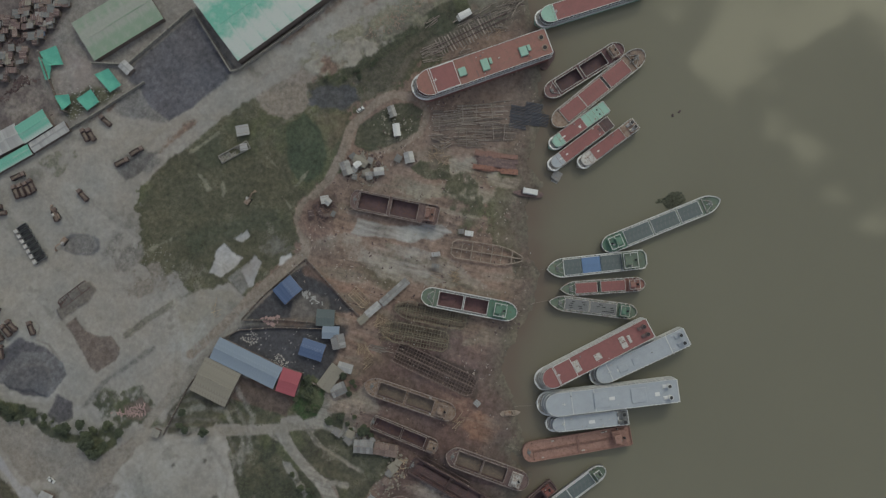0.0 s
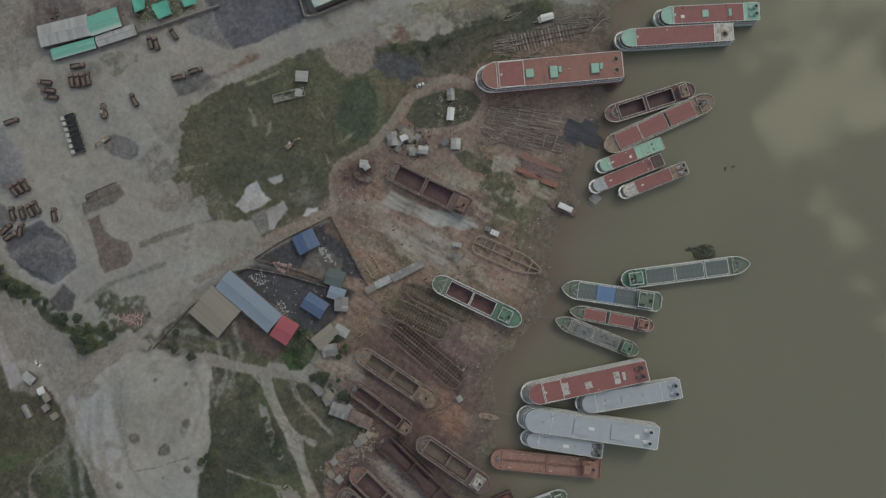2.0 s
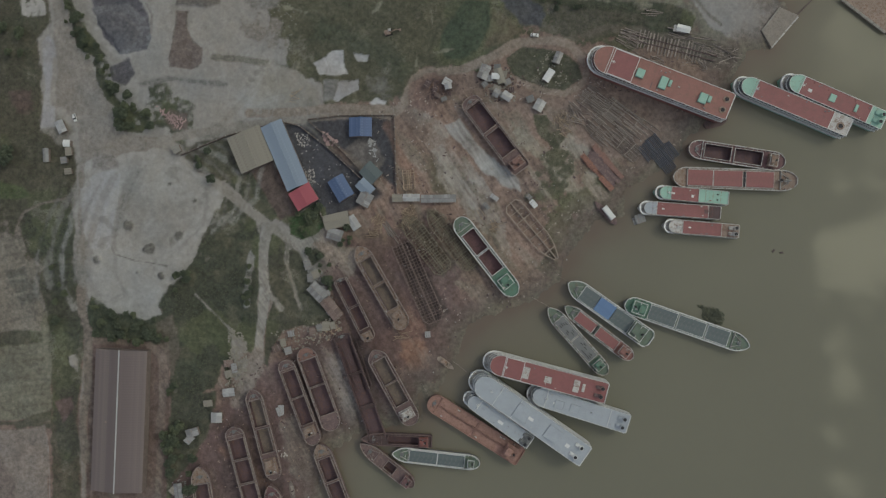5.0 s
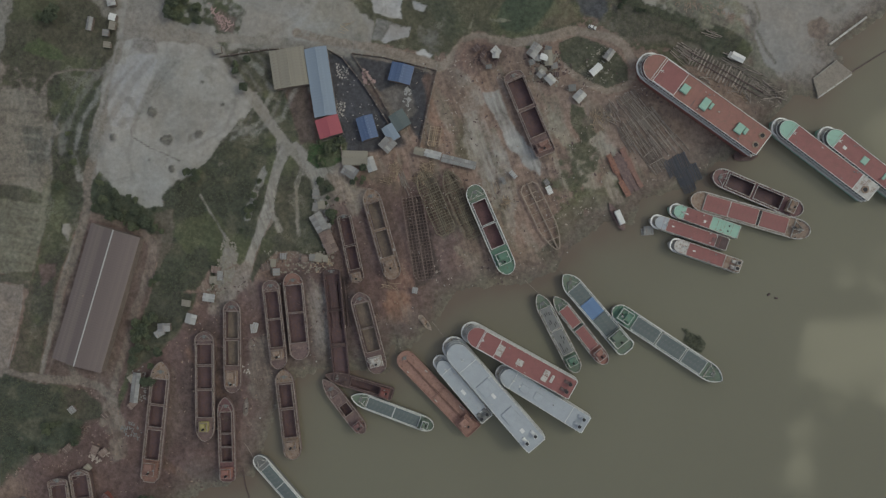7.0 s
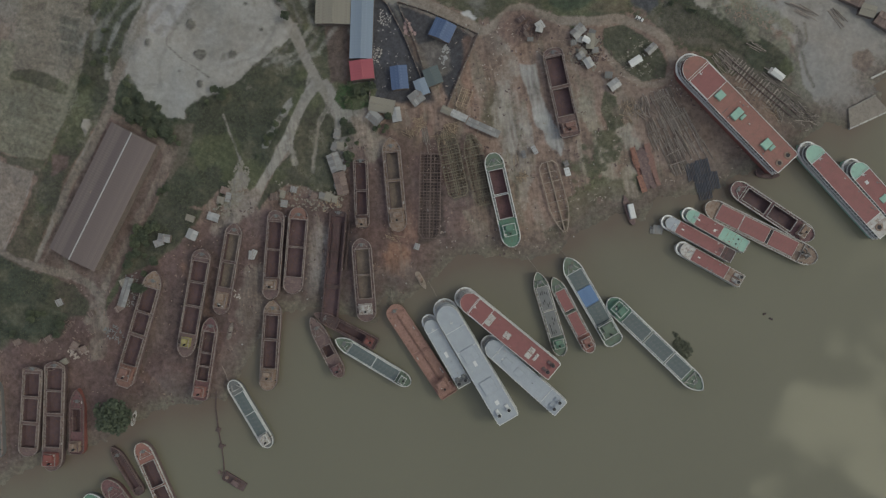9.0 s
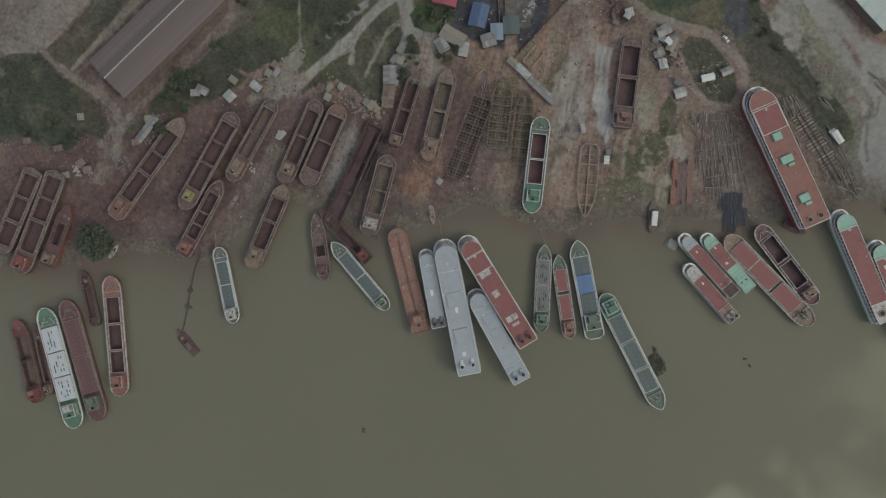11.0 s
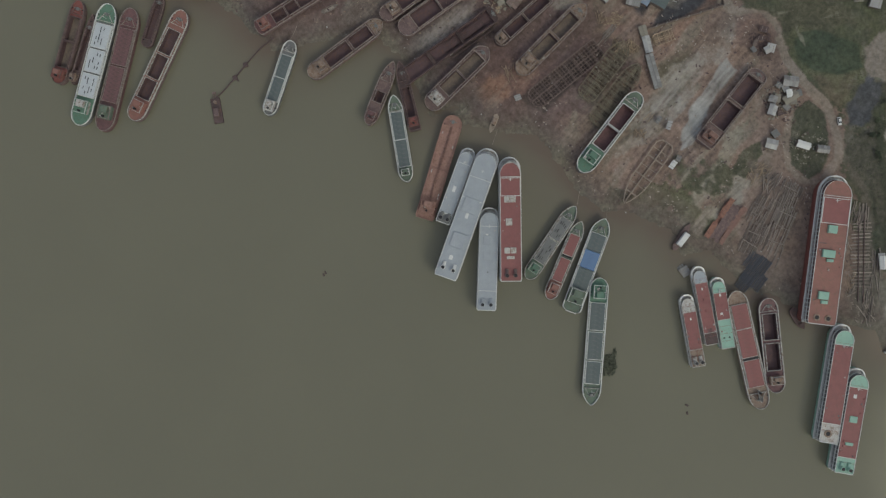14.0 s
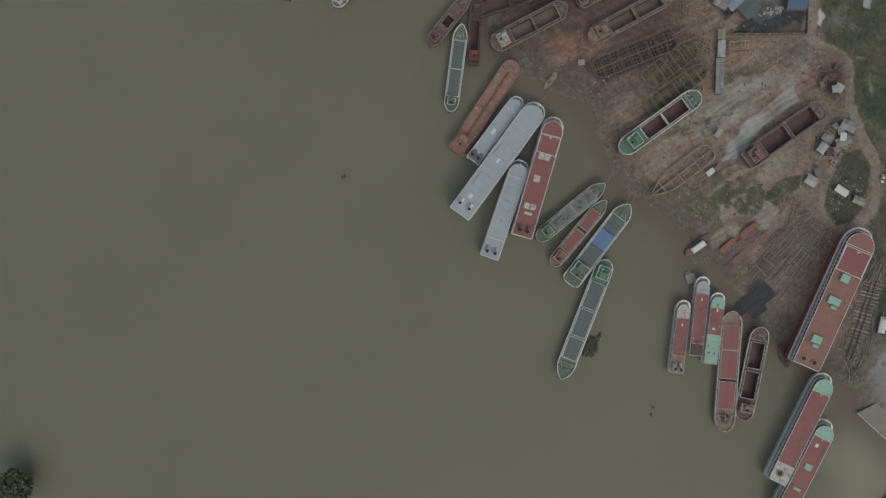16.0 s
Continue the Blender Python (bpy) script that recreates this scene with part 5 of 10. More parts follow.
zone([(-248.4, -17.6), (-238.8, -11.5), (-228.6, -6.9), (-225.0, -20.4), (-221.0, -37.1), (-220.2, -50.1), (-222.0, -67.4), (-222.8, -82.7), (-226.7, -92.5), (-222.8, -117.7), (-233.3, -126.1), (-239.0, -93.9), (-237.7, -66.7), (-243.6, -34.1)], (0.066, 0.065, 0.05), soft=0.8, rough=2, grass=0.8)
zone([(-257.1, 9.0), (-255.1, 17.2), (-245.3, 22.5), (-232.5, 24.8), (-228.8, 19.6), (-226.6, 5.5), (-227.1, -6.3), (-240.0, -12.8), (-250.3, -8.3)], (0.056, 0.057, 0.043), soft=0.6, rough=1, grass=0.9)
zone([(-229.5, -63.6), (-226.3, -60.7), (-223.9, -64.8), (-224.3, -72.4), (-227.2, -69.4)], (0.28, 0.265, 0.235), soft=0.4, rough=0.8)
zone([(-237.7, -88.4), (-228.0, -84.7), (-226.7, -92.5), (-233.2, -100.0)], (0.105, 0.08, 0.072), soft=0.8, rough=1)
zone([(-203.9, 12.3), (-198.5, 37.4), (-180.1, 47.5), (-170.0, 21.8), (-184.0, 13.2), (-192.4, 0.2)], (0.212, 0.206, 0.186), soft=1.2, rough=1.5, strength=0.6)
zone([(-218.2, -2.9), (-222.1, 15.5), (-223.3, 31.5), (-199.6, 40.3), (-203.9, 12.3), (-205.3, -1.4)], (0.3, 0.3, 0.298), soft=0.8, rough=1, strength=0.8)
zone([(-198.8, 9.3), (-197.8, 12.6), (-194.0, 13.3), (-192.1, 11.1), (-193.5, 8.0), (-196.6, 7.6)], (0.1, 0.097, 0.085), soft=0.7, rough=1.4, lift=0.8, strength=0.85)
zone([(-216.1, -9.6), (-215.4, -6.9), (-212.2, -6.3), (-210.6, -8.1), (-211.8, -10.6), (-214.4, -11.0)], (0.1, 0.097, 0.085), soft=0.7, rough=1.4, lift=0.8, strength=0.85)
zone([(-187.1, -3.6), (-185.9, 0.5), (-181.1, 1.4), (-178.6, -1.3), (-180.4, -5.2), (-184.4, -5.8)], (0.1, 0.097, 0.085), soft=0.7, rough=1.4, lift=0.8, strength=0.85)
zone([(-170.0, 4.5), (-169.0, 7.8), (-165.2, 8.5), (-163.3, 6.3), (-164.7, 3.3), (-167.8, 2.8)], (0.1, 0.097, 0.085), soft=0.7, rough=1.4, lift=0.8, strength=0.85)
zone([(-178.3, -18.4), (-177.9, -16.9), (-176.2, -16.6), (-175.3, -17.6), (-175.9, -19.0), (-177.3, -19.2)], (0.1, 0.097, 0.085), soft=0.7, rough=1.4, lift=0.8, strength=0.85)
zone([(-191.7, -16.1), (-191.3, -14.7), (-189.8, -14.4), (-189.0, -15.3), (-189.6, -16.6), (-190.8, -16.8)], (0.1, 0.097, 0.085), soft=0.7, rough=1.4, lift=0.8, strength=0.85)
track([(-223.3, -24.7), (-222.1, -37.5), (-218.7, -49.5), (-218.9, -79.5), (-222.5, -100.9), (-219.9, -120.9)], 5.0, (0.168, 0.145, 0.122), soft=0.6, rough=1)
track([(-221.7, -22.4), (-222.8, -12.9), (-225.7, 0.9)], 4.5, (0.2, 0.19, 0.168), soft=0.8, rough=1, strength=0.8)
zone([(-178.8, -34.3), (-172.9, -23.7), (-163.2, -18.4), (-156.5, -12.6), (-138.0, -59.8), (-144.4, -70.5), (-153.3, -82.2), (-163.9, -89.7), (-170.1, -73.9), (-167.2, -59.5), (-170.3, -47.5)], (0.056, 0.061, 0.044), soft=0.8, rough=1.6, grass=1.0)
zone([(-178.4, -44.0), (-170.2, -39.2), (-165.8, -59.0), (-170.1, -73.9), (-178.3, -57.2)], (0.105, 0.09, 0.072), soft=1, rough=2, strength=0.8)
zone([(-219.4, -34.8), (-216.3, -29.5), (-209.9, -32.9), (-204.1, -39.0), (-193.6, -39.9), (-181.9, -43.7), (-184.1, -51.1), (-198.5, -53.4), (-212.6, -52.1), (-218.2, -44.3)], (0.046, 0.055, 0.038), soft=0.6, rough=1.2, grass=1.0)
track([(-213.5, -54.1), (-201.4, -54.5), (-183.9, -56.0), (-176.6, -61.5), (-173.9, -77.0), (-176.8, -91.4), (-178.4, -104.6)], 4.2, (0.15, 0.12, 0.102), soft=0.6, rough=0.8)
zone([(-163.8, 48.6), (-156.8, 56.2), (-140.2, 60.7), (-131.7, 41.0), (-141.7, 34.8), (-155.5, 40.3)], (0.072, 0.066, 0.055), soft=0.8, rough=1.5, grass=0.5)
zone([(-140.3, 35.3), (-125.8, 40.8), (-110.4, 16.4), (-114.1, 13.0), (-127.2, 23.1)], (0.056, 0.061, 0.044), soft=0.6, rough=1, grass=0.9)
zone([(-126.1, 41.5), (-114.1, 46.8), (-102.0, 17.9), (-109.3, 13.5)], (0.09, 0.071, 0.062), soft=0.6, rough=1)
zone([(-162.4, -14.8), (-153.2, 0.2), (-143.1, 17.1), (-140.7, 27.8), (-133.0, 21.7), (-123.8, 14.6), (-120.8, 5.9), (-122.1, -6.0), (-120.4, -21.8), (-122.8, -32.6), (-120.2, -41.4), (-123.0, -55.6), (-125.7, -61.6), (-133.9, -53.3), (-143.9, -40.7), (-152.8, -30.9), (-157.9, -26.3)], (0.056, 0.061, 0.044), soft=0.5, rough=1.2, grass=1.0)
zone([(-156.2, -30.6), (-151.6, -33.8), (-139.1, -48.7), (-133.1, -59.5), (-138.2, -68.1), (-136.6, -80.7)], (0.046, 0.055, 0.038), soft=0.5, rough=1.2, grass=1.0)
zone([(-116.0, 5.3), (-108.5, 0.8), (-106.7, -10.0), (-101.5, -27.6), (-95.5, -45.0), (-107.6, -48.0), (-113.3, -56.8), (-116.5, -67.9), (-119.1, -65.6), (-117.6, -43.7), (-113.8, -32.3), (-115.7, -16.7), (-117.5, -5.9)], (0.072, 0.071, 0.053), soft=0.5, rough=1.2, grass=0.9)
zone([(-104.6, -2.7), (-99.9, -4.1), (-93.8, -14.8), (-92.2, -24.0), (-80.9, -36.0), (-78.1, -43.1), (-93.2, -42.4), (-101.2, -24.2), (-104.7, -10.9)], (0.066, 0.067, 0.049), soft=0.5, rough=1.2, grass=0.9)
zone([(-95.5, -4.9), (-89.3, -1.7), (-84.2, -6.3), (-88.0, -9.4), (-91.7, -12.4)], (0.056, 0.061, 0.044), soft=0.5, rough=0.8, grass=1.0)
zone([(-104.2, 13.0), (-90.5, 22.3), (-84.5, 13.2), (-87.8, 7.0), (-95.9, 2.3), (-103.8, 5.8)], (0.05, 0.083, 0.036), soft=0.5, rough=0.8, grass=1.0)
zone([(-95.1, 2.6), (-85.6, 1.4), (-69.2, -15.2), (-71.0, -19.1), (-82.3, -7.2), (-86.8, -4.0)], (0.19, 0.158, 0.132), soft=0.8, rough=1.2)
zone([(-73.9, 51.3), (-61.9, 62.3), (-50.6, 47.1), (-56.2, 35.3), (-69.2, 43.3)], (0.125, 0.115, 0.106), soft=0.8, rough=1.5, strength=0.8)
zone([(-125.9, -3.4), (-128.8, -15.2), (-130.5, -25.7), (-129.4, -35.1), (-126.5, -33.9), (-125.8, -27.1), (-125.5, -17.2), (-123.3, -8.1)], (0.2, 0.195, 0.175), soft=0.5, rough=1.5, patch=0.9)
zone([(-136.5, -51.0), (-128.5, -54.4), (-126.9, -67.0), (-134.8, -76.7), (-137.3, -66.1)], (0.215, 0.205, 0.185), soft=0.6, rough=1.8, patch=0.9)
track([(-157.4, -27.7), (-146.5, -38.4), (-135.6, -49.0)], 1.2, (0.21, 0.2, 0.18), soft=0.4, rough=0.7)
track([(-145.6, 34.2), (-134.6, 25.2), (-124.9, 17.4), (-114.5, 9.9), (-105.4, 3.6), (-97.6, -1.6), (-93.1, 1.7)], 5.0, (0.215, 0.204, 0.178), soft=0.5, rough=0.7)
track([(-97.6, -1.6), (-94.8, -8.7), (-90.3, -15.1)], 2.8, (0.215, 0.204, 0.178), soft=0.5, rough=0.7)
track([(-115.7, 8.7), (-118.3, 0.3), (-118.8, -13.0), (-118.7, -26.1), (-119.0, -36.0), (-121.0, -49.9), (-121.6, -63.3)], 5.2, (0.215, 0.204, 0.178), soft=0.5, rough=0.7)
track([(-122.2, -61.9), (-124.3, -69.3), (-128.4, -75.8)], 9, (0.19, 0.165, 0.142), soft=1.2, rough=2)
track([(-115.7, -26.5), (-108.9, -35.4)], 3, (0.215, 0.204, 0.178), soft=0.5, rough=1, strength=0.8)
track([(-105.2, -1.2), (-106.0, -9.7), (-102.3, -21.4), (-97.4, -35.9)], 2, (0.125, 0.12, 0.096), soft=0.6, rough=0.8, strength=0.8)
# meadow with its ponds and puddles, slag and soil heaps on the sand flat
zone([(-198.9, 204.3), (-190.5, 199.0), (-184.7, 182.7), (-189.3, 170.8), (-199.0, 168.0), (-202.6, 176.4), (-203.4, 192.3)], (0.182, 0.185, 0.194), soft=2, rough=1.5, strength=0.7)
zone([(-203.4, 192.3), (-201.5, 179.4), (-196.9, 168.8), (-202.2, 168.5), (-206.2, 176.2), (-206.3, 184.9)], (0.132, 0.13, 0.13), soft=0.8, rough=1)
zone([(-122.4, 210.2), (-110.9, 208.8), (-103.2, 202.0), (-104.4, 199.0), (-119.1, 196.6), (-123.0, 200.0)], (0.143, 0.141, 0.114), soft=0.8, rough=2, patch=0.9)
zone([(-92.7, 176.7), (-85.0, 178.6), (-73.0, 174.4), (-68.2, 168.0), (-70.0, 163.6), (-80.1, 165.3), (-93.8, 169.4)], (0.134, 0.131, 0.128), soft=0.8, rough=1.2)
zone([(-138.4, 164.9), (-131.7, 164.6), (-126.5, 158.2), (-128.1, 151.9), (-132.9, 150.5), (-135.0, 154.0), (-139.8, 156.9), (-141.8, 162.9)], (0.134, 0.13, 0.125), soft=0.6, rough=0.8, lift=0.6)
zone([(-131.9, 146.7), (-124.3, 148.6), (-116.1, 152.0), (-108.8, 149.0), (-107.3, 139.8), (-112.2, 131.6), (-121.9, 128.7), (-128.6, 133.3)], (0.154, 0.145, 0.132), soft=1.5, rough=2.5, patch=0.7)
zone([(-132.7, 131.6), (-118.4, 129.0), (-102.0, 118.7), (-105.2, 106.4), (-118.9, 110.4), (-132.3, 119.5)], (0.171, 0.156, 0.136), soft=1, rough=3, patch=0.8)
zone([(-166.7, 140.7), (-150.9, 141.8), (-143.0, 140.2), (-142.8, 134.1), (-151.1, 132.4), (-167.5, 134.2)], (0.134, 0.123, 0.11), soft=0.6, rough=1.4, lift=1.0)
zone([(-168.2, 130.2), (-161.2, 130.7), (-162.1, 121.7), (-158.8, 112.7), (-153.3, 109.5), (-153.9, 101.3), (-159.6, 97.7), (-170.8, 99.5), (-172.5, 103.9), (-169.4, 116.2), (-168.0, 124.1)], (0.13, 0.109, 0.097), soft=0.5, rough=0.7)
zone([(-216.1, 132.3), (-206.5, 135.1), (-194.5, 135.2), (-185.9, 126.5), (-182.1, 116.4), (-184.2, 108.8), (-191.2, 108.3), (-200.2, 106.9), (-203.9, 115.2), (-211.9, 125.4)], (0.123, 0.123, 0.128), soft=0.6, rough=1)
zone([(-212.3, 128.9), (-200.2, 129.1), (-189.6, 121.2), (-191.7, 113.6), (-200.7, 108.0), (-202.7, 113.9), (-212.5, 123.9)], (0.099, 0.099, 0.105), soft=0.8, rough=1, lift=1.2)
zone([(-211.7, 159.5), (-207.3, 162.0), (-204.8, 154.9), (-208.4, 147.9), (-214.9, 148.9)], (0.127, 0.123, 0.123), soft=0.6, rough=0.8, lift=0.8)
track([(-146.8, 104.2), (-132.0, 103.1), (-116.0, 100.7), (-103.6, 97.6)], 3, (0.13, 0.125, 0.103), soft=0.8, rough=1.5, strength=0.8)
track([(-178.8, 149.2), (-179.3, 139.1), (-185.2, 134.7), (-181.8, 128.2), (-182.3, 118.2)], 1.0, (0.165, 0.154, 0.138), soft=0.5, rough=0.8, strength=0.7)
zone([(-92.3, 159.2), (-69.5, 165.1), (-47.2, 169.5), (-18.1, 165.8), (-7.4, 164.7), (-7.8, 140.7), (6.6, 134.6), (18.3, 138.2), (24.0, 115.2), (3.3, 101.8), (-15.9, 96.2), (-32.6, 96.4), (-42.6, 80.2), (-60.5, 77.6), (-84.3, 77.3), (-86.6, 88.4), (-100.5, 95.9), (-105.7, 99.8), (-104.0, 112.7), (-109.8, 115.2)], (0.093, 0.092, 0.064), soft=0.7, rough=2.5, grass=0.9)
zone([(-85.3, 125.4), (-69.1, 115.1), (-50.5, 110.7), (-35.5, 97.6), (-41.7, 86.6), (-62.7, 105.6), (-84.2, 111.2), (-102.2, 108.6)], (0.074, 0.082, 0.058), soft=2, rough=4, grass=1.0, strength=0.7)
zone([(-48.7, 161.5), (-25.1, 156.7), (-18.9, 138.5), (-29.7, 132.8), (-50.0, 141.4), (-55.8, 152.4)], (0.077, 0.087, 0.06), soft=2, rough=4, grass=1.0, strength=0.7)
zone([(-6.7, 135.1), (6.0, 133.1), (7.6, 120.4), (0.7, 107.9), (-7.1, 101.0), (-17.3, 101.0), (-20.1, 106.5), (-18.8, 117.9), (-11.9, 128.7)], (0.05, 0.066, 0.045), soft=1.2, rough=2, grass=0.2)
zone([(7.7, 129.0), (21.5, 121.4), (26.0, 116.1), (13.2, 109.5), (1.0, 104.4), (7.0, 119.0)], (0.113, 0.099, 0.069), soft=1.5, rough=2, grass=0.5)
zone([(7.8, 137.5), (21.1, 137.0), (32.7, 132.1), (37.0, 125.1), (34.0, 117.8), (24.4, 120.2), (15.3, 130.9)], (0.077, 0.08, 0.085), soft=1, rough=1.5)
zone([(-6.7, 164.4), (5.2, 164.5), (20.3, 159.8), (23.7, 151.4), (18.6, 143.2), (8.1, 138.2), (-5.0, 139.5), (-6.7, 143.6), (-8.3, 156.4)], (0.209, 0.187, 0.165), soft=0.8, rough=1.5)
zone([(-61.0, 93.0), (-51.2, 92.3), (-42.3, 85.2), (-42.6, 80.2), (-50.1, 78.3), (-64.6, 84.3)], (0.127, 0.123, 0.106), soft=0.8, rough=1.5, patch=0.8)
zone([(-85.4, 91.3), (-76.3, 90.9), (-78.2, 79.9), (-85.1, 79.4)], (0.154, 0.152, 0.141), soft=0.6, rough=1)
# puddles, slightly sunk: the reflected sky is painted as flat pale colour
zone([(-91.8, 100.8), (-83.6, 104.2), (-80.4, 108.0), (-74.0, 107.0), (-73.5, 99.9), (-70.9, 93.8), (-79.6, 93.2), (-87.7, 94.0)], (0.366, 0.366, 0.36), soft=0.35, rough=1.0, lift=-0.3)
zone([(-68.7, 105.6), (-59.8, 104.4), (-60.6, 100.5), (-66.2, 101.2)], (0.295, 0.295, 0.287), soft=0.35, rough=1.0, lift=-0.3)
zone([(-76.6, 90.2), (-65.1, 91.3), (-65.0, 85.4), (-70.1, 83.2), (-77.0, 78.5), (-79.6, 79.6)], (0.277, 0.277, 0.277), soft=0.35, rough=1.0, lift=-0.3)
zone([(-60.5, 77.6), (-55.6, 81.4), (-50.1, 78.3), (-52.7, 76.0)], (0.389, 0.389, 0.378), soft=0.35, rough=1.0, lift=-0.3)
track([(-59.6, 145.4), (-60.1, 140.5), (-61.4, 135.9)], 1.0, (0.187, 0.182, 0.138), soft=0.4, rough=1.6, strength=0.75)
track([(-52.6, 133.8), (-54.8, 130.5), (-57.8, 127.5)], 1.0, (0.187, 0.182, 0.138), soft=0.4, rough=1.6, strength=0.75)
track([(-24.9, 123.9), (-24.8, 118.7), (-25.5, 113.9)], 1.0, (0.187, 0.182, 0.138), soft=0.4, rough=1.6, strength=0.75)
track([(-33.5, 106.0), (-33.3, 101.8), (-34.0, 98.0)], 1.0, (0.187, 0.182, 0.138), soft=0.4, rough=1.6, strength=0.75)
track([(-56.9, 158.1), (-46.6, 157.1), (-37.1, 156.6)], 1.0, (0.187, 0.182, 0.138), soft=0.4, rough=1.6, strength=0.75)
track([(-13.2, 107.0), (-18.2, 105.7), (-24.2, 104.8)], 1.0, (0.187, 0.182, 0.138), soft=0.4, rough=1.6, strength=0.75)
track([(-84.7, 161.2), (-76.1, 164.5), (-68.3, 168.1)], 1.0, (0.187, 0.182, 0.138), soft=0.4, rough=1.6, strength=0.75)
track([(-106.6, 131.8), (-100.1, 129.9), (-94.4, 128.3)], 1.0, (0.187, 0.182, 0.138), soft=0.4, rough=1.6, strength=0.75)
zone([(-115.0, 102.0), (-100.5, 95.9), (-87.7, 85.5), (-87.0, 76.8), (-102.2, 74.7), (-126.0, 74.4)], (0.229, 0.217, 0.187), soft=0.7, rough=1.2)
zone([(-38.8, 85.4), (-34.0, 76.6), (-17.4, 59.6), (-28.4, 49.0), (-32.4, 55.7), (-38.7, 65.1), (-45.5, 73.0)], (0.174, 0.136, 0.112), soft=1.2, rough=2, strength=0.8)
track([(-126.5, 73.0), (-102.8, 73.2), (-81.7, 75.4), (-58.2, 74.9), (-43.5, 73.9), (-37.8, 81.6), (-34.7, 91.3), (-23.4, 94.3), (-9.5, 95.2), (6.7, 102.0), (20.2, 110.0), (31.3, 111.3)], 4.6, (0.204, 0.173, 0.143), soft=0.6, rough=0.8)
zone([(21.1, 152.5), (32.8, 156.2), (82.3, 136.8), (91.1, 129.6), (75.8, 129.3), (54.1, 129.9), (31.3, 136.1)], (0.198, 0.192, 0.151), soft=0.8, rough=3, grass=0.3, patch=0.6)
zone([(18.4, 145.9), (31.0, 135.4), (53.8, 129.2), (75.5, 128.5), (109.7, 121.7), (113.5, 114.9), (79.1, 121.0), (63.1, 119.2), (55.8, 113.7), (45.7, 113.7), (40.3, 121.1), (36.7, 128.7), (24.4, 135.6), (15.7, 139.3)], (0.09, 0.086, 0.067), soft=0.8, rough=2, grass=0.9)
zone([(60.6, 92.9), (114.0, 68.6), (113.2, 58.8), (91.3, 54.5), (79.6, 42.6), (43.2, 71.4), (57.0, 84.2)], (0.145, 0.114, 0.097), soft=1.5, rough=3, strength=0.6)
zone([(15.5, 101.7), (24.8, 108.0), (40.7, 105.6), (54.1, 97.4), (55.9, 89.8), (46.6, 83.5), (34.3, 86.1), (18.8, 93.5)], (0.084, 0.086, 0.063), soft=0.5, rough=1.4, grass=1.0)
zone([(32.2, 69.2), (43.7, 64.4), (47.8, 54.2), (42.5, 49.7), (33.5, 60.2)], (0.1, 0.097, 0.072), soft=0.7, rough=1.8, grass=0.9)
zone([(50.2, 60.0), (56.1, 42.3), (69.5, 26.6), (66.6, 23.7), (52.5, 33.7), (43.1, 51.1)], (0.22, 0.196, 0.158), soft=0.8, rough=2.5, patch=0.8)
zone([(35.2, 24.2), (58.2, 31.4), (73.2, 11.7), (65.6, 1.6), (51.9, 0.6), (37.5, 9.9)], (0.128, 0.118, 0.082), soft=0.8, rough=2.5, grass=0.6, patch=0.7)
# coal yard, store yard and the bank beside them
zone([(-68.6, 210.6), (-53.9, 208.4), (-45.9, 188.3), (-53.1, 179.6), (-64.3, 190.9), (-71.1, 200.0)], (0.15, 0.148, 0.145), soft=1.5, rough=2)
zone([(-50.7, 219.3), (-5.9, 218.8), (-3.1, 217.1), (-8.8, 177.7), (-20.7, 178.8), (-38.0, 177.0), (-52.9, 179.9), (-55.5, 192.5), (-54.0, 203.3)], (0.098, 0.099, 0.112), soft=0.6, rough=0.8)
track([(-48.6, 218.8), (-5.9, 218.8), (-2.4, 217.4), (-8.5, 177.5)], 2.2, (0.19, 0.182, 0.168), soft=0.5, rough=0.5)
zone([(-87.9, 247.2), (-68.8, 245.5), (-64.7, 235.3), (-69.7, 226.7), (-81.8, 224.5), (-89.1, 233.2)], (0.225, 0.198, 0.182), soft=0.8, rough=2.5)
zone([(-7.1, 158.1), (7.4, 158.1), (17.2, 145.2), (10.0, 134.4), (-3.5, 135.6), (-10.8, 146.4)], (0.185, 0.165, 0.14), soft=0.8, rough=3)
zone([(20.4, 158.7), (37.7, 159.4), (64.2, 151.1), (84.9, 145.8), (105.6, 140.4), (85.3, 136.6), (54.6, 140.0), (31.9, 142.9), (21.4, 150.1)], (0.2, 0.192, 0.152), soft=0.8, rough=4, grass=0.3, patch=0.7)
zone([(21.9, 141.0), (44.1, 137.6), (73.7, 133.0), (97.0, 130.6), (99.6, 123.9), (67.3, 125.7), (45.5, 129.5), (31.4, 132.6)], (0.064, 0.068, 0.048), soft=0.8, rough=3, grass=1.0)
zone([(16.3, 141.7), (26.6, 136.8), (31.0, 126.4), (24.1, 121.8), (14.8, 127.9)], (0.075, 0.078, 0.08), soft=1, rough=2)
track([(-92.9, 166.1), (-64.3, 166.2), (-32.1, 165.3), (-9.6, 162.5), (18.7, 156.7)], 7, (0.235, 0.226, 0.205), soft=1, rough=2)
zone([(-90.9, 183.4), (-74.1, 179.1), (-70.9, 165.6), (-81.9, 164.8), (-91.4, 175.4)], (0.13, 0.13, 0.128), soft=1.5, rough=3, strength=0.7)
zone([(-172.0, 75.3), (-162.1, 72.7), (-161.9, 64.4), (-169.3, 64.1), (-174.6, 69.7)], (0.14, 0.105, 0.096), soft=0.8, rough=1.5, strength=0.7)
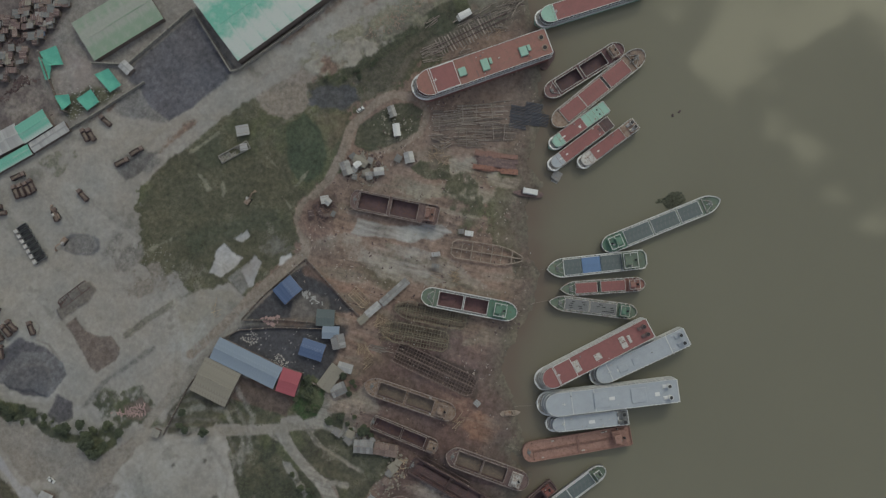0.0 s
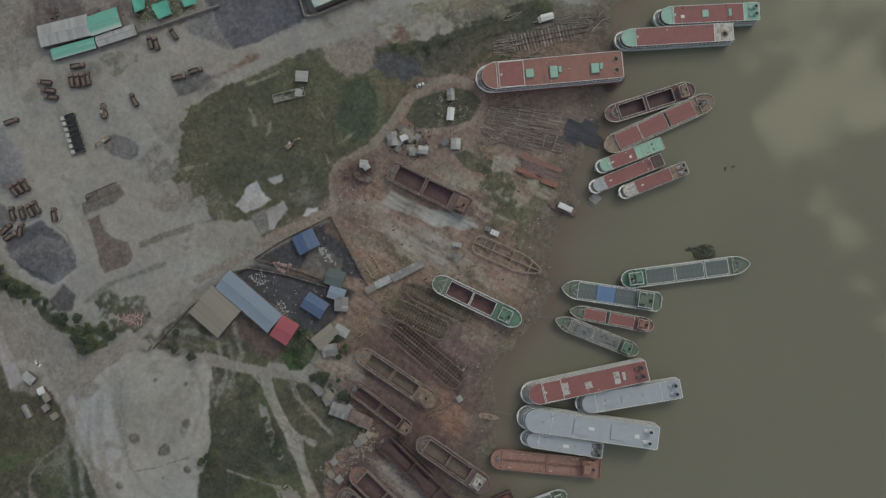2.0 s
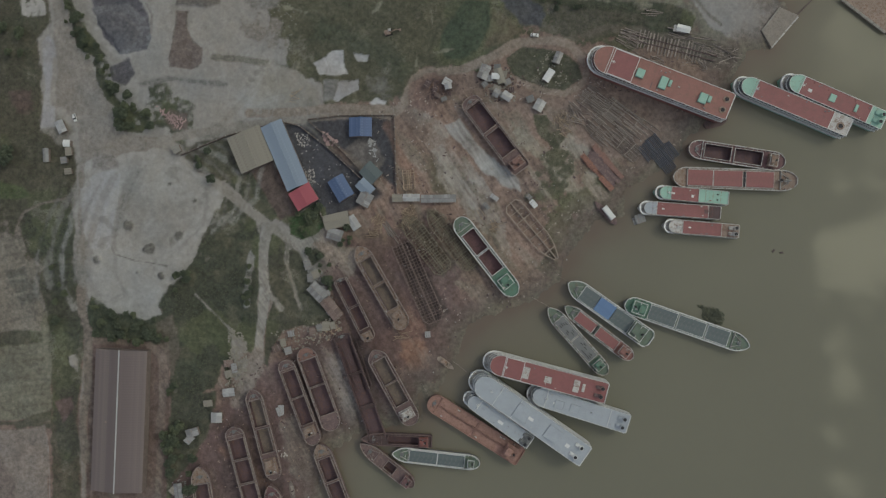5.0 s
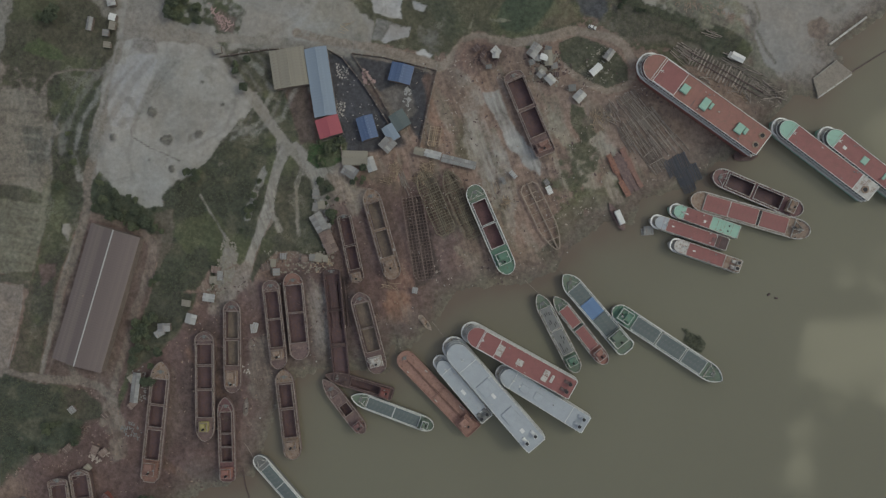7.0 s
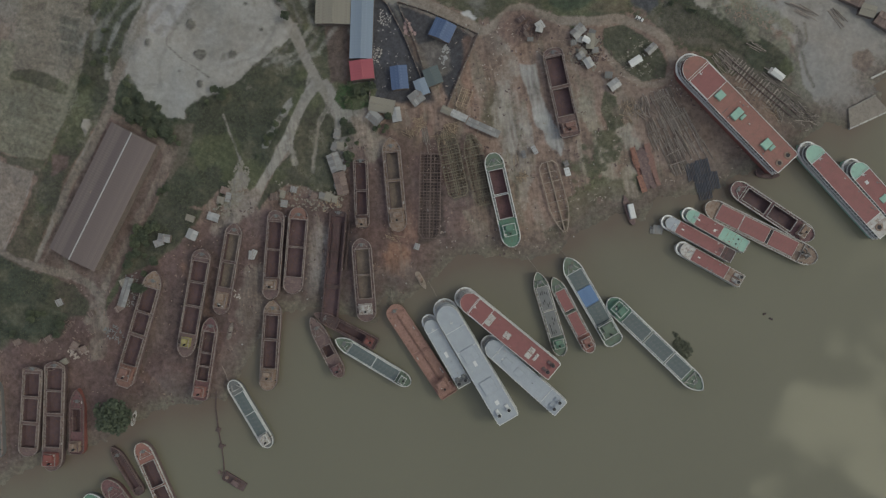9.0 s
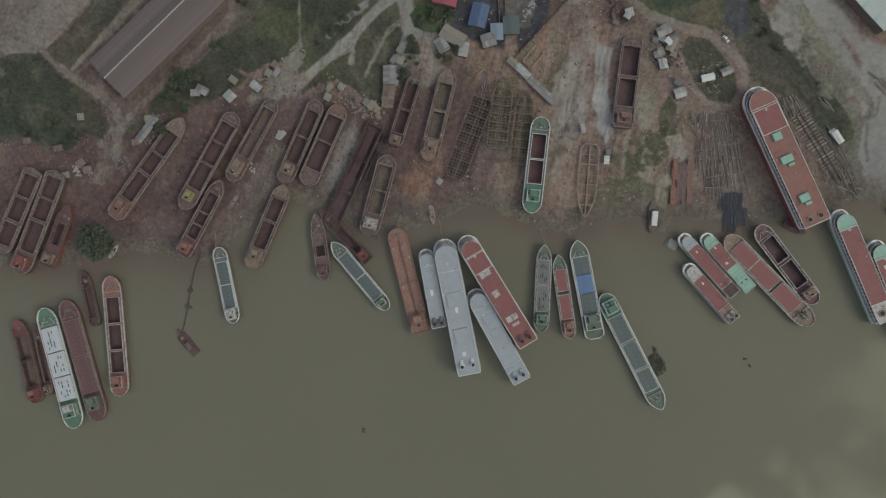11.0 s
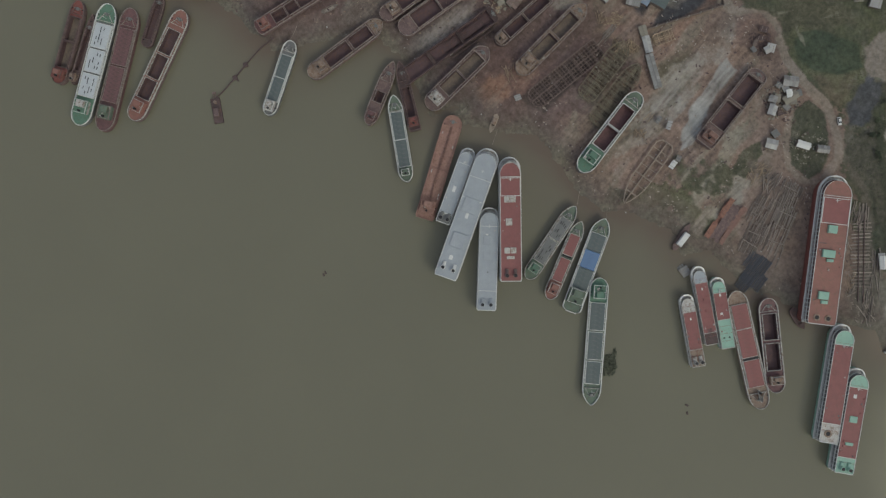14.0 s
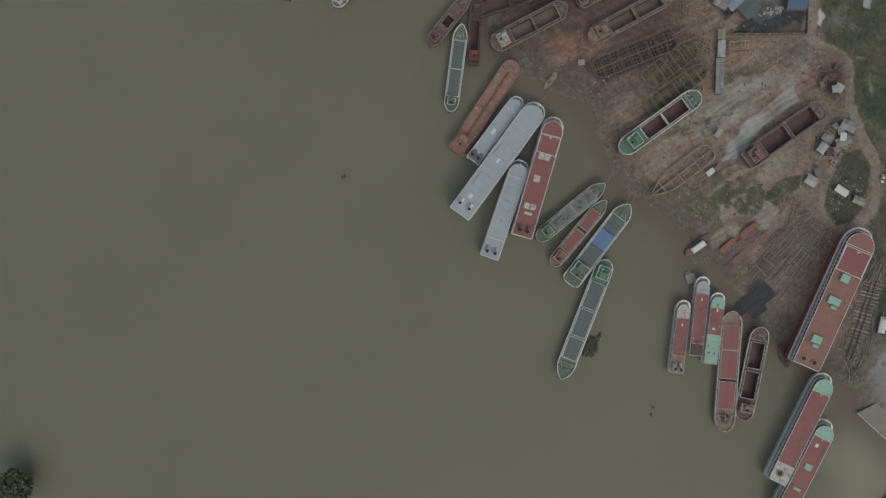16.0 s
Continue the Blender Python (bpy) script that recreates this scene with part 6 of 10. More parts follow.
# trodden soil, ruts and spills between the slipways
zone([(-3.5, 18.7), (-12.9, 30.7), (-32.9, 61.1), (-35.5, 74.3), (-21.6, 67.4), (-8.0, 48.2), (7.2, 28.5)], (0.235, 0.222, 0.195), soft=0.7, rough=2, strength=0.7, patch=0.4)
zone([(9.2, 35.8), (-14.4, 59.3), (-17.6, 64.8), (-12.6, 65.7), (7.6, 47.1), (21.9, 35.5), (23.2, 28.9)], (0.26, 0.255, 0.24), soft=0.5, rough=1.2)
track([(13.5, -6.3), (5.3, 10.1), (-1.0, 27.5), (-16.8, 50.5)], 1.6, (0.12, 0.096, 0.082), soft=0.6, rough=1.2, strength=0.7)
track([(41.7, 20.8), (30.5, 37.9), (18.2, 56.8), (2.3, 73.5)], 2.4, (0.215, 0.195, 0.155), soft=0.8, rough=2, strength=0.7)
zone([(-38.5, 75.1), (-37.3, 90.3), (-23.1, 95.8), (-15.9, 87.7), (-22.9, 74.0)], (0.15, 0.105, 0.088), soft=1, rough=2, strength=0.8)
zone([(35.2, 31.9), (29.1, 44.5), (41.2, 53.8), (52.2, 47.7), (52.0, 35.3), (43.3, 26.6)], (0.09, 0.088, 0.06), soft=0.7, rough=2.5, grass=0.7, patch=0.8)
zone([(32.4, -13.0), (41.6, -2.8), (55.2, 6.2), (58.1, -0.9), (48.1, -14.0), (39.1, -17.9)], (0.095, 0.09, 0.062), soft=0.7, rough=2.5, grass=0.6, patch=0.8)
track([(40.6, 63.3), (56.4, 74.6), (78.7, 74.9), (91.9, 65.2)], 4, (0.125, 0.1, 0.086), soft=1.2, rough=2.5, strength=0.6)
# path and green of the southern yard
zone([(-256.4, -170.6), (-230.0, -156.0), (-212.8, -154.4), (-193.3, -150.1), (-183.1, -158.1), (-194.1, -165.9), (-205.4, -168.7), (-207.8, -185.2), (-215.9, -191.9), (-242.7, -205.4)], (0.062, 0.064, 0.045), soft=0.7, rough=1.8, grass=1.0)
track([(-261.6, -157.4), (-242.2, -152.2), (-226.5, -151.2), (-211.5, -148.7), (-198.3, -146.3), (-185.7, -147.1), (-176.7, -152.1), (-169.3, -166.3)], 4.2, (0.165, 0.142, 0.122), soft=0.6, rough=1.2)
track([(-210.1, -134.4), (-204.1, -142.3), (-196.6, -146.2)], 2.5, (0.16, 0.135, 0.115), soft=0.6, rough=1)
zone([(-181.6, -157.5), (-173.6, -150.9), (-162.0, -180.6), (-168.4, -186.6)], (0.17, 0.14, 0.12), soft=1.2, rough=3, strength=0.8)
zone([(-158.9, -134.8), (-147.7, -123.5), (-136.1, -153.0), (-139.7, -175.0), (-145.0, -170.3)], (0.145, 0.11, 0.095), soft=1.5, rough=3, strength=0.6)
zone([(-109.5, -101.6), (-102.8, -92.2), (-89.9, -120.9), (-92.7, -135.7), (-103.2, -126.3)], (0.17, 0.14, 0.115), soft=1.5, rough=3, strength=0.7)
# dark green behind the southern slipways, stony bank beside the pond, trodden ground between the huts
zone([(-266.0, -180.9), (-241.5, -153.0), (-226.8, -154.6), (-208.5, -152.1), (-206.9, -162.4), (-205.7, -179.5), (-207.4, -190.6), (-219.2, -195.0), (-233.6, -199.1), (-241.2, -201.7)], (0.046, 0.053, 0.04), soft=0.8, rough=1.6, grass=0.9)
zone([(-208.5, -152.1), (-196.1, -150.1), (-184.2, -154.8), (-180.8, -163.0), (-190.1, -167.6), (-201.0, -163.8)], (0.075, 0.069, 0.054), soft=0.8, rough=1.6, grass=0.7)
zone([(24.8, 145.7), (23.7, 152.9), (48.0, 149.2), (74.0, 139.4), (97.3, 131.2), (91.0, 126.3), (56.7, 133.9), (37.9, 137.9)], (0.26, 0.248, 0.215), soft=0.5, rough=3, patch=0.9, lift=0.6)
zone([(-99.5, 268.3), (-78.0, 249.2), (-80.1, 231.6), (-96.0, 222.0), (-117.7, 230.6), (-119.9, 245.4)], (0.19, 0.172, 0.156), soft=1.5, rough=3, patch=0.5)
# sand wharf
zone([(83.9, 165.0), (150.0, 189.4), (176.4, 179.8), (165.4, 149.9), (158.3, 137.5), (150.5, 133.0), (155.5, 112.2), (149.2, 105.6), (133.3, 111.9), (124.5, 118.3), (117.3, 128.6), (115.6, 141.0), (103.9, 146.4)], (0.235, 0.226, 0.208), soft=0.7, rough=2)
track([(112.1, 146.9), (117.0, 139.9), (117.5, 132.0), (122.3, 125.6), (131.1, 117.6)], 1.2, (0.15, 0.14, 0.122), soft=0.5, rough=1.6)
zone([(141.1, 142.5), (147.8, 148.2), (154.1, 144.1), (152.2, 136.9), (145.6, 136.0)], (0.165, 0.135, 0.115), soft=0.8, rough=2)
zone([(87.3, 123.3), (97.2, 130.9), (108.6, 128.0), (117.5, 121.6), (116.3, 114.6), (105.7, 117.1), (95.1, 119.7)], (0.062, 0.064, 0.047), soft=0.6, rough=2, grass=1.0)
zone([(66.3, 135.7), (79.3, 143.8), (99.2, 138.1), (105.3, 130.7), (95.6, 130.9), (85.4, 123.9), (74.4, 127.3)], (0.15, 0.145, 0.108), soft=0.8, rough=3, grass=0.5, patch=0.6)
# drift bands over the pale sand
for k in range(7):
    track([(x - 7.5 * k, y - 2.0 * k) for x, y in [(-188.6, 42.3), (-196.9, 26.5), (-203.5, 4.2), (-203.5, -14.8), (-197.0, -27.6)]][:5 - k % 2], 2.2 + k % 3, (SAND_DARK, (0.3, 0.295, 0.275), (0.2, 0.192, 0.175))[k % 3], soft=1.2, rough=2.0, strength=0.55)
for k in range(6):
    track([(x + 6 * k, y + 3.0 * k) for x, y in [(-172.4, 45.4), (-159.4, 39.0), (-149.8, 29.4), (-153.0, 10.5), (-166.0, -2.1)]], 1.6 + k % 2, (SAND_DARK, (0.295, 0.29, 0.27))[k % 2], soft=1, rough=2.0, strength=0.45)
# wheel tracks over the sand and the yard
trk = random.Random(12)
for _ in range(46):
    x, y, a = trk.uniform(-280, -70), trk.uniform(-40, 240), trk.uniform(0, 6.3)
    pts = [(x, y)]
    for _ in range(7):
        a += trk.uniform(-0.45, 0.45)
        x, y = x + 9 * math.cos(a), y + 9 * math.sin(a)
        pts.append((x, y))
    q = window(pts, 6)
    # two wheel ruts side by side
    d = np.abs(line_distance(X[q], Y[q], pts) - 1.0)
    w = np.clip((trk.uniform(0.5, 1.1) - d) / 0.5, 0, 1) * np.clip((cover[q].sum(-1) - 0.45) / 0.15, 0, 1) * (0.6 + 0.4 * wob[1][q])
    w = 0.5 * np.clip(w, 0, 1)[..., None]
    cover[q] = cover[q] * (1 - w) + np.array(trk.choice((SAND_DARK, PALE, PALE, (0.2, 0.185, 0.155)))) * w
# lanes worn down the slipways, towards the water
lane = random.Random(15)
for _ in range(60):
    i, j = lane.randrange(X.shape[0]), lane.randrange(X.shape[1])
    x, y = X[i, j], Y[i, j]
    if not (6 < shore[i, j] < 110) or veg[i, j] > 0.4 or not (-150 < x < 110 and -260 < y < 110):
        continue
    a = math.radians(-50 + 35 * (-y / 200)) + lane.uniform(-0.2, 0.2)
    pts = [(x + q * math.cos(a), y + q * math.sin(a)) for q in (-16, -5, 6, 18)]
    track(pts, 2 * lane.uniform(1.0, 3), lane.choice((SAND, PALE, (0.1, 0.075, 0.062), (0.2, 0.12, 0.085), ROAD)), soft=1.2, rough=3, strength=0.45)
# streaks of dried mud and sand down the slipways
lean = np.clip((-Y - 30) / 60, 0, 1)
worked = np.clip((shore - 4) / 10, 0, 1) * np.clip((125 - shore) / 25, 0, 1) * np.clip((0.45 - veg) / 0.3, 0, 1) * np.clip((cover.sum(-1) - 0.26) / 0.08, 0, 1) * np.clip((125 - X) / 10, 0, 1) * np.clip((X + 225) / 10, 0, 1) * np.clip((88 - 0.25 * X - Y) / 12, 0.15, 1)
streak = 0.0
for ang, w in ((-53, 1 - lean), (-71, lean)):
    ca_, sa_ = math.cos(radians(ang)), math.sin(radians(ang))
    along, across = X * ca_ + Y * sa_, -X * sa_ + Y * ca_
    streak = streak + w * (0.65 * fbm(along / 7, across, 9, 201, 4) + 0.5 * fbm(along / 5, across, 3.2, 211, 3))
dry_mud = np.clip((streak - 0.14) * 5, 0, 1) * worked
cover = cover * (1 - 0.5 * dry_mud[..., None]) + np.array((0.215, 0.19, 0.16)) * 0.5 * dry_mud[..., None]
wet_mud = np.clip((-streak - 0.16) * 5, 0, 1) * worked
cover = cover * (1 - 0.5 * wet_mud[..., None]) + np.array((0.092, 0.077, 0.067)) * 0.5 * wet_mud[..., None]
mossy = np.clip((fbm(X, Y, 20, 231) + 0.5 * streak - 0.12) * 5, 0, 1) * worked * np.clip((Y + 40) / 40, 0, 1)
cover = cover * (1 - 0.35 * mossy[..., None]) + np.array((0.105, 0.102, 0.07)) * 0.35 * mossy[..., None]
# drier and damper spots in the meadows
dry = np.clip((0.5 * wob[0] + wob[1] - 0.12) * 3, 0, 1) * veg
cover = cover * (1 - 0.5 * dry[..., None]) + np.array((0.118, 0.11, 0.076)) * 0.5 * dry[..., None]
damp = np.clip((0.6 * fbm(X, Y, 45, 51) + 0.5 * fbm(X, Y, 12, 57) - 0.1) * 4, 0, 1) * veg
cover = cover * (1 - 0.55 * damp[..., None]) + np.array((0.058, 0.07, 0.048)) * 0.55 * damp[..., None]
lush = np.clip((fbm(X, Y, 24, 401, 5, 0.6) - 0.16) * 6, 0, 1) * veg
cover = cover * (1 - 0.6 * lush[..., None]) + np.array((0.1, 0.112, 0.06)) * 0.6 * lush[..., None]
bare = np.clip((fbm(X, Y, 17, 431, 6, 0.65) - 0.32) * 8, 0, 1) * veg
cover = cover * (1 - 0.6 * bare[..., None]) + np.array((0.165, 0.155, 0.125)) * 0.6 * bare[..., None]
# wet mud at the bank
lay(13 - shore, MUD, soft=8, rough=8, strength=0.8)
lay(5.0 - shore, (0.128, 0.117, 0.09), soft=5, rough=5, strength=0.9)
# dirty and clean patches on the sand
sandy = np.clip((cover.sum(-1) - 0.52) / 0.1, 0, 1) * np.clip(1 - 2 * veg, 0, 1)
blot = np.clip((fbm(X, Y, 34, 301, 6, 0.62) - 0.1) * 7, 0, 1) * sandy
cover = cover * (1 - 0.3 * blot[..., None]) + np.array((0.182, 0.172, 0.152)) * 0.3 * blot[..., None]
blot = np.clip((fbm(X, Y, 20, 331, 6, 0.6) - 0.2) * 8, 0, 1) * sandy
cover = cover * (1 - 0.3 * blot[..., None]) + np.array((0.315, 0.31, 0.285)) * 0.3 * blot[..., None]
blot = np.clip((fbm(X, Y, 13, 361, 5, 0.6) - 0.34) * 9, 0, 1) * sandy
cover = cover * (1 - 0.38 * blot[..., None]) + np.array((0.12, 0.115, 0.098)) * 0.38 * blot[..., None]
# mottling at several scales
calm = np.clip((cover.sum(-1) - 0.42) / 0.2, 0, 1)
mott = 1 + (0.16 * wob[0] + 0.20 * wob[1] + 0.2 * wob[2] + 0.2 * fbm(X, Y, 1.9, 71, 2)) * (1 - 0.6 * calm)
tint = fbm(X, Y, 18, 91)
cover = cover * mott[..., None] * (1 + 0.07 * tint[..., None] * np.array([1.0, 0.1, -0.8]))
height = height + 0.35 * veg * (0.5 + wob[2]) + 0.15 * fbm(X, Y, 2.5, 33, 2)
height = np.where(shore < 18, np.minimum(height, -0.15 + 0.09 * shore + 0.22 * wob[2] + 0.2 * wob[1]), height)
height = np.where(shore < -4, np.maximum(0.12 * shore, -3.0), height)

nx, ny = X.shape
idx = np.arange(nx * ny).reshape(nx, ny)
quads = np.stack([idx[:-1, :-1], idx[1:, :-1], idx[1:, 1:], idx[:-1, 1:]], -1).reshape(-1, 4)
gm = bpy.data.meshes.new("ground")
gm.vertices.add(nx * ny)
gm.vertices.foreach_set("co", np.stack([X.ravel(), Y.ravel(), height.ravel()], -1).astype(np.float32).ravel())
gm.loops.add(quads.size)
gm.loops.foreach_set("vertex_index", quads.astype(np.int32).ravel())
gm.polygons.add(len(quads))
gm.polygons.foreach_set("loop_start", np.arange(0, quads.size, 4, dtype=np.int32))
gm.update(calc_edges=True)
ca = gm.color_attributes.new("cover", "FLOAT_COLOR", "POINT")
# the constant added last lifts dark covers, haze put into the colour
cover = cover * (1 + (0.13 * worked * np.clip((Y + 90) / 60, -0.5, 1))[..., None]) + 0.005
rgba = np.concatenate([np.clip(cover, 0.01, 0.7), veg[..., None]], -1).astype(np.float32)
ca.data.foreach_set("color", rgba.ravel())
gr = gm.attributes.new("grain", "FLOAT", "POINT")
gr.data.foreach_set("value", (0.34 * (1 - 0.6 * sandy)).astype(np.float32).ravel())
wk = gm.attributes.new("worked", "FLOAT", "POINT")
wk.data.foreach_set("value", worked.astype(np.float32).ravel())
gm.polygons.foreach_set("use_smooth", [True] * len(gm.polygons))
g_mat = bpy.data.materials.new("yard_ground")
g_mat.use_nodes = True
gn, gl = g_mat.node_tree.nodes, g_mat.node_tree.links
gb = gn["Principled BSDF"]
gb.inputs["Roughness"].default_value, gb.inputs["Specular IOR Level"].default_value = 0.95, 0.15
g_at = gn.new("ShaderNodeAttribute")
g_at.attribute_name = "cover"
g_tc = gn.new("ShaderNodeTexCoord")
g_n = gn.new("ShaderNodeTexNoise")
g_n.inputs["Scale"].default_value, g_n.inputs["Detail"].default_value, g_n.inputs["Roughness"].default_value = 0.5, 8, 0.72
g_r = gn.new("ShaderNodeMapRange")
g_r.inputs["From Min"].default_value, g_r.inputs["From Max"].default_value = 0.3, 0.7
g_r.inputs["To Min"].default_value, g_r.inputs["To Max"].default_value = -1.0, 1.0
g_ga = gn.new("ShaderNodeAttribute")
g_ga.attribute_name = "grain"
g_gm = gn.new("ShaderNodeMath")
g_gm.operation = "MULTIPLY_ADD"
g_gm.inputs[2].default_value = 1.0
gl.new(g_r.outputs[0], g_gm.inputs[0])
gl.new(g_ga.outputs["Fac"], g_gm.inputs[1])
g_h = gn.new("ShaderNodeHueSaturation")
g_b = gn.new("ShaderNodeBump")
g_b.inputs["Strength"].default_value, g_b.inputs["Distance"].default_value = 0.5, 0.4
gl.new(g_tc.outputs["Object"], g_n.inputs["Vector"])
gl.new(g_n.outputs["Fac"], g_r.inputs["Value"])
# drawn-out grain along the slipways, only where nothing grows
g_turn, g_map = gn.new("ShaderNodeMapping"), gn.new("ShaderNodeMapping")
g_turn.inputs["Rotation"].default_value = (0, 0, radians(58))
g_map.inputs["Scale"].default_value = (0.07, 0.6, 1)
gl.new(g_turn.outputs[0], g_map.inputs["Vector"])
g_wk = gn.new("ShaderNodeAttribute")
g_wk.attribute_name = "worked"
g_s = gn.new("ShaderNodeTexNoise")
g_s.inputs["Scale"].default_value, g_s.inputs["Detail"].default_value, g_s.inputs["Roughness"].default_value = 1.0, 6, 0.65
g_sr = gn.new("ShaderNodeMapRange")
g_sr.inputs["From Min"].default_value, g_sr.inputs["From Max"].default_value = 0.3, 0.7
g_sr.inputs["To Min"].default_value, g_sr.inputs["To Max"].default_value = -0.2, 0.2
g_mul = gn.new("ShaderNodeMath")
g_mul.operation = "MULTIPLY_ADD"
gl.new(g_tc.outputs["Object"], g_turn.inputs["Vector"])
gl.new(g_map.outputs[0], g_s.inputs["Vector"])
gl.new(g_s.outputs["Fac"], g_sr.inputs["Value"])
gl.new(g_sr.outputs[0], g_mul.inputs[0])
gl.new(g_wk.outputs["Fac"], g_mul.inputs[1])
gl.new(g_gm.outputs[0], g_mul.inputs[2])
gl.new(g_mul.outputs[0], g_h.inputs["Value"])
gl.new(g_at.outputs["Color"], g_h.inputs["Color"])
gl.new(g_h.outputs[0], gb.inputs["Base Color"])
gl.new(g_n.outputs["Fac"], g_b.inputs["Height"])
gl.new(g_b.outputs[0], gb.inputs["Normal"])
gm.materials.append(g_mat)
ground = tagged(new("ground", gm), "shipyard ground of sand, brown earth, mud and grass", "ground", kind="structure")


def ground_z(x, y):
    i = int(np.clip(np.searchsorted(GX, x), 0, nx - 1))
    j = int(np.clip(np.searchsorted(GY, y), 0, ny - 1))
    return float(height[i, j])


def ground_veg(x, y):
    i = int(np.clip(np.searchsorted(GX, x), 0, nx - 1))
    j = int(np.clip(np.searchsorted(GY, y), 0, ny - 1))
    return float(veg[i, j]), float(shore[i, j])


# ---- water ----
wm = bpy.data.materials.new("muddy_river_water")
wm.use_nodes = True
nn, ll = wm.node_tree.nodes, wm.node_tree.links
wb = nn["Principled BSDF"]
wb.inputs["Roughness"].default_value, wb.inputs["IOR"].default_value = 0.04, 1.33
w_tc = nn.new("ShaderNodeTexCoord")
w_a, w_b = nn.new("ShaderNodeTexNoise"), nn.new("ShaderNodeTexNoise")
w_a.inputs["Scale"].default_value, w_a.inputs["Detail"].default_value = 0.012, 4
w_b.inputs["Scale"].default_value, w_b.inputs["Detail"].default_value = 0.8, 3
w_c = nn.new("ShaderNodeMix")
w_c.data_type = "RGBA"
w_c.inputs[6].default_value, w_c.inputs[7].default_value = (0.143, 0.139, 0.102, 1), (0.162, 0.157, 0.114, 1)
w_p = nn.new("ShaderNodeBump")
w_p.inputs["Strength"].default_value, w_p.inputs["Distance"].default_value = 0.05, 0.04
ll.new(w_tc.outputs["Object"], w_a.inputs["Vector"])
ll.new(w_tc.outputs["Object"], w_b.inputs["Vector"])
ll.new(w_a.outputs["Fac"], w_c.inputs[0])
ll.new(w_b.outputs["Fac"], w_p.inputs["Height"])
ll.new(w_p.outputs[0], wb.inputs["Normal"])
wx = np.concatenate([[-3500.0, -900.0, -400.0], np.arange(-240, 260, 3.0), [400.0, 900.0, 3500.0]])
wy = np.concatenate([[-3500.0, -900.0, -500.0], np.arange(-340, 220, 3.0), [400.0, 900.0, 3500.0]])
WX, WY = np.meshgrid(wx, wy, indexing="ij")
offing = inside_distance(WX, WY, river) + 5 * fbm(WX, WY, 30, 511, 4)
silt = np.clip(np.exp(-np.clip(offing, 0, None) / 13) * (1 + 0.5 * fbm(WX, WY, 22, 521, 4)), 0, 1)
wi = np.arange(WX.size).reshape(WX.shape)
wq = np.stack([wi[:-1, :-1], wi[1:, :-1], wi[1:, 1:], wi[:-1, 1:]], -1).reshape(-1, 4)
wme = bpy.data.meshes.new("water")
wme.from_pydata(np.stack([WX.ravel(), WY.ravel(), np.zeros(WX.size)], -1).tolist(), [], wq.tolist())
ws = wme.attributes.new("silt", "FLOAT", "POINT")
ws.data.foreach_set("value", silt.astype(np.float32).ravel())
w_sa, w_sm = nn.new("ShaderNodeAttribute"), nn.new("ShaderNodeMix")
w_sa.attribute_name = "silt"
w_sm.data_type = "RGBA"
w_sm.inputs[7].default_value = (0.132, 0.104, 0.08, 1)
ll.new(w_sa.outputs["Fac"], w_sm.inputs[0])
ll.new(w_c.outputs[2], w_sm.inputs[6])
ll.new(w_sm.outputs[2], wb.inputs["Base Color"])
wme.materials.append(wm)
tagged(new("water", wme), "calm muddy olive river water", "water", kind="structure")

# ---- ships afloat ----
launch((-4.1, -70.7), (56.7, -112.7), 13.2, "large pale grey passenger launch with two black funnels, moored", roof="grey_blue", nose="grey_blue", hull="grey_blue", side="grey_blue", box_mat="grey_blue",
       boxes_at=((0.58, 0.0, 8, 8, 0.7), (0.3, 0.0, 8, 7.5, 0.7)), funnels=((0.07, 0.24), (0.07, -0.24)), funnel_mat="white", fore=0.2, tail="grey_blue", tail_from=0.63, marks=((0.16, 0.05, 2.4, 2.0, "white"), (0.5, 0, 3, 1.6, "white")))
launch((-7.4, -81.4), (27.9, -106.4), 8.6, "small pale grey passenger launch moored beside a larger one", tiers=2, roof="grey_blue", nose="grey_blue", hull="grey_blue", side="grey_blue", tail="grey_dark", tail_from=0.13,
       funnels=((0.06, 0.25), (0.06, -0.25)), funnel_mat="grey_dark", marks=((0.48, 0.05, 3.2, 1.6, "white"),), fore=0.16)
launch((26.4, -79.5), (79.8, -95.9), 11.0, "pale grey passenger launch with black funnels astern, moored", tiers=2, roof="grey_blue", nose="grey_blue", hull="grey_blue", side="grey_blue", tail="grey_blue", tail_from=0.2,
       funnels=((0.06, 0.22), (0.06, -0.22)), funnel_mat="grey_blue", boxes_at=((0.72, 0.08, 5, 4, 0.5), (0.56, 0.05, 5, 4, 0.5)), box_mat="grey_blue", fore=0.14, marks=((0.77, 0.1, 1.4, 1.2, "white"),))
launch((2.7, -62.2), (67.9, -79.0), 12.2, "red-roofed passenger launch with pale roof hatches, moored", roof="red_roof", nose="red_roof", hull="offwhite", side="offwhite", fore=0.12, tail="red_roof", tail_from=0.0,
       panel=(0.72, 0.87, "red_roof"), box_mat="offwhite", boxes_at=((0.69, 0.17, 3.2, 3, 0.5), (0.69, -0.12, 3.2, 3, 0.5), (0.5, 0.08, 3.8, 3.4, 0.5), (0.26, 0.18, 3.2, 3, 0.5), (0.26, -0.12, 3.2, 3, 0.5), (0.2, 0.02, 1.6, 4.2, 0.5)),
       funnels=((0.05, 0.2), (0.05, -0.2)), funnel_mat="rust")
launch((136.2, 86.2), (194.2, 60.6), 10.8, "red-roofed passenger launch with a mint green bow, moored", roof="red_roof", nose="mint", tiers=2, hull="mint", side="grey_dark", tail="offwhite", tail_from=0.17, wells=((0.08, 0.1, 2.0),))
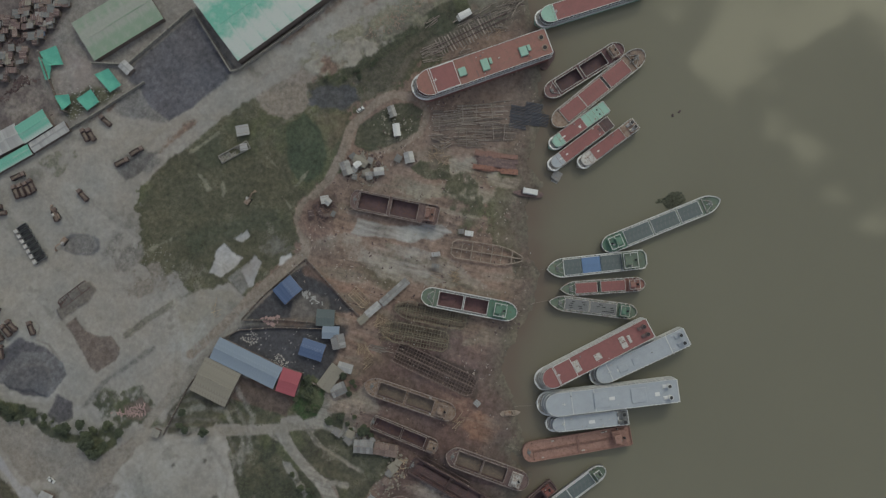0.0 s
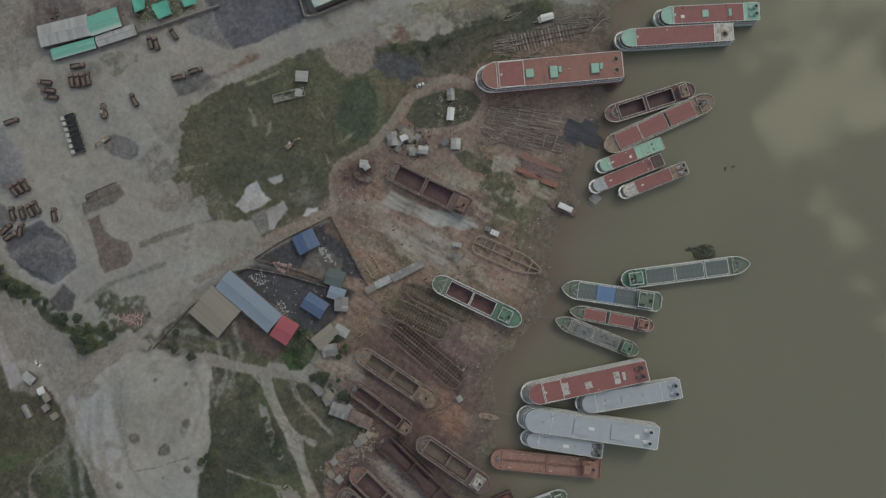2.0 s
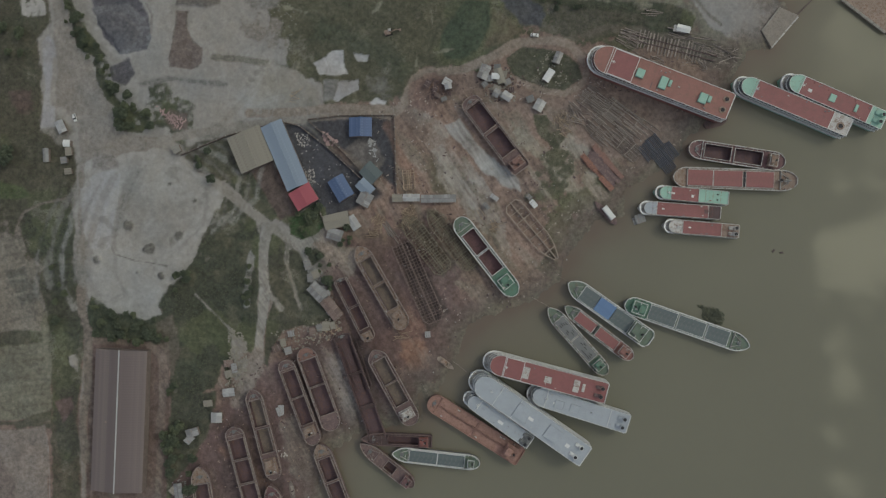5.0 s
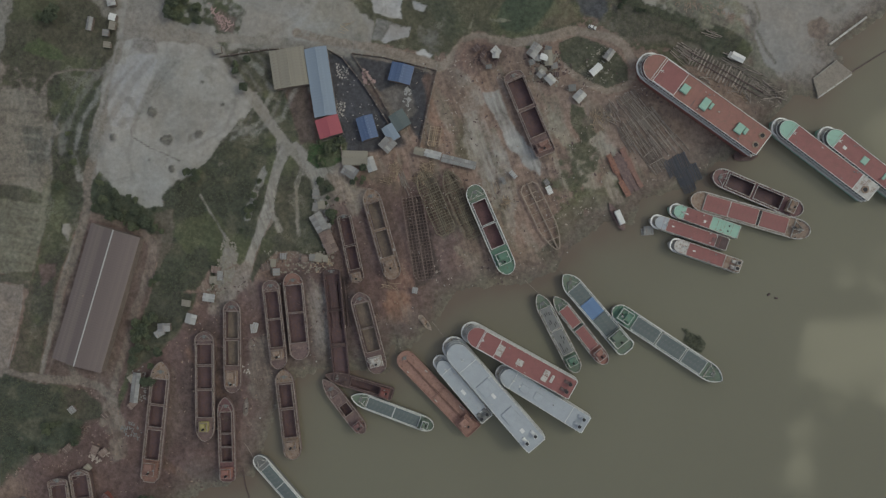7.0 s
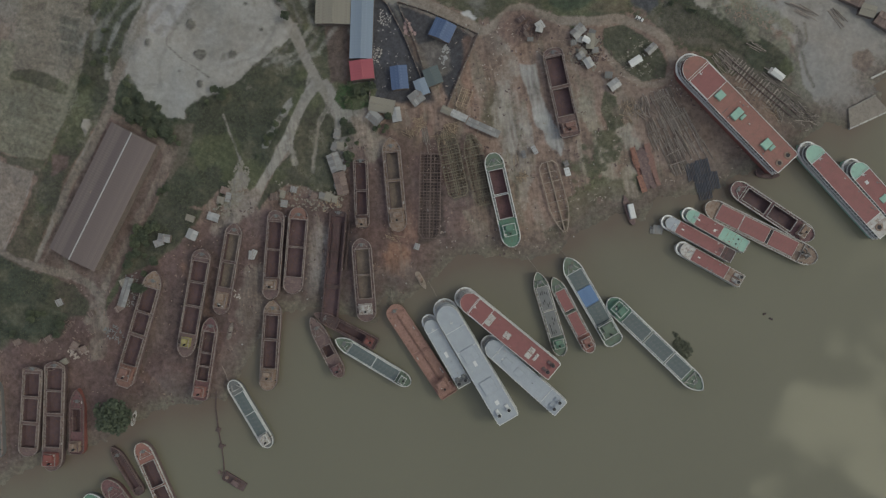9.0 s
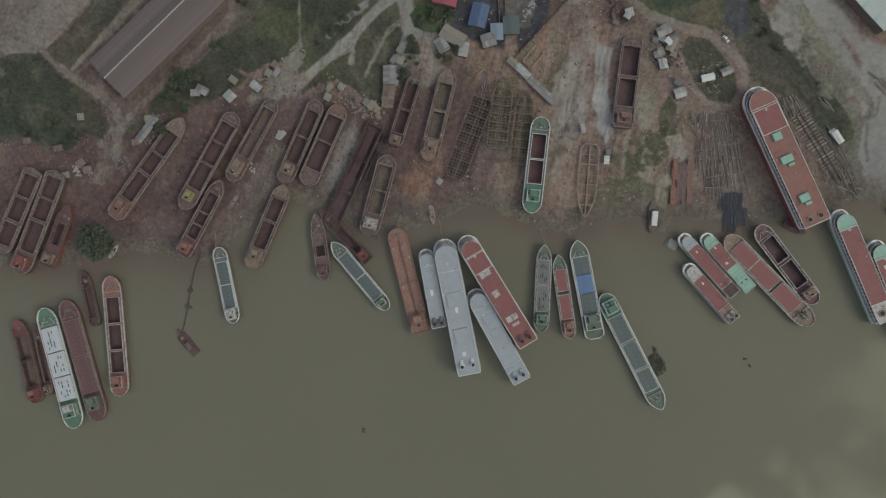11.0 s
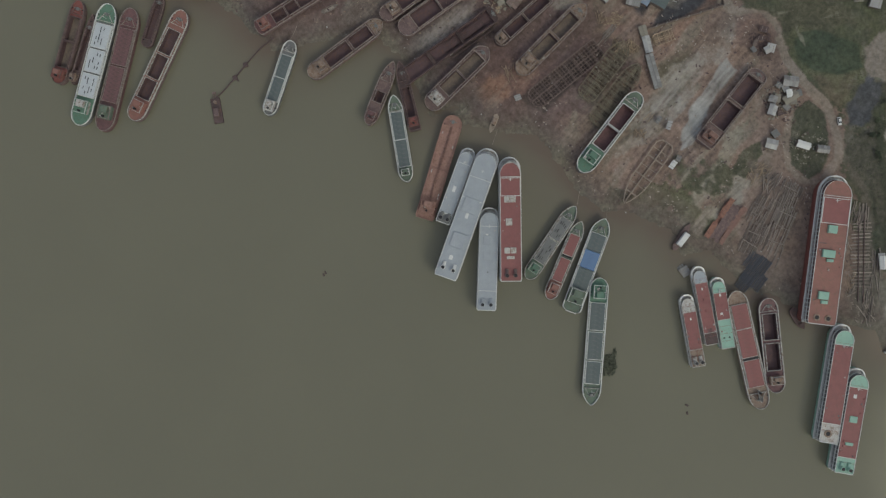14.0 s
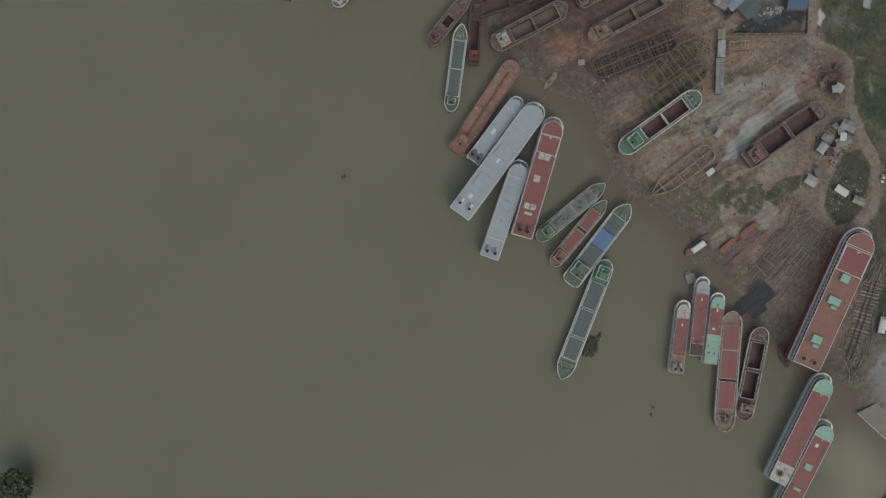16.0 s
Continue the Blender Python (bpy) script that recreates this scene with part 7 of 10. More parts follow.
launch((160.9, 87.5), (211.9, 64.2), 10.8, "red-roofed passenger launch with mint green ends, moored", roof="red_roof", nose="mint", tiers=2, hull="mint", side="grey_dark", tail="mint", tail_from=0.16,
       boxes_at=((0.55, 0.0, 3.4, 4, 0.6), (0.3, 0, 1.6, 4, 0.6)), marks=((0.78, 0.1, 2, 1.6, "white"),), funnels=((0.05, 0.2), (0.05, -0.2)), funnel_mat="mint")
launch((94.7, 28.1), (133.1, 24.3), 7.9, "small launch with a red roof and mint green stern deck, moored", rail="offwhite", tiers=1, roof="red_roof", nose="mint", hull="mint", side="mint", tail="mint", tail_from=0.43, marks=((0.8, 0, 1.6, 0.8, "white"), (0.52, 0.1, 1.2, 1.4, "white"), (0.16, 0.2, 0.8, 0.8, "black"), (0.16, -0.2, 0.8, 0.8, "black")), fore=0.17)
launch((86.4, 19.8), (129.0, 16.5), 7.7, "small red-roofed launch with a grey bow, moored", rail="offwhite", tiers=1, roof="red_roof", nose="grey_blue", hull="offwhite", side="offwhite", tail="rust_dark", tail_from=0.16, fore=0.17, marks=((0.75, 0, 1.4, 0.7, "white"), (0.19, 0.0, 2.2, 2.6, "maroon")))
launch((99.4, 10.0), (138.6, 6.6), 7.8, "small pink-roofed launch with grey ends, moored", rail="offwhite", tiers=1, roof="red_roof", nose="offwhite", hull="offwhite", side="offwhite", tail="tan", tail_from=0.25, fore=0.2, marks=((0.7, 0, 1.4, 0.7, "white"),), funnels=((0.06, 0.22), (0.06, -0.22)), funnel_mat="offwhite")
red_coaster = cargo_ship((169.6, 33.4), (104.4, 36.1), 11.2, "cargo ship with red hatch covers and tan rails, moored", hull="tan", deck="tan", rim="offwhite", holds=((0.12, 0.32), (0.33, 0.56), (0.59, 0.81)), cover="red_roof", hold_frac=0.74,
           house=(0.84, 0.93), house_mat="offwhite", bow_len=0.13, stern_len=0.13, bow_pow=2.2, clutter=4, seed=3)
# black strip standing for the dark gap between two hatches
part("dark_gap_strip", boxes((36.6, 38.2, -4.0, 4.0, 3.9, 4.05)), "black", red_coaster)
cargo_ship((112.5, 51.6), (163.4, 43.2), 10.4, "rusty cargo ship with two open maroon holds, moored", hull="rust", deck="maroon", rim="offwhite", holds=((0.24, 0.52), (0.56, 0.83)), hold_frac=0.68, house=(0.1, 0.18), house_mat="tan",
           bow_len=0.14, stern_len=0.13, bow_pow=2.2, clutter=4, seed=4, inside="hold")
cargo_ship((144.6, -54.7), (78.9, -31.7), 10.2, "long cargo ship with slate hatches and green decks, moored", hull="grey_dark", deck="green_dull", rim="white", holds=((0.2, 0.41), (0.43, 0.64), (0.66, 0.83)), cover="hatch", hold_frac=0.74, aft_mat="green",
           house=(0.06, 0.16), house_mat="green", stern_len=0.1, bow_len=0.13, bow_pow=2.0, seed=5)
cargo_ship((48.7, -20.8), (92.9, -52.1), 10.6, "cargo ship with a blue tarpaulin on slate hatches, moored", hull="grey_dark", deck="green_dull", rim="white", holds=((0.25, 0.46), (0.465, 0.65), (0.655, 0.83)), cover=("hatch", "blue_tarp", "hatch"), hold_frac=0.78,
           house=(0.1, 0.24), house_mat="green_dull", house_w=0.75, stern_len=0.05, stern_sq=0.55, bow_len=0.17, bow_pow=2.0, seed=6)
small_red = cargo_ship((46.8, -33.5), (83.2, -61.6), 8.0, "small cargo ship with red hatch covers and a red stern, moored", hull="grey_dark", deck="green_dull", rim="offwhite", aft_mat="red_light", holds=((0.24, 0.52), (0.57, 0.82)), cover="red_roof", hold_frac=0.66, house=(0.08, 0.2), house_mat="red_light",
           stern_len=0.13, bow_len=0.2, seed=7)
# black strip laid over the deck for the dark gap between holds
part("dark_gap_strip", boxes((25.0, 27.0, -2.5, 2.5, 3.9, 4.05)), "black", small_red)
cargo_ship((37.9, -34.4), (69.4, -70.1), 8.6, "cargo ship with battened grey hatches and white rails, moored", hull="grey_dark", deck="green_dull", rim="offwhite", holds=((0.24, 0.53), (0.55, 0.82)), cover="grey_dark", hold_frac=0.68, slats=True, house=(0.1, 0.2), house_mat="green",
           stern_len=0.14, bow_len=0.2, seed=8)
barge = cargo_ship((-26.8, -84.7), (23.1, -115.7), 10.6, "flat orange-brown tank barge with a deckhouse astern, moored", hull="rust_orange", deck="barge", rim="barge", holds=(), hold_frac=0.6, house=(0.06, 0.17), house_mat="barge", house_h=3, house_w=0.7,
           stern_len=0.02, stern_sq=0.9, bow_len=0.1, bow_pow=2.4, clutter=12, seed=9, name="tank_barge")
for i in range(9):
    part("tank_hatch", cyl(bmesh.new(), 9 + 4.6 * i, -1.8 + 3.6 * (i % 2), 3.1, 3.7, 0.6, 10), "barge", barge)
    part("pipe_support", boxes((8 + 4.6 * i, 8.3 + 4.6 * i, -0.7, 0.7, 3.1, 3.55)), "rust", barge)
for y in (-0.35, 0.35):
    part("deck_pipe", bar(bmesh.new(), (8, y, 3.7), (52, y, 3.7), 0.3), "rust_orange", barge)
part("manifold", boxes((28, 29.2, -4.2, 4.2, 3.1, 3.8)), "rust_orange", barge)
cargo_ship((-46.9, -114.4), (1.1, -119.3), 8.2, "small cargo ship with slate hatch covers, moored at the bank", hull="grey_dark", deck="green_dull", rim="white", holds=((0.18, 0.48), (0.49, 0.8)), cover="hatch", hold_frac=0.74, house=(0.07, 0.14), house_mat="green_dull", house_w=0.5, bow_len=0.18, stern_len=0.14, seed=10)
cargo_ship((-64.5, -109.3), (-35.0, -132.3), 8.0, "faded pinkish steel barge moored at the bank", hull="rust", deck="rust", rim="rim_pale", holds=((0.36, 0.52),), hold_frac=0.6, house=(0.08, 0.2), house_mat="maroon", bow_len=0.3, stern_len=0.2, seed=11, clutter=6)
cargo_ship((-63.8, -106.5), (-25.1, -107.7), 7.0, "dark rusty open barge lying against the bank", hull="rust_dark", deck="rust_dark", rim="rust", holds=((0.2, 0.62),), hold_frac=0.6, house=(0.06, 0.17), house_mat="red_hull", bow_len=0.28, stern_len=0.03, stern_sq=0.9, seed=12)
cargo_ship((-90.6, -160.4), (-54.9, -184.5), 8.2, "small cargo ship with slate hatch covers and white rails, moored", hull="grey_dark", deck="grey_dark", rim="white", holds=((0.2, 0.5), (0.51, 0.8)), cover="hatch", hold_frac=0.7, house=(0.06, 0.18), house_mat="offwhite", house_w=0.55, bow_len=0.14, stern_len=0.14, bow_pow=2.2, seed=13)
cargo_ship((-138.2, -253.6), (-78.0, -288.8), 11.6, "cargo ship with pale hatch covers and green ends, moored", hull="grey_dark", deck="grey_dark", aft_mat="green", fore_mat="green", rim="white", holds=((0.24, 0.42), (0.44, 0.62), (0.64, 0.83)), cover="pale_cover", hold_frac=0.76, slats=True, house=(0.1, 0.2), house_mat="offwhite", bow_len=0.14, stern_len=0.12, bow_pow=2.2, seed=14)
cargo_ship((-132.4, -241.9), (-71.3, -276.5), 11.0, "maroon cargo ship with closed hatches, moored", hull="maroon", deck="maroon", rim="rim_pale", holds=((0.24, 0.52), (0.54, 0.83)), cover="maroon", hold_frac=0.76, house=(0.1, 0.2), house_mat="green_dull", bow_len=0.14, stern_len=0.12, bow_pow=2.2, seed=15)
cargo_ship((-123.2, -214.3), (-72.5, -258.3), 10.6, "rust-red cargo ship with open holds and pale rails, moored", hull="rust", deck="red_light", rim="offwhite", holds=((0.2, 0.37), (0.39, 0.59), (0.61, 0.82)), hold_frac=0.68, house=(0.08, 0.17), house_mat="red_light", bow_len=0.13, stern_len=0.1, bow_pow=2.3, seed=16)
cargo_ship((-144.7, -269.4), (-103.8, -294.2), 8.4, "rusty coaster with a red bow, moored in a raft", hull="rust", deck="rust", fore_mat="red_hull", aft_mat="red_hull", rim="rust", holds=((0.2, 0.5), (0.52, 0.8)), hold_frac=0.7, floor_mat="hold_tan", house=(0.06, 0.16), house_mat="red_light", bow_len=0.16, stern_len=0.1, bow_pow=2.2, seed=17)
cargo_ship((-135.8, -264.6), (-101.5, -286.4), 4.6, "narrow dark wooden lighter moored between larger ships", hull="rust_dark", deck="rust_dark", rim="rust", holds=((0.2, 0.8),), hold_frac=0.6, house=(0.04, 0.14), house_mat="tan", bow_len=0.3, stern_len=0.2, depth=2.0, seed=18)
cargo_ship((-137.0, -223.8), (-110.3, -241.1), 6.6, "rusty half-sunk lighter beside the bank", hull="rust_dark", deck="rust_dark", rim="rust", holds=((0.15, 0.85),), hold_frac=0.6, house=None, bow_len=0.3, stern_len=0.1, depth=1.8, seed=19)

# ---- ships on the slipways ----
YARD = "ships on the slipways"
launch((58.3, 100.8), (131.5, 71.3), 15.6, "large red passenger launch with mint roof houses, on the slipway", base=1.0, depth=5.6, tiers=2, roof="red_light", nose="red_light", hull="red_hull", side="maroon", fore=0.11, panel=(0.7, 0.875, "red_roof"),
       boxes_at=((0.66, 0.05, 4.2, 4.6, 1.4), (0.49, 0.08, 4, 6.4, 1.4), (0.445, 0.0, 1.6, 3.4, 1.0), (0.2, 0.08, 4.2, 5.2, 1.4), (0.155, 0.02, 1.8, 3.4, 1.0)), wells=((0.045, 0.2, 1.8), (0.045, -0.2, 1.8)), marks=((0.56, 0.3, 0.5, 4, "rust"), (0.78, 0.0, 1.4, 1.2, "offwhite")), group="passenger launches")
cargo_ship((-11.4, 14.0), (20.6, -27.6), 10.7, "cargo ship with green decks and maroon holds, on the slipway", base=1.2, hull="grey_dark", deck="grey_dark", aft_mat="green", fore_mat="green_dull", rim="white", holds=((0.31, 0.55), (0.57, 0.82)), hold_frac=0.7, inside="maroon", house=(0.12, 0.24), house_mat="green", bow_len=0.13, stern_len=0.14, bow_pow=2.2, depth=4, group=YARD, seed=21)
cargo_ship((-5.7, 79.0), (23.8, 39.8), 11.2, "rust-brown hull with two open holds, on the slipway", base=1.2, hull="rust", deck="rust", rim="rim_pale", holds=((0.24, 0.54), (0.58, 0.9)), hold_frac=0.78, inside="hold", house=(0.05, 0.15), house_mat="rust_orange", bow_len=0.08, stern_len=0.04, stern_sq=0.85, bow_pow=2.4, group=YARD, seed=22, clutter=5)
cargo_ship((-65.6, -1.2), (-39.8, -46.0), 10.2, "tan weathered cargo hull with open holds, on the slipway", base=1.2, hull="tan", deck="tan", rim="rim_pale", holds=((0.25, 0.53), (0.56, 0.84)), hold_frac=0.66, inside="hold", floor_mat="hold_tan", house=(0.1, 0.2), house_mat="tan", bow_len=0.14, stern_len=0.12, group=YARD, seed=23, clutter=8)
cargo_ship((-75.7, -18.5), (-58.6, -52.8), 8.0, "narrow dark hull with open holds, on the slipway", base=1.2, hull="rust_dark", deck="rust_dark", rim="rim_pale", holds=((0.2, 0.53), (0.56, 0.98)), hold_frac=0.7, house=(0.03, 0.14), house_mat="tan", bow_len=0.05, stern_len=0.1, bow_pow=2.4, group=YARD, seed=24)
cargo_ship((-57.3, -57.9), (-34.9, -98.2), 11.0, "brown cargo hull with a pale deckhouse, on the slipway", base=1.2, hull="rust", deck="rust", rim="rim_pale", holds=((0.28, 0.55), (0.57, 0.87)), hold_frac=0.7, floor_mat="hold_tan", house=(0.1, 0.21), house_mat="offwhite", bow_len=0.13, stern_len=0.13, group=YARD, seed=25, clutter=5)
cargo_ship((-106.3, -63.6), (-89.1, -109.9), 9.6, "rusty cargo hull with open holds beside its twin, on the slipway", base=1.2, hull="rust", deck="rust", rim="rim_pale", holds=((0.25, 0.55), (0.57, 0.87)), hold_frac=0.74, house=(0.12, 0.22), house_mat="tan", bow_len=0.1, stern_len=0.12, bow_pow=2.3, group=YARD, seed=26)
cargo_ship((-95.5, -56.6), (-79.0, -101.9), 11.0, "rust-red cargo hull with an orange bow, on the slipway", base=1.2, hull="rust", deck="rust", fore_mat="rust_orange", rim="rim_pale", holds=((0.2, 0.53), (0.55, 0.86)), hold_frac=0.8, house=None, bow_len=0.14, stern_len=0.12, bow_pow=2.2, group=YARD, seed=27, clutter=4)
cargo_ship((-87.4, -109.6), (-69.4, -156.5), 10.0, "brown cargo hull with a tan bow at the water's edge", base=0.6, hull="rust", deck="rust", fore_mat="tan", aft_mat="tan", rim="rim_pale", holds=((0.25, 0.55), (0.58, 0.83)), hold_frac=0.7, house=(0.12, 0.22), house_mat="tan", bow_len=0.14, stern_len=0.12, group=YARD, seed=28)
cargo_ship((-154.2, -122.5), (-144.5, -189.5), 10.8, "brown cargo hull, tan bow and orange stern, on the slipway", base=1.2, hull="rust", deck="rust", fore_mat="tan", aft_mat="rust_orange", rim="rim_pale", holds=((0.19, 0.43), (0.46, 0.63), (0.65, 0.85)), hold_frac=0.7, house=(0.07, 0.17), house_mat="rust_orange", bow_len=0.14, stern_len=0.06, stern_sq=0.6, group=YARD, seed=29)
cargo_ship((-135.1, -100.2), (-119.5, -159.3), 10.6, "rusty hull with a faded yellow deckhouse, on the slipway", base=1.2, hull="rust", deck="rust", rim="rim_pale", holds=((0.22, 0.46), (0.48, 0.68), (0.7, 0.88)), hold_frac=0.78, house=(0.1, 0.18), house_mat="yellow", house_w=0.42, bow_len=0.08, stern_len=0.14, group=YARD, seed=30)
cargo_ship((-124.4, -79.6), (-111.3, -129.4), 9.6, "brown hull with a tan stern, on the slipway", base=1.2, hull="rust", deck="rust", rim="rim_pale", holds=((0.3, 0.56), (0.59, 0.88)), hold_frac=0.72, floor_mat="hold_tan", house=(0.08, 0.24), house_mat="tan", bow_len=0.12, stern_len=0.12, group=YARD, seed=31)
cargo_ship((-114.8, -132.7), (-101.9, -177.9), 9.2, "rusty hull with red-and-white stern rails, at the bank", base=0.8, hull="rust", deck="maroon", rim="rim_pale", holds=((0.24, 0.4), (0.42, 0.56), (0.58, 0.82)), hold_frac=0.66, house=(0.06, 0.17), house_mat="red_light", bow_len=0.17, stern_len=0.05, stern_sq=0.5, group=YARD, seed=32)
cargo_ship((-195.8, -201.0), (-177.6, -248.6), 11.4, "rusty hull with three open holds, on the southern slipway", base=1.2, hull="rust_dark", deck="rust", rim="rim_pale", holds=((0.1, 0.35), (0.39, 0.64), (0.67, 0.92)), hold_frac=0.72, house=None, bow_len=0.04, stern_len=0.1, group=YARD, seed=33, clutter=5)
cargo_ship((-185.4, -192.9), (-161.5, -249.9), 11.8, "rusty hull with a red deckhouse, on the southern slipway", base=1.2, hull="rust_dark", deck="rust", rim="rim_pale", holds=((0.22, 0.5), (0.53, 0.72), (0.74, 0.94)), hold_frac=0.72, house=(0.06, 0.17), house_mat="red_hull", bow_len=0.06, stern_len=0.12, group=YARD, seed=34, clutter=5)
cargo_ship((-167.7, -202.1), (-152.7, -235.2), 8.4, "narrow red-hulled coaster, on the southern slipway", base=1.0, hull="red_hull", deck="maroon", rim="rust", holds=((0.35, 0.7),), hold_frac=0.5, house=(0.06, 0.2), house_mat="tan", bow_len=0.3, stern_len=0.05, stern_sq=0.8, group=YARD, seed=35, clutter=5)
cargo_ship((-214.7, -218.3), (-194.2, -258.4), 9.6, "cargo ship with slate hatch covers, on the southern slipway", base=1.2, hull="grey_dark", deck="grey_dark", rim="rim_pale", holds=((0.3, 0.55), (0.58, 0.85)), cover="hatch", hold_frac=0.7, house=(0.08, 0.2), house_mat="offwhite", bow_len=0.15, stern_len=0.1, bow_pow=2.2, group=YARD, seed=36)
cargo_ship((-224.6, -222.6), (-205.4, -260.2), 10.4, "rusty hull with two open holds, beside a slate-hatched ship", base=1.2, hull="rust_dark", deck="rust", rim="rim_pale", holds=((0.22, 0.5), (0.54, 0.84)), hold_frac=0.72, house=(0.07, 0.17), house_mat="rust_orange", bow_len=0.14, stern_len=0.1, bow_pow=2.2, group=YARD, seed=37, clutter=4)


# ---- buildings and huts ----
def shed(a, b, width, label, h=4.0, rise=1.2, roof="tin", walls="brick", name="shed", group="yard sheds", sheet=1.6, ridge=None, door=True, category="shed", vents=0):
    """A gabled shed whose ridge runs from a to b: four walls, sheeted roof in strips, ridge cap, door."""
    a, b = Vector(a), Vector(b)
    L = (b - a).length
    head = math.degrees(math.atan2(b.y - a.y, b.x - a.x))
    z = ground_z((a.x + b.x) / 2, (a.y + b.y) / 2)
    t = thing(name, a.x, a.y, z - 0.3, head, label, category, group)
    w = width / 2
    for x0, x1, y0, y1 in ((0.2, L - 0.2, -w + 0.2, -w + 0.42), (0.2, L - 0.2, w - 0.42, w - 0.2)):
        part("wall", boxes((x0, x1, y0, y1, 0, h + 0.2)), walls, t)
    for x0 in (0.2, L - 0.42):
        gb = bmesh.new()
        prof = ((-w + 0.42, 0), (w - 0.42, 0), (w - 0.42, h + 0.15), (0, h + rise + 0.1), (-w + 0.42, h + 0.15))
        fa = [gb.verts.new((x0, y, q)) for y, q in prof]
        fb = [gb.verts.new((x0 + 0.22, y, q)) for y, q in prof]
        gb.faces.new(fa[::-1])
        gb.faces.new(fb)
        for k in range(5):
            gb.faces.new((fa[k], fa[(k + 1) % 5], fb[(k + 1) % 5], fb[k]))
        part("gable_wall", gb, walls, t)
    n = max(2, round(L / sheet))
    n = min(n, 60)
    d = L / n
    for sy in (-1, 1):
        sb = bmesh.new()
        ya, yb = sy * (w + 0.25), 0.0
        za, zb = h + 0.2, h + 0.3 + rise
        steps = 4
        va = []
        for i in range(steps + 1):
            x = d * i / steps
            up = 0.03 if i in (0, steps) else 0.0
            va.append([sb.verts.new((x, y, q + up + e)) for y, q, e in ((ya, za, 0), (yb, zb, 0), (yb, zb, -0.1), (ya, za, -0.1))])
        for i in range(steps):
            for k in range(4):
                sb.faces.new((va[i][k], va[i + 1][k], va[i + 1][(k + 1) % 4], va[i][(k + 1) % 4]))
        bmesh.ops.recalc_face_normals(sb, faces=sb.faces)
        me = mesh_of("roof_sheet", sb, roof)
        for i in range(n):
            piece("roof_sheet", me, t, pose(d * i, 0, 0.012 * (i % 2)))
    part("ridge_cap", boxes((-0.1, L + 0.1, -0.35, 0.35, h + rise + 0.26, h + rise + 0.42)), ridge or roof, t)
    if door:
        part("door", boxes((-0.05 + 0.2, 0.2 - 0.02 + 0.0, -0.9, 0.9, 0.2, 2.3)), "rust_dark", t)
    for i in range(vents):
        part("roof_vent", boxes((L * (i + 0.5) / vents - 0.6, L * (i + 0.5) / vents + 0.6, -0.6, 0.6, h + rise + 0.3, h + rise + 1.0)), ridge or roof, t)
    return t


def flat_hut(p, lx, ly, heading, label, h=2.4, roof="tin", walls="brick", group="huts"):
    """A small lean-to hut: walls, tilted sheet roof with battens holding it down."""
    z = ground_z(*p)
    t = thing("hut", p[0], p[1], z - 0.25, heading, label, "hut", group)
    for x0, x1, y0, y1 in ((-lx / 2, lx / 2, -ly / 2, -ly / 2 + 0.15), (-lx / 2, lx / 2, ly / 2 - 0.15, ly / 2), (-lx / 2, -lx / 2 + 0.15, -ly / 2 + 0.15, ly / 2 - 0.15), (lx / 2 - 0.15, lx / 2, -ly / 2 + 0.15, ly / 2 - 0.15)):
        part("wall", boxes((x0, x1, y0, y1, 0, h + 0.1)), walls, t)
    rb = bmesh.new()
    q = 0.5
    v = [rb.verts.new((x, y, h + (q if y > 0 else 0.1) + e)) for e in (0, 0.1) for x, y in ((-lx / 2 - q, -ly / 2 - q), (lx / 2 + q, -ly / 2 - q), (lx / 2 + q, ly / 2 + q), (-lx / 2 - q, ly / 2 + q))]
    for f in ((3, 2, 1, 0), (4, 5, 6, 7), (0, 1, 5, 4), (1, 2, 6, 5), (2, 3, 7, 6), (3, 0, 4, 7)):
        rb.faces.new([v[i] for i in f])
    r = part("roof", rb, roof, t)
    bb = bmesh.new()
    for x in (-lx / 3, lx / 3):
        bar(bb, (x, -ly / 2 - 0.4, h + 0.26), (x, ly / 2 + 0.4, h + 0.66), 0.14)
    part("roof_batten", bb, "wood", r)
    return t


def wall_line(pts, label, h=2.0, thick=0.35, mat="brick", name="boundary_wall"):
    """A boundary wall of panels between pillars."""
    t = thing(name, pts[0][0], pts[0][1], 0, 0, label, "wall", "boundary walls")
    o = Vector((pts[0][0], pts[0][1], 0))
    for p, q in zip(pts[:-1], pts[1:]):
        p, q = Vector((*p, 0)), Vector((*q, 0))
        n = max(1, round((q - p).length / 6))
        for i in range(n):
            a, b = p.lerp(q, i / n), p.lerp(q, (i + 1) / n)
            za, zb = ground_z(a.x, a.y), ground_z(b.x, b.y)
            pb = bmesh.new()
            bar(pb, (a.x - o.x, a.y - o.y, za + h / 2 - 0.3), (b.x - o.x, b.y - o.y, zb + h / 2 - 0.3), thick, h + 0.6)
            part("wall_panel", pb, mat, t)
            part("pillar", boxes((a.x - o.x - 0.3, a.x - o.x + 0.3, a.y - o.y - 0.3, a.y - o.y + 0.3, za - 0.4, za + h + 0.25)), "concrete", t)
    return t


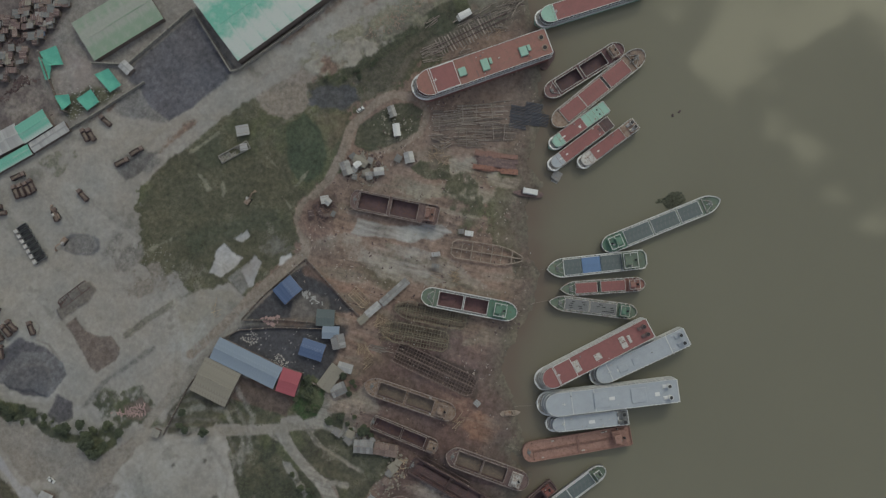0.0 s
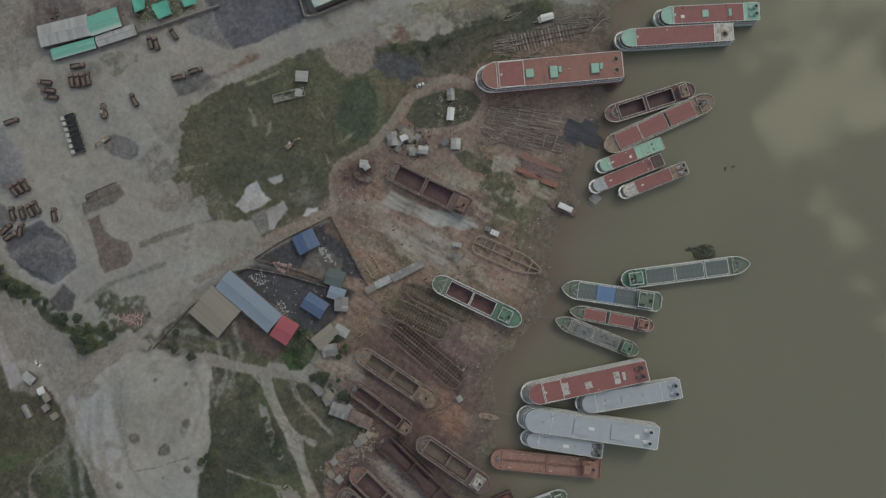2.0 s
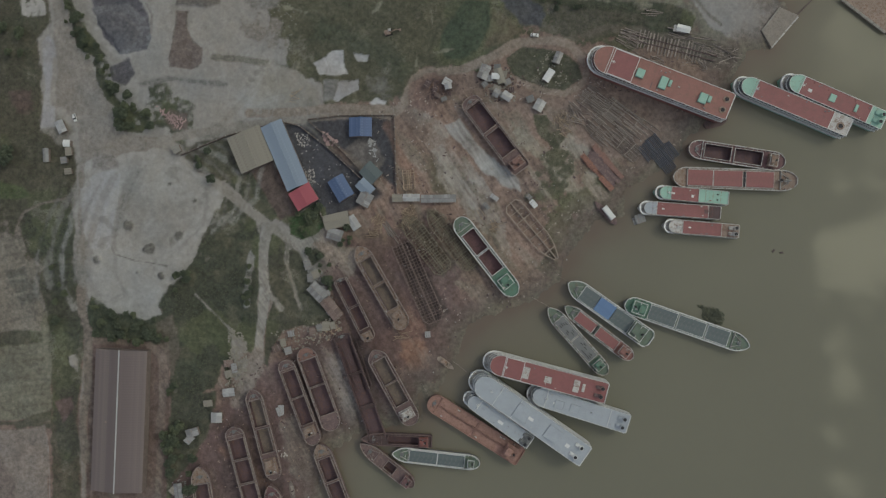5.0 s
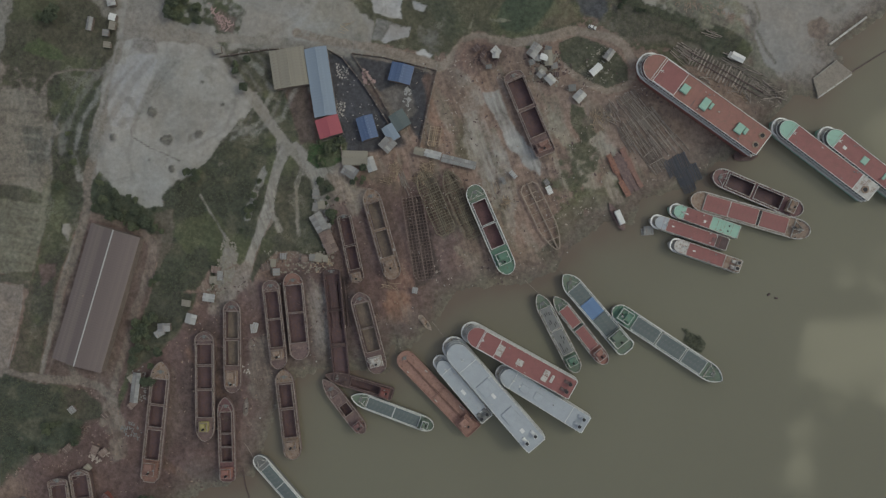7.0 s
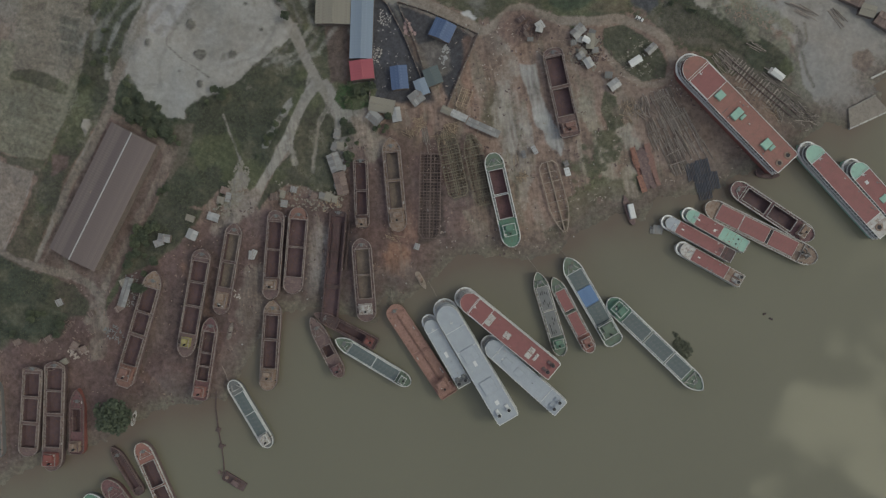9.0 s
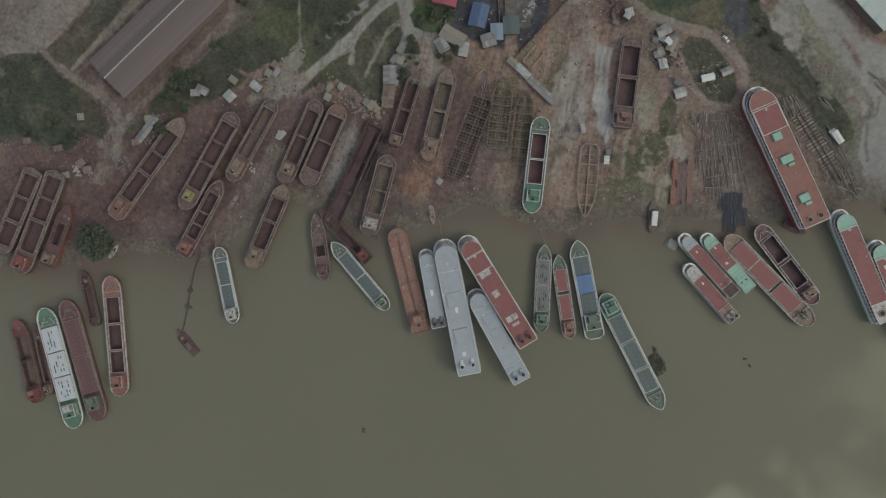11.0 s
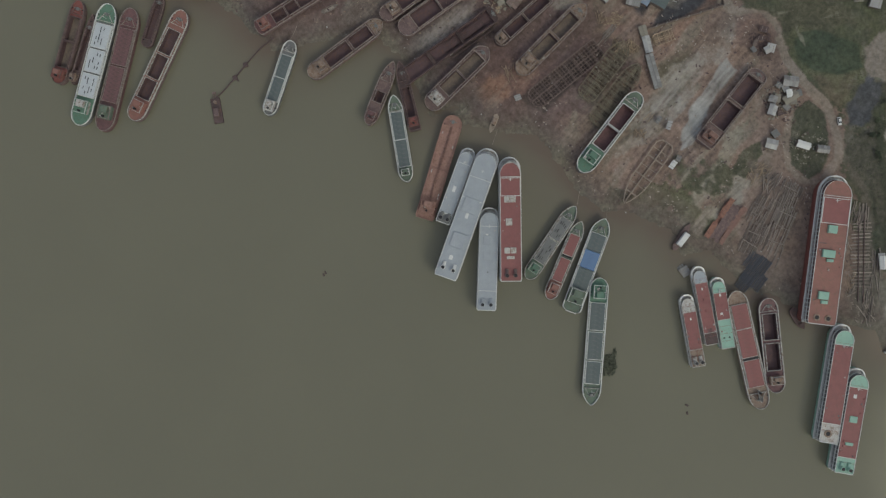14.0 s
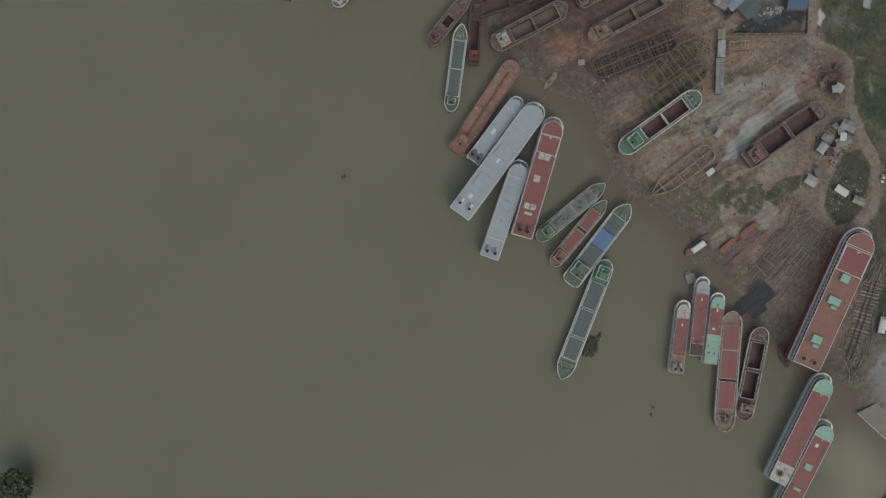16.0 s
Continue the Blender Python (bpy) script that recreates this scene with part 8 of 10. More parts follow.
shed((-196.3, -58.0), (-199.5, -136.4), 28.5, "long brown sheet-roofed factory with a white ridge", h=6, rise=2.4, roof="tin_brown", name="factory", group="", sheet=1.4, ridge="tin_pale", category="building")
part("roof_walkway", boxes((-5, 3, -0.5, 0.5, 0, 0.5), (2.6, 5.2, -1.3, 1.3, 0, 0.9), (-5, -4, -0.8, 0.8, 0, 0.3)), "tan", tagged(new("roof_ladder"), "rusty walkway lying on the factory roof", "walkway")).parent.matrix_basis = pose(*(-200.1, -95.9), 8.0, 0, 0, 21)
shed((-113.1, 66.3), (-98.2, 31.3), 12.0, "long pale blue sheet-roofed workshop", h=5, rise=0.9, roof="tin_blue", name="workshop", group="workshops", category="building")
shed((-97.8, 30.7), (-92.3, 21.4), 12.6, "red sheet-roofed workshop joined to a blue one", h=5, rise=0.9, roof="tin_red", name="workshop", group="workshops", category="building")
shed((-128.8, 62.0), (-120.6, 42.4), 19.0, "wide grey-tan roofed shed beside the blue workshop", h=4.4, rise=0.8, roof="tin_tan", name="workshop", group="workshops", category="building")
shed((-64.0, 69.3), (-64.0, 58.8), 12.0, "deep blue hip-roofed shed on black ground", h=3.6, rise=1.6, roof="tin_deep_blue", group="blue sheds")
shed((-78.1, 36.4), (-71.5, 25.2), 9.0, "deep blue roofed shed among scrap", h=3.6, rise=1.2, roof="tin_deep_blue", group="blue sheds")
shed((-64.8, 34.5), (-58.3, 28.0), 6.5, "grey-blue lean-to shed in the scrap yard", h=3, rise=0.4, roof="tin_blue")
shed((-59.9, 28.3), (-63.6, 21.5), 7.0, "grey-blue lean-to shed with a patched roof", h=3, rise=0.4, roof="tin")
shed((-62.0, 42.6), (-54.9, 35.7), 8.5, "dark roofed open shed beside the alley", h=3, rise=0.4, roof="hatch")
shed((-84.3, 11.6), (-70.5, 14.7), 7.5, "grey tin-roofed workers' shed", h=2.8, rise=0.6, roof="tin_tan")
shed((-70.2, 15.3), (-65.8, 8.5), 4.6, "pale tin-roofed workers' shed", h=2.8, rise=0.4, roof="tin_pale")
shed((-82.4, 6.7), (-74.3, 4.2), 6.0, "rusty tin-roofed workers' shed", h=2.6, rise=0.5, roof="tin")
shed((-40.9, 25.5), (-31.6, 25.4), 3.6, "white tin-roofed lean-to along the yard wall", h=2.6, rise=0.3, roof="tin_pale")
shed((-31.0, 24.8), (-11.8, 25.0), 3.8, "long grey lean-to along the yard wall", h=2.6, rise=0.3, roof="tin")
shed((-46.8, 25.2), (-41.2, 25.2), 3.6, "grey lean-to at the end of the yard wall", h=2.6, rise=0.3, roof="tin_tan")
shed((-91.6, -22.4), (-84.4, -29.9), 6.6, "grey tin-roofed store at the head of the slipways", h=2.8, rise=0.5, roof="tin")
shed((-84.1, -30.2), (-76.2, -40.1), 6.2, "rusty tin-roofed store at the head of the slipways", h=2.8, rise=0.5, roof="tin_rust")
shed((-166.8, -132.6), (-164.7, -149.4), 4.2, "long grey roofed store beside a hull", h=2.6, rise=0.4, roof="tin")
shed((40.2, 94.2), (36.3, 88.2), 3.4, "white tin-roofed long hut on the grass", h=2.6, rise=0.4, roof="white")
shed((44.4, 103.8), (42.0, 97.8), 3.6, "grey tin-roofed hut on the grass", h=2.4, rise=0.4, roof="tin")
shed((34.8, 77.9), (31.7, 72.4), 4.8, "pale tin-roofed store hut beside the timber", h=2.8, rise=0.4, roof="tin_pale")
shed((5.0, 97.2), (1.9, 89.9), 5.0, "grey tin-roofed hut in a cluster of huts", h=2.6, rise=0.5, roof="tin")
shed((7.4, 91.3), (11.7, 91.0), 2.8, "white-roofed hut in a cluster of huts", h=2.8, rise=0.3, roof="white")
shed((10.5, 95.3), (13.2, 87.3), 4.0, "patched tin hut in a cluster of huts", h=2.5, rise=0.4, roof="tin_tan")
shed((13.5, 81.8), (18.1, 78.7), 4.0, "pale grey hut in a cluster of huts", h=2.6, rise=0.4, roof="tin_pale")
shed((8.6, 83.1), (11.7, 81.2), 4.0, "dark tin hut in a cluster of huts", h=2.4, rise=0.4, roof="tin")
shed((-16.5, 88.0), (-15.9, 84.6), 3.4, "pale tin hut beside the track", h=2.4, rise=0.3, roof="tin_pale")
shed((-141.0, -82.2), (-134.3, -81.5), 4.0, "pale tin-roofed hut by the slipways", h=2.6, rise=0.4, roof="tin_pale")
shed((-144.6, -93.0), (-144.6, -98.6), 5.6, "square pale tin-roofed hut by the slipways", h=2.6, rise=0.4, roof="tin_pale")
shed((-158.8, -102.0), (-157.5, -106.4), 6.6, "grey tin-roofed hut under trees", h=2.8, rise=0.5, roof="tin")
shed((-234.2, 69.1), (-231.2, 62.7), 4.4, "pinkish sheet-roofed hut at the road", h=2.8, rise=0.4, roof="tin_pale")
shed((-231.3, 56.7), (-227.3, 56.6), 3.4, "white-roofed hut at the road", h=2.8, rise=0.3, roof="white")
shed((-241.5, 53.9), (-241.2, 46.3), 2.8, "long grey roofed hut at the road", h=2.6, rise=0.3, roof="tin")
shed((-169.0, 52.1), (-165.1, 53.9), 4.0, "concrete gate hut at the corner", h=2.6, rise=0.2, roof="concrete")
shed((106.6, 116.3), (113.6, 114.5), 3.2, "white tin-roofed long hut beside the slip track", h=2.6, rise=0.4, roof="white")
shed((134.2, 164.6), (142.4, 165.6), 6.0, "grey roofed house beside the sand wharf", h=3, rise=0.8, roof="tin_tan")
shed((144.0, 164.3), (156.0, 162.4), 7.0, "rusty roofed house beside the sand wharf", h=3, rise=0.8, roof="tin_rust")
shed((121.4, 168.1), (134.3, 167.9), 6.0, "brown roofed house beside the sand wharf", h=3, rise=0.8, roof="tin_rust")
# western works
shed((-0.4, 199.1), (89.3, 191.7), 44, "big bright green sheet-roofed mill building", h=7, rise=1.2, roof="tin_green", name="mill", group="mill buildings", sheet=9, category="building")
shed((-59.9, 244.3), (-15.6, 237.3), 25, "pale green roofed low mill hall", h=4, rise=0.4, roof="green_pale", name="mill", group="mill buildings", sheet=8, category="building")
shed((-119.6, 226.8), (-101.7, 224.2), 11, "green and white roofed store beside the wall", h=4, rise=0.6, roof="tin_green", name="mill", group="mill buildings", category="building")
shed((-145.1, 222.5), (-120.4, 217.6), 6, "teal roofed long store along the wall", h=3, rise=0.5, roof="tin_green", name="mill", group="mill buildings", category="building")
shed((-119.6, 217.7), (-96.9, 214.1), 6, "pale tin-roofed long store along the wall", h=3, rise=0.5, roof="tin_pale", name="mill", group="mill buildings", category="building")
shed((-147.0, 234.6), (-119.0, 228.0), 12, "pale pinkish roofed store", h=4, rise=0.6, roof="tin_pale", name="mill", group="mill buildings", category="building")
shed((-51.6, 221.5), (-50.9, 214.1), 5, "white-roofed guard house beside the coal yard", h=3, rise=0.3, roof="tin_pale", name="mill", group="mill buildings", category="building")
wall_line([(-64.2, 233.5), (-49.8, 219.4), (-2.1, 219.8), (-9.0, 177.9), (-5.3, 175.5), (53.4, 170.3)], "concrete wall round the coal yard", h=2.6, thick=0.8, mat="concrete")
wall_line([(-144.3, 222.6), (-117.1, 216.5), (-85.7, 210.4), (-49.2, 205.3)], "grey wall along the sand road", h=2.4, thick=0.5, mat="concrete")
wall_line([(-82.4, 258.3), (-94.3, 224.4), (-91.8, 220.1)], "dark wall between the huts and the green nets", h=2.6, mat="brick")
wall_line([(-165.2, 49.7), (-139.4, 60.2), (-108.1, 68.1)], "brick wall along the road", h=1.8)
wall_line([(-93.8, 68.9), (-76.4, 70.9), (-45.7, 70.8), (-45.1, 44.5), (-44.5, 27.4)], "mossy brick wall round the scrap yard", h=1.8)
wall_line([(-93.8, 68.5), (-76.4, 53.4), (-55.1, 30.9)], "brick wall along the alley", h=1.8)
wall_line([(-106.5, 67.4), (-98.5, 65.5), (-82.7, 53.5), (-63.9, 35.9)], "brick wall along the alley of the workshops", h=1.8)
wall_line([(-108.1, 66.2), (-92.9, 33.6), (-84.4, 11.1)], "low brick wall behind the workshops", h=1.6)
wall_line([(157.3, 105.3), (171.8, 122.1)], "pale concrete edge of the sand wharf", h=0.8, thick=1.0, mat="tin_pale", name="wharf_edge")
wall_line([(156.1, 134.2), (171.4, 153.1)], "pale concrete edge of the dock basin", h=0.8, thick=1.0, mat="tin_pale", name="wharf_edge")

rng = random.Random(5)
# crowded huts beyond the mill, in rows along two directions
for k in range(170):
    u, v = rng.random(), rng.random()
    c0, c1, c2 = Vector((-104.4, 290.7)), Vector((-44.0, 279.8)), Vector((-136.3, 247.0))
    p = c0 + (c1 - c0) * u + (c2 - c0) * v * (1 - 0.75 * u)
    flat_hut((p.x, p.y), rng.uniform(1.8, 4.0), rng.uniform(1.5, 2.9), 52 + rng.choice((0, 90)) + rng.uniform(-6, 6), "small hut with a patched tin roof in a crowded row", h=rng.uniform(2.2, 3.6), roof=rng.choice(("tin", "tin_rust", "tin_tan", "grey_dark", "grey_dark", "rust", "rust_dark", "tin_deep_blue" if k % 17 == 0 else "rust")), group="crowded huts")
SPOTS = ((-90.8, -47.7), (-87.0, -45.8), (-83.5, -44.9), (-79.7, -44.5), (-102.8, -49.1), (-107.3, -54.1), (-110.8, -57.3), (-104.4, -58.5), (-93.6, -11.4), (-92.0, -18.3), (-89.1, -16.4), (-86.3, -24.6), (-83.5, -27.0), (-79.7, -33.3), (-77.8, -39.5), (-149.4, -88.0), (-137.7, -65.8), (-137.7, -71.5), (-134.5, -68.3), (-231.3, 47.3), (-228.6, 52.1), (-228.7, 41.0))
for k, p in enumerate(SPOTS):
    flat_hut(p, rng.uniform(2.4, 4.4), rng.uniform(1.9, 3.1), 15 + rng.choice((0, 90)) + rng.uniform(-14, 14), "small tin-roofed hut beside the slipways" if k < 17 else "low tin-roofed shelter beside the road", roof=rng.choice(("tin", "tin", "tin_rust", "tin_tan")), h=2.3)
for k, p in enumerate(((-159.9, -108.0), (-165.2, -150.7), (-169.2, -136.8), (-178.7, -160.6), (-195.0, -184.1), (-210.7, -193.3), (-197.8, -162.4), (-179.9, -181.2), (-174.6, -180.9), (-181.2, -191.7))):
    flat_hut(p, rng.uniform(2.6, 4.6), rng.uniform(2.2, 3.2), 65 + rng.uniform(-20, 20), "small tin-roofed hut near the southern slipway", roof=rng.choice(("tin", "tin_rust", "tin_rust", "tin_tan")), h=2.3)
for p, lx, ly, hd, m in (((9.0, 25.4), 3.8, 1.4, -35, "tin_pale"), ((4.7, 20.8), 3.2, 1.0, -50, "tin"), ((30.1, 21.9), 3.6, 1.8, -50, "white"), ((27.7, 25.6), 2.2, 1.6, -40, "tin"), ((-16.7, 88.3), 3.4, 3.6, 60, "tin_pale"), ((-25.6, 147.6), 5.0, 6.0, 60, "tin_pale"), ((-31.2, 140.1), 3.0, 3.0, 60, "tin_pale"),
                         ((108.4, 115.3), 6, 2.4, -10, "tin_pale"), ((87.8, 13.9), 4.2, 4.0, 20, "tin"), ((-27.4, -49.2), 2, 2.4, 5, "tin_pale"), ((-109.3, -92.2), 2, 4, 20, "tin_pale"), ((-108.4, -91.1), 2, 4, 0, "tin_pale")):
    flat_hut(p, lx, ly, hd, "small pale-roofed shelter in the yard", roof=m, h=2.2)
for p, lx, ly, hd, m in (((3.2, 95.7), 3.6, 2.2, -20, "tin_tan"), ((6.3, 90.2), 3, 2.4, 10, "tin"), ((10.6, 96.3), 2.6, 2.0, 0, "grey_dark"), ((13.7, 92.5), 3.2, 2.2, -15, "tin_tan"), ((16.1, 88.2), 2.6, 2, 30, "tin"), ((3.8, 87.1), 2.2, 1.8, 40, "grey_dark"), ((10.3, 84.6), 3.4, 2.2, -25, "tin_tan"), ((13.7, 80.8), 2.4, 1.8, -25, "tin"), ((8.1, 93.8), 1.8, 1.6, 20, "tin_rust"), ((18.3, 83.9), 1.8, 1.5, 10, "rust_dark"), ((-27.4, 87.5), 3.4, 2.2, 60, "rust_dark"), ((-23.3, 84.3), 3.0, 1.2, 70, "rust_dark"), ((-18.4, 79.3), 2.2, 1.2, 20, "grey_dark"), ((28.4, 78.8), 3, 2.6, 20, "grey_dark"), ((-21.8, 81.2), 2.6, 0.9, -30, "tin_rust")):
    flat_hut(p, lx, ly, hd, "small patched shack in a cluttered cluster", roof=m, h=2.0)
# ruined hut in the meadow
ruin = thing("ruined_building", *(-37.0, 141.9), 1.2, -13, "roofless concrete ruin in the meadow", "ruin")
for x0, x1, y0, y1 in ((-9, 9, -2.4, -2.0), (-9, 9, 2.0, 2.4), (-9, -8.6, -2.0, 2.0), (-3, -2.6, -2.0, 2.0), (3, 3.4, -2.0, 2.0), (8.6, 9, -2.0, 2.0)):
    part("wall", boxes((x0, x1, y0, y1, -0.4, 1.6)), "concrete", ruin)
part("floor_slab", boxes((-8.6, 8.6, -2.0, 2.0, -0.4, 0.3)), "concrete", ruin)
ruin.matrix_basis = pose(*(-37.0, 141.9), 1.2, 0, 0, -13)


def net(pts, label, mat="net_green", z=2.2, group="green nets"):
    """A sagging sheet of netting stretched over posts between four corners."""
    t = thing("shade_net", pts[0][0], pts[0][1], ground_z(*pts[0]), 0, label, "net", group)
    o = Vector(pts[0])
    nb = bmesh.new()
    n = 8
    g = []
    for i in range(n + 1):
        row = []
        for j in range(n + 1):
            u, v = i / n, j / n
            p = (Vector(pts[0]) * (1 - u) + Vector(pts[1]) * u) * (1 - v) + (Vector(pts[3]) * (1 - u) + Vector(pts[2]) * u) * v - o
            row.append(nb.verts.new((p.x, p.y, z - 0.9 * math.sin(math.pi * u) * math.sin(math.pi * v) + 0.12 * math.sin(9 * u + 7 * v))))
        g.append(row)
    for i in range(n):
        for j in range(n):
            nb.faces.new((g[i][j], g[i + 1][j], g[i + 1][j + 1], g[i][j + 1]))
    part("netting", nb, mat, t)
    for p in pts:
        part("post", cyl(bmesh.new(), p[0] - o.x, p[1] - o.y, -0.3, z + 0.05, 0.1, 6), "wood", t)
    return t


net([(-82.3, 257.4), (-72.8, 254.0), (-76.5, 242.8), (-83.5, 248.2)], "bright green netting over a store yard")
net([(-84.4, 255.8), (-81.2, 247.9), (-87.4, 241.5), (-89.7, 242.6)], "bright green netting over a store yard")
net([(-67.1, 226.8), (-59.2, 224.4), (-59.7, 212.2), (-67.1, 213.2)], "bright green netting over a store yard")
net([(-83.5, 222.7), (-74.0, 221.5), (-74.9, 213.0), (-83.1, 213.5)], "bright green netting over a store yard")
net([(-91.6, 232.5), (-85.1, 227.6), (-87.2, 222.7), (-93.4, 223.1)], "bright green netting over a store yard")


def ribbon(pts, w):
    """One continuous square bar through the points."""
    bm = bmesh.new()
    pts = [Vector(p) for p in pts]
    rings = []
    for i, p in enumerate(pts):
        d = (pts[min(i + 1, len(pts) - 1)] - pts[max(i - 1, 0)]).normalized()
        side = d.cross(Vector((0, 0, 1))).normalized() * w / 2
        up = Vector((0, 0, w / 2))
        rings.append([bm.verts.new(p + side * sx + up * sz) for sx, sz in ((-1, -1), (1, -1), (1, 1), (-1, 1))])
    for a, c in zip(rings[:-1], rings[1:]):
        for k in range(4):
            bm.faces.new((a[k], a[(k + 1) % 4], c[(k + 1) % 4], c[k]))
    bm.faces.new(rings[0])
    bm.faces.new(rings[-1][::-1])
    bmesh.ops.recalc_face_normals(bm, faces=bm.faces)
    return bm


# ---- hull frames, timber and steel in the yard ----
def frame_hull(bow, stern, beam, label, mat="steel_green", ribs=22, base=1.2, height=2.6, bow_len=0.25, stringers=5, stern_len=0.1, thick=0.3, decks=4):
    """An unplated hull: keel, longitudinals, and upturned frames that follow the hull's outline."""
    p, L, head = place(bow, stern)
    t = thing("unfinished_ship", p.x, p.y, base, head, label, "ship", "unplated hulls")
    part("keel", boxes((0, L * 0.97, -0.3, 0.3, -0.2, 0.5)), mat, t)
    for i in range(ribs):
        s = 0.02 + 0.93 * i / (ribs - 1)
        w = max(half_width(s, beam, bow_len, stern_len, 1.8, 0.5), 0.6)
        fb = bmesh.new()
        bar(fb, (s * L, -w, 0.3), (s * L, w, 0.3), thick * 0.9)
        bar(fb, (s * L, -w, 0.2), (s * L, -w, height), thick)
        bar(fb, (s * L, w, 0.2), (s * L, w, height), thick)
        if i % decks == 0:
            bar(fb, (s * L, -w, height), (s * L, w, height), thick * 1.2)
        part("frame", fb, mat, t)
    for k in range(stringers):
        u = -1 + 2 * k / (stringers - 1)
        z = height if abs(u) == 1 or (k == stringers // 2 and decks < 4) else 0.55
        pts = []
        for i in range(17):
            s = 0.02 + 0.95 * i / 16
            pts.append((s * L, u * max(half_width(s, beam, bow_len, stern_len, 1.8, 0.5), 0.3), z))
        part("stringer", ribbon(pts, thick * (1.25 if abs(u) == 1 else 1.0)), mat, t)
    return t


frame_hull((-40.9, 15.8), (-17.2, -15.3), 11.0, "mossy unplated hull frame on the slipway", "steel_green", 24, stringers=6, thick=0.34, decks=3)
frame_hull((-27.5, 19.5), (-2.4, -13.4), 10.0, "olive unplated hull frame on the slipway", "steel_green", 26, stringers=6, thick=0.34, decks=3)
frame_hull((-42.7, 2.4), (-22.8, -43.2), 11.6, "dark rusty hull frame on the slipway", "rust_frame", 28, stringers=7, bow_len=0.04, thick=0.34, decks=3)
frame_hull((43.7, -9.1), (17.4, 23.0), 10.2, "open timber hull frame being set up on the mud", "pale_frame", 8, stringers=3, bow_len=0.4, thick=0.42, decks=2, height=1.6)
frame_hull((-71.1, -54.1), (-61.7, -80.7), 8.6, "dark hull bottom under construction", "rust_dark", 26, stringers=6, bow_len=0.02, height=1.2)
frame_hull((-38.2, 41.3), (-37.3, 29.5), 6.2, "timber cradle frame beside the gate", "bamboo", 8, stringers=4, bow_len=0.02, height=1.4)
frame_hull((-143.9, 139.6), (-163.6, 140.8), 5.0, "rusty steel frame lying on the sand", "rust_dark", 12, stringers=4, bow_len=0.05, height=1.0)
cargo_ship((-75.0, -49.3), (-54.0, -107.6), 9.4, "dark hull shell without decks, on the slipway", base=1.2, depth=2.4, hull="rust_dark", deck="rust_dark", rim="rust_dark", holds=((0.04, 0.3), (0.34, 0.62), (0.64, 0.95)), hold_frac=0.86, house=None, bow_len=0.03, stern_len=0.03, stern_sq=0.9, bow_pow=2.4, group=YARD, seed=40, clutter=3)
plates = thing("steel_plates", *(67.2, 41.8), ground_z(*(67.2, 41.8)), -50, "rusty orange steel plates lying in overlapping rows", "plates")
prng = random.Random(41)
for i in range(46):
    lx, ly = prng.uniform(5, 10), prng.uniform(2.0, 3.0)
    x, y, a = prng.uniform(-9, 9), (i % 4 - 1.5) * 2.6 + prng.uniform(-0.4, 0.4), prng.uniform(-5, 5)
    pb = part("plate", box(bmesh.new(), -lx / 2, lx / 2, -ly / 2, ly / 2, 0, 0.09), ("primer", "rust_orange", "rust", "rust")[i * 3 % 4], plates)
    pb.matrix_basis = pose(x, y, 0.15 + 0.05 * (i // 4) + 0.01 * i, 0, prng.uniform(-1, 1), a)


def log_mesh(name, length, r, mat, n=6):
    bm = bmesh.new()
    cyl(bm, 0, 0, -length / 2, length / 2, r, n, r * 0.8)
    bmesh.ops.rotate(bm, verts=bm.verts, cent=(0, 0, 0), matrix=Matrix.Rotation(math.pi / 2, 3, "Y"))
    return mesh_of(name, bm, mat)


LOGS = [log_mesh("log", l, r, "wood") for l, r in ((6, 0.22), (9, 0.25), (12, 0.28))]
POLES = [log_mesh("pole", l, r, "bamboo", 5) for l, r in ((4, 0.13), (6, 0.15))]
PIPES = [log_mesh("pipe", 9.4, 0.34, "pipe_black", 8)]


def stack(a, b, width, label, pieces, n, seed, jitter=4.0, name="timber_stack", layers=2, cat="timber", group="timber stacks"):
    """Long pieces laid side by side across the width, all along the line a to b."""
    r = random.Random(seed)
    a, b = Vector(a), Vector(b)
    c = (a + b) / 2
    L = (b - a).length
    t = thing(name, c.x, c.y, ground_z(c.x, c.y), math.degrees(math.atan2(b.y - a.y, b.x - a.x)), label, cat, group)
    for i in range(n):
        me = r.choice(pieces)
        half = me.vertices[0].co.x
        ln = max(abs(v.co.x) for v in me.vertices)
        x = r.uniform(-max(L / 2 - ln, 0), max(L / 2 - ln, 0.1))
        y = (i / max(n - 1, 1) - 0.5) * width
        ob = piece("log" if cat == "timber" else "pipe", me, t, pose(x, y, 0.25 + 0.3 * (i % layers), 0, 0, r.uniform(-jitter, jitter)))
    return t


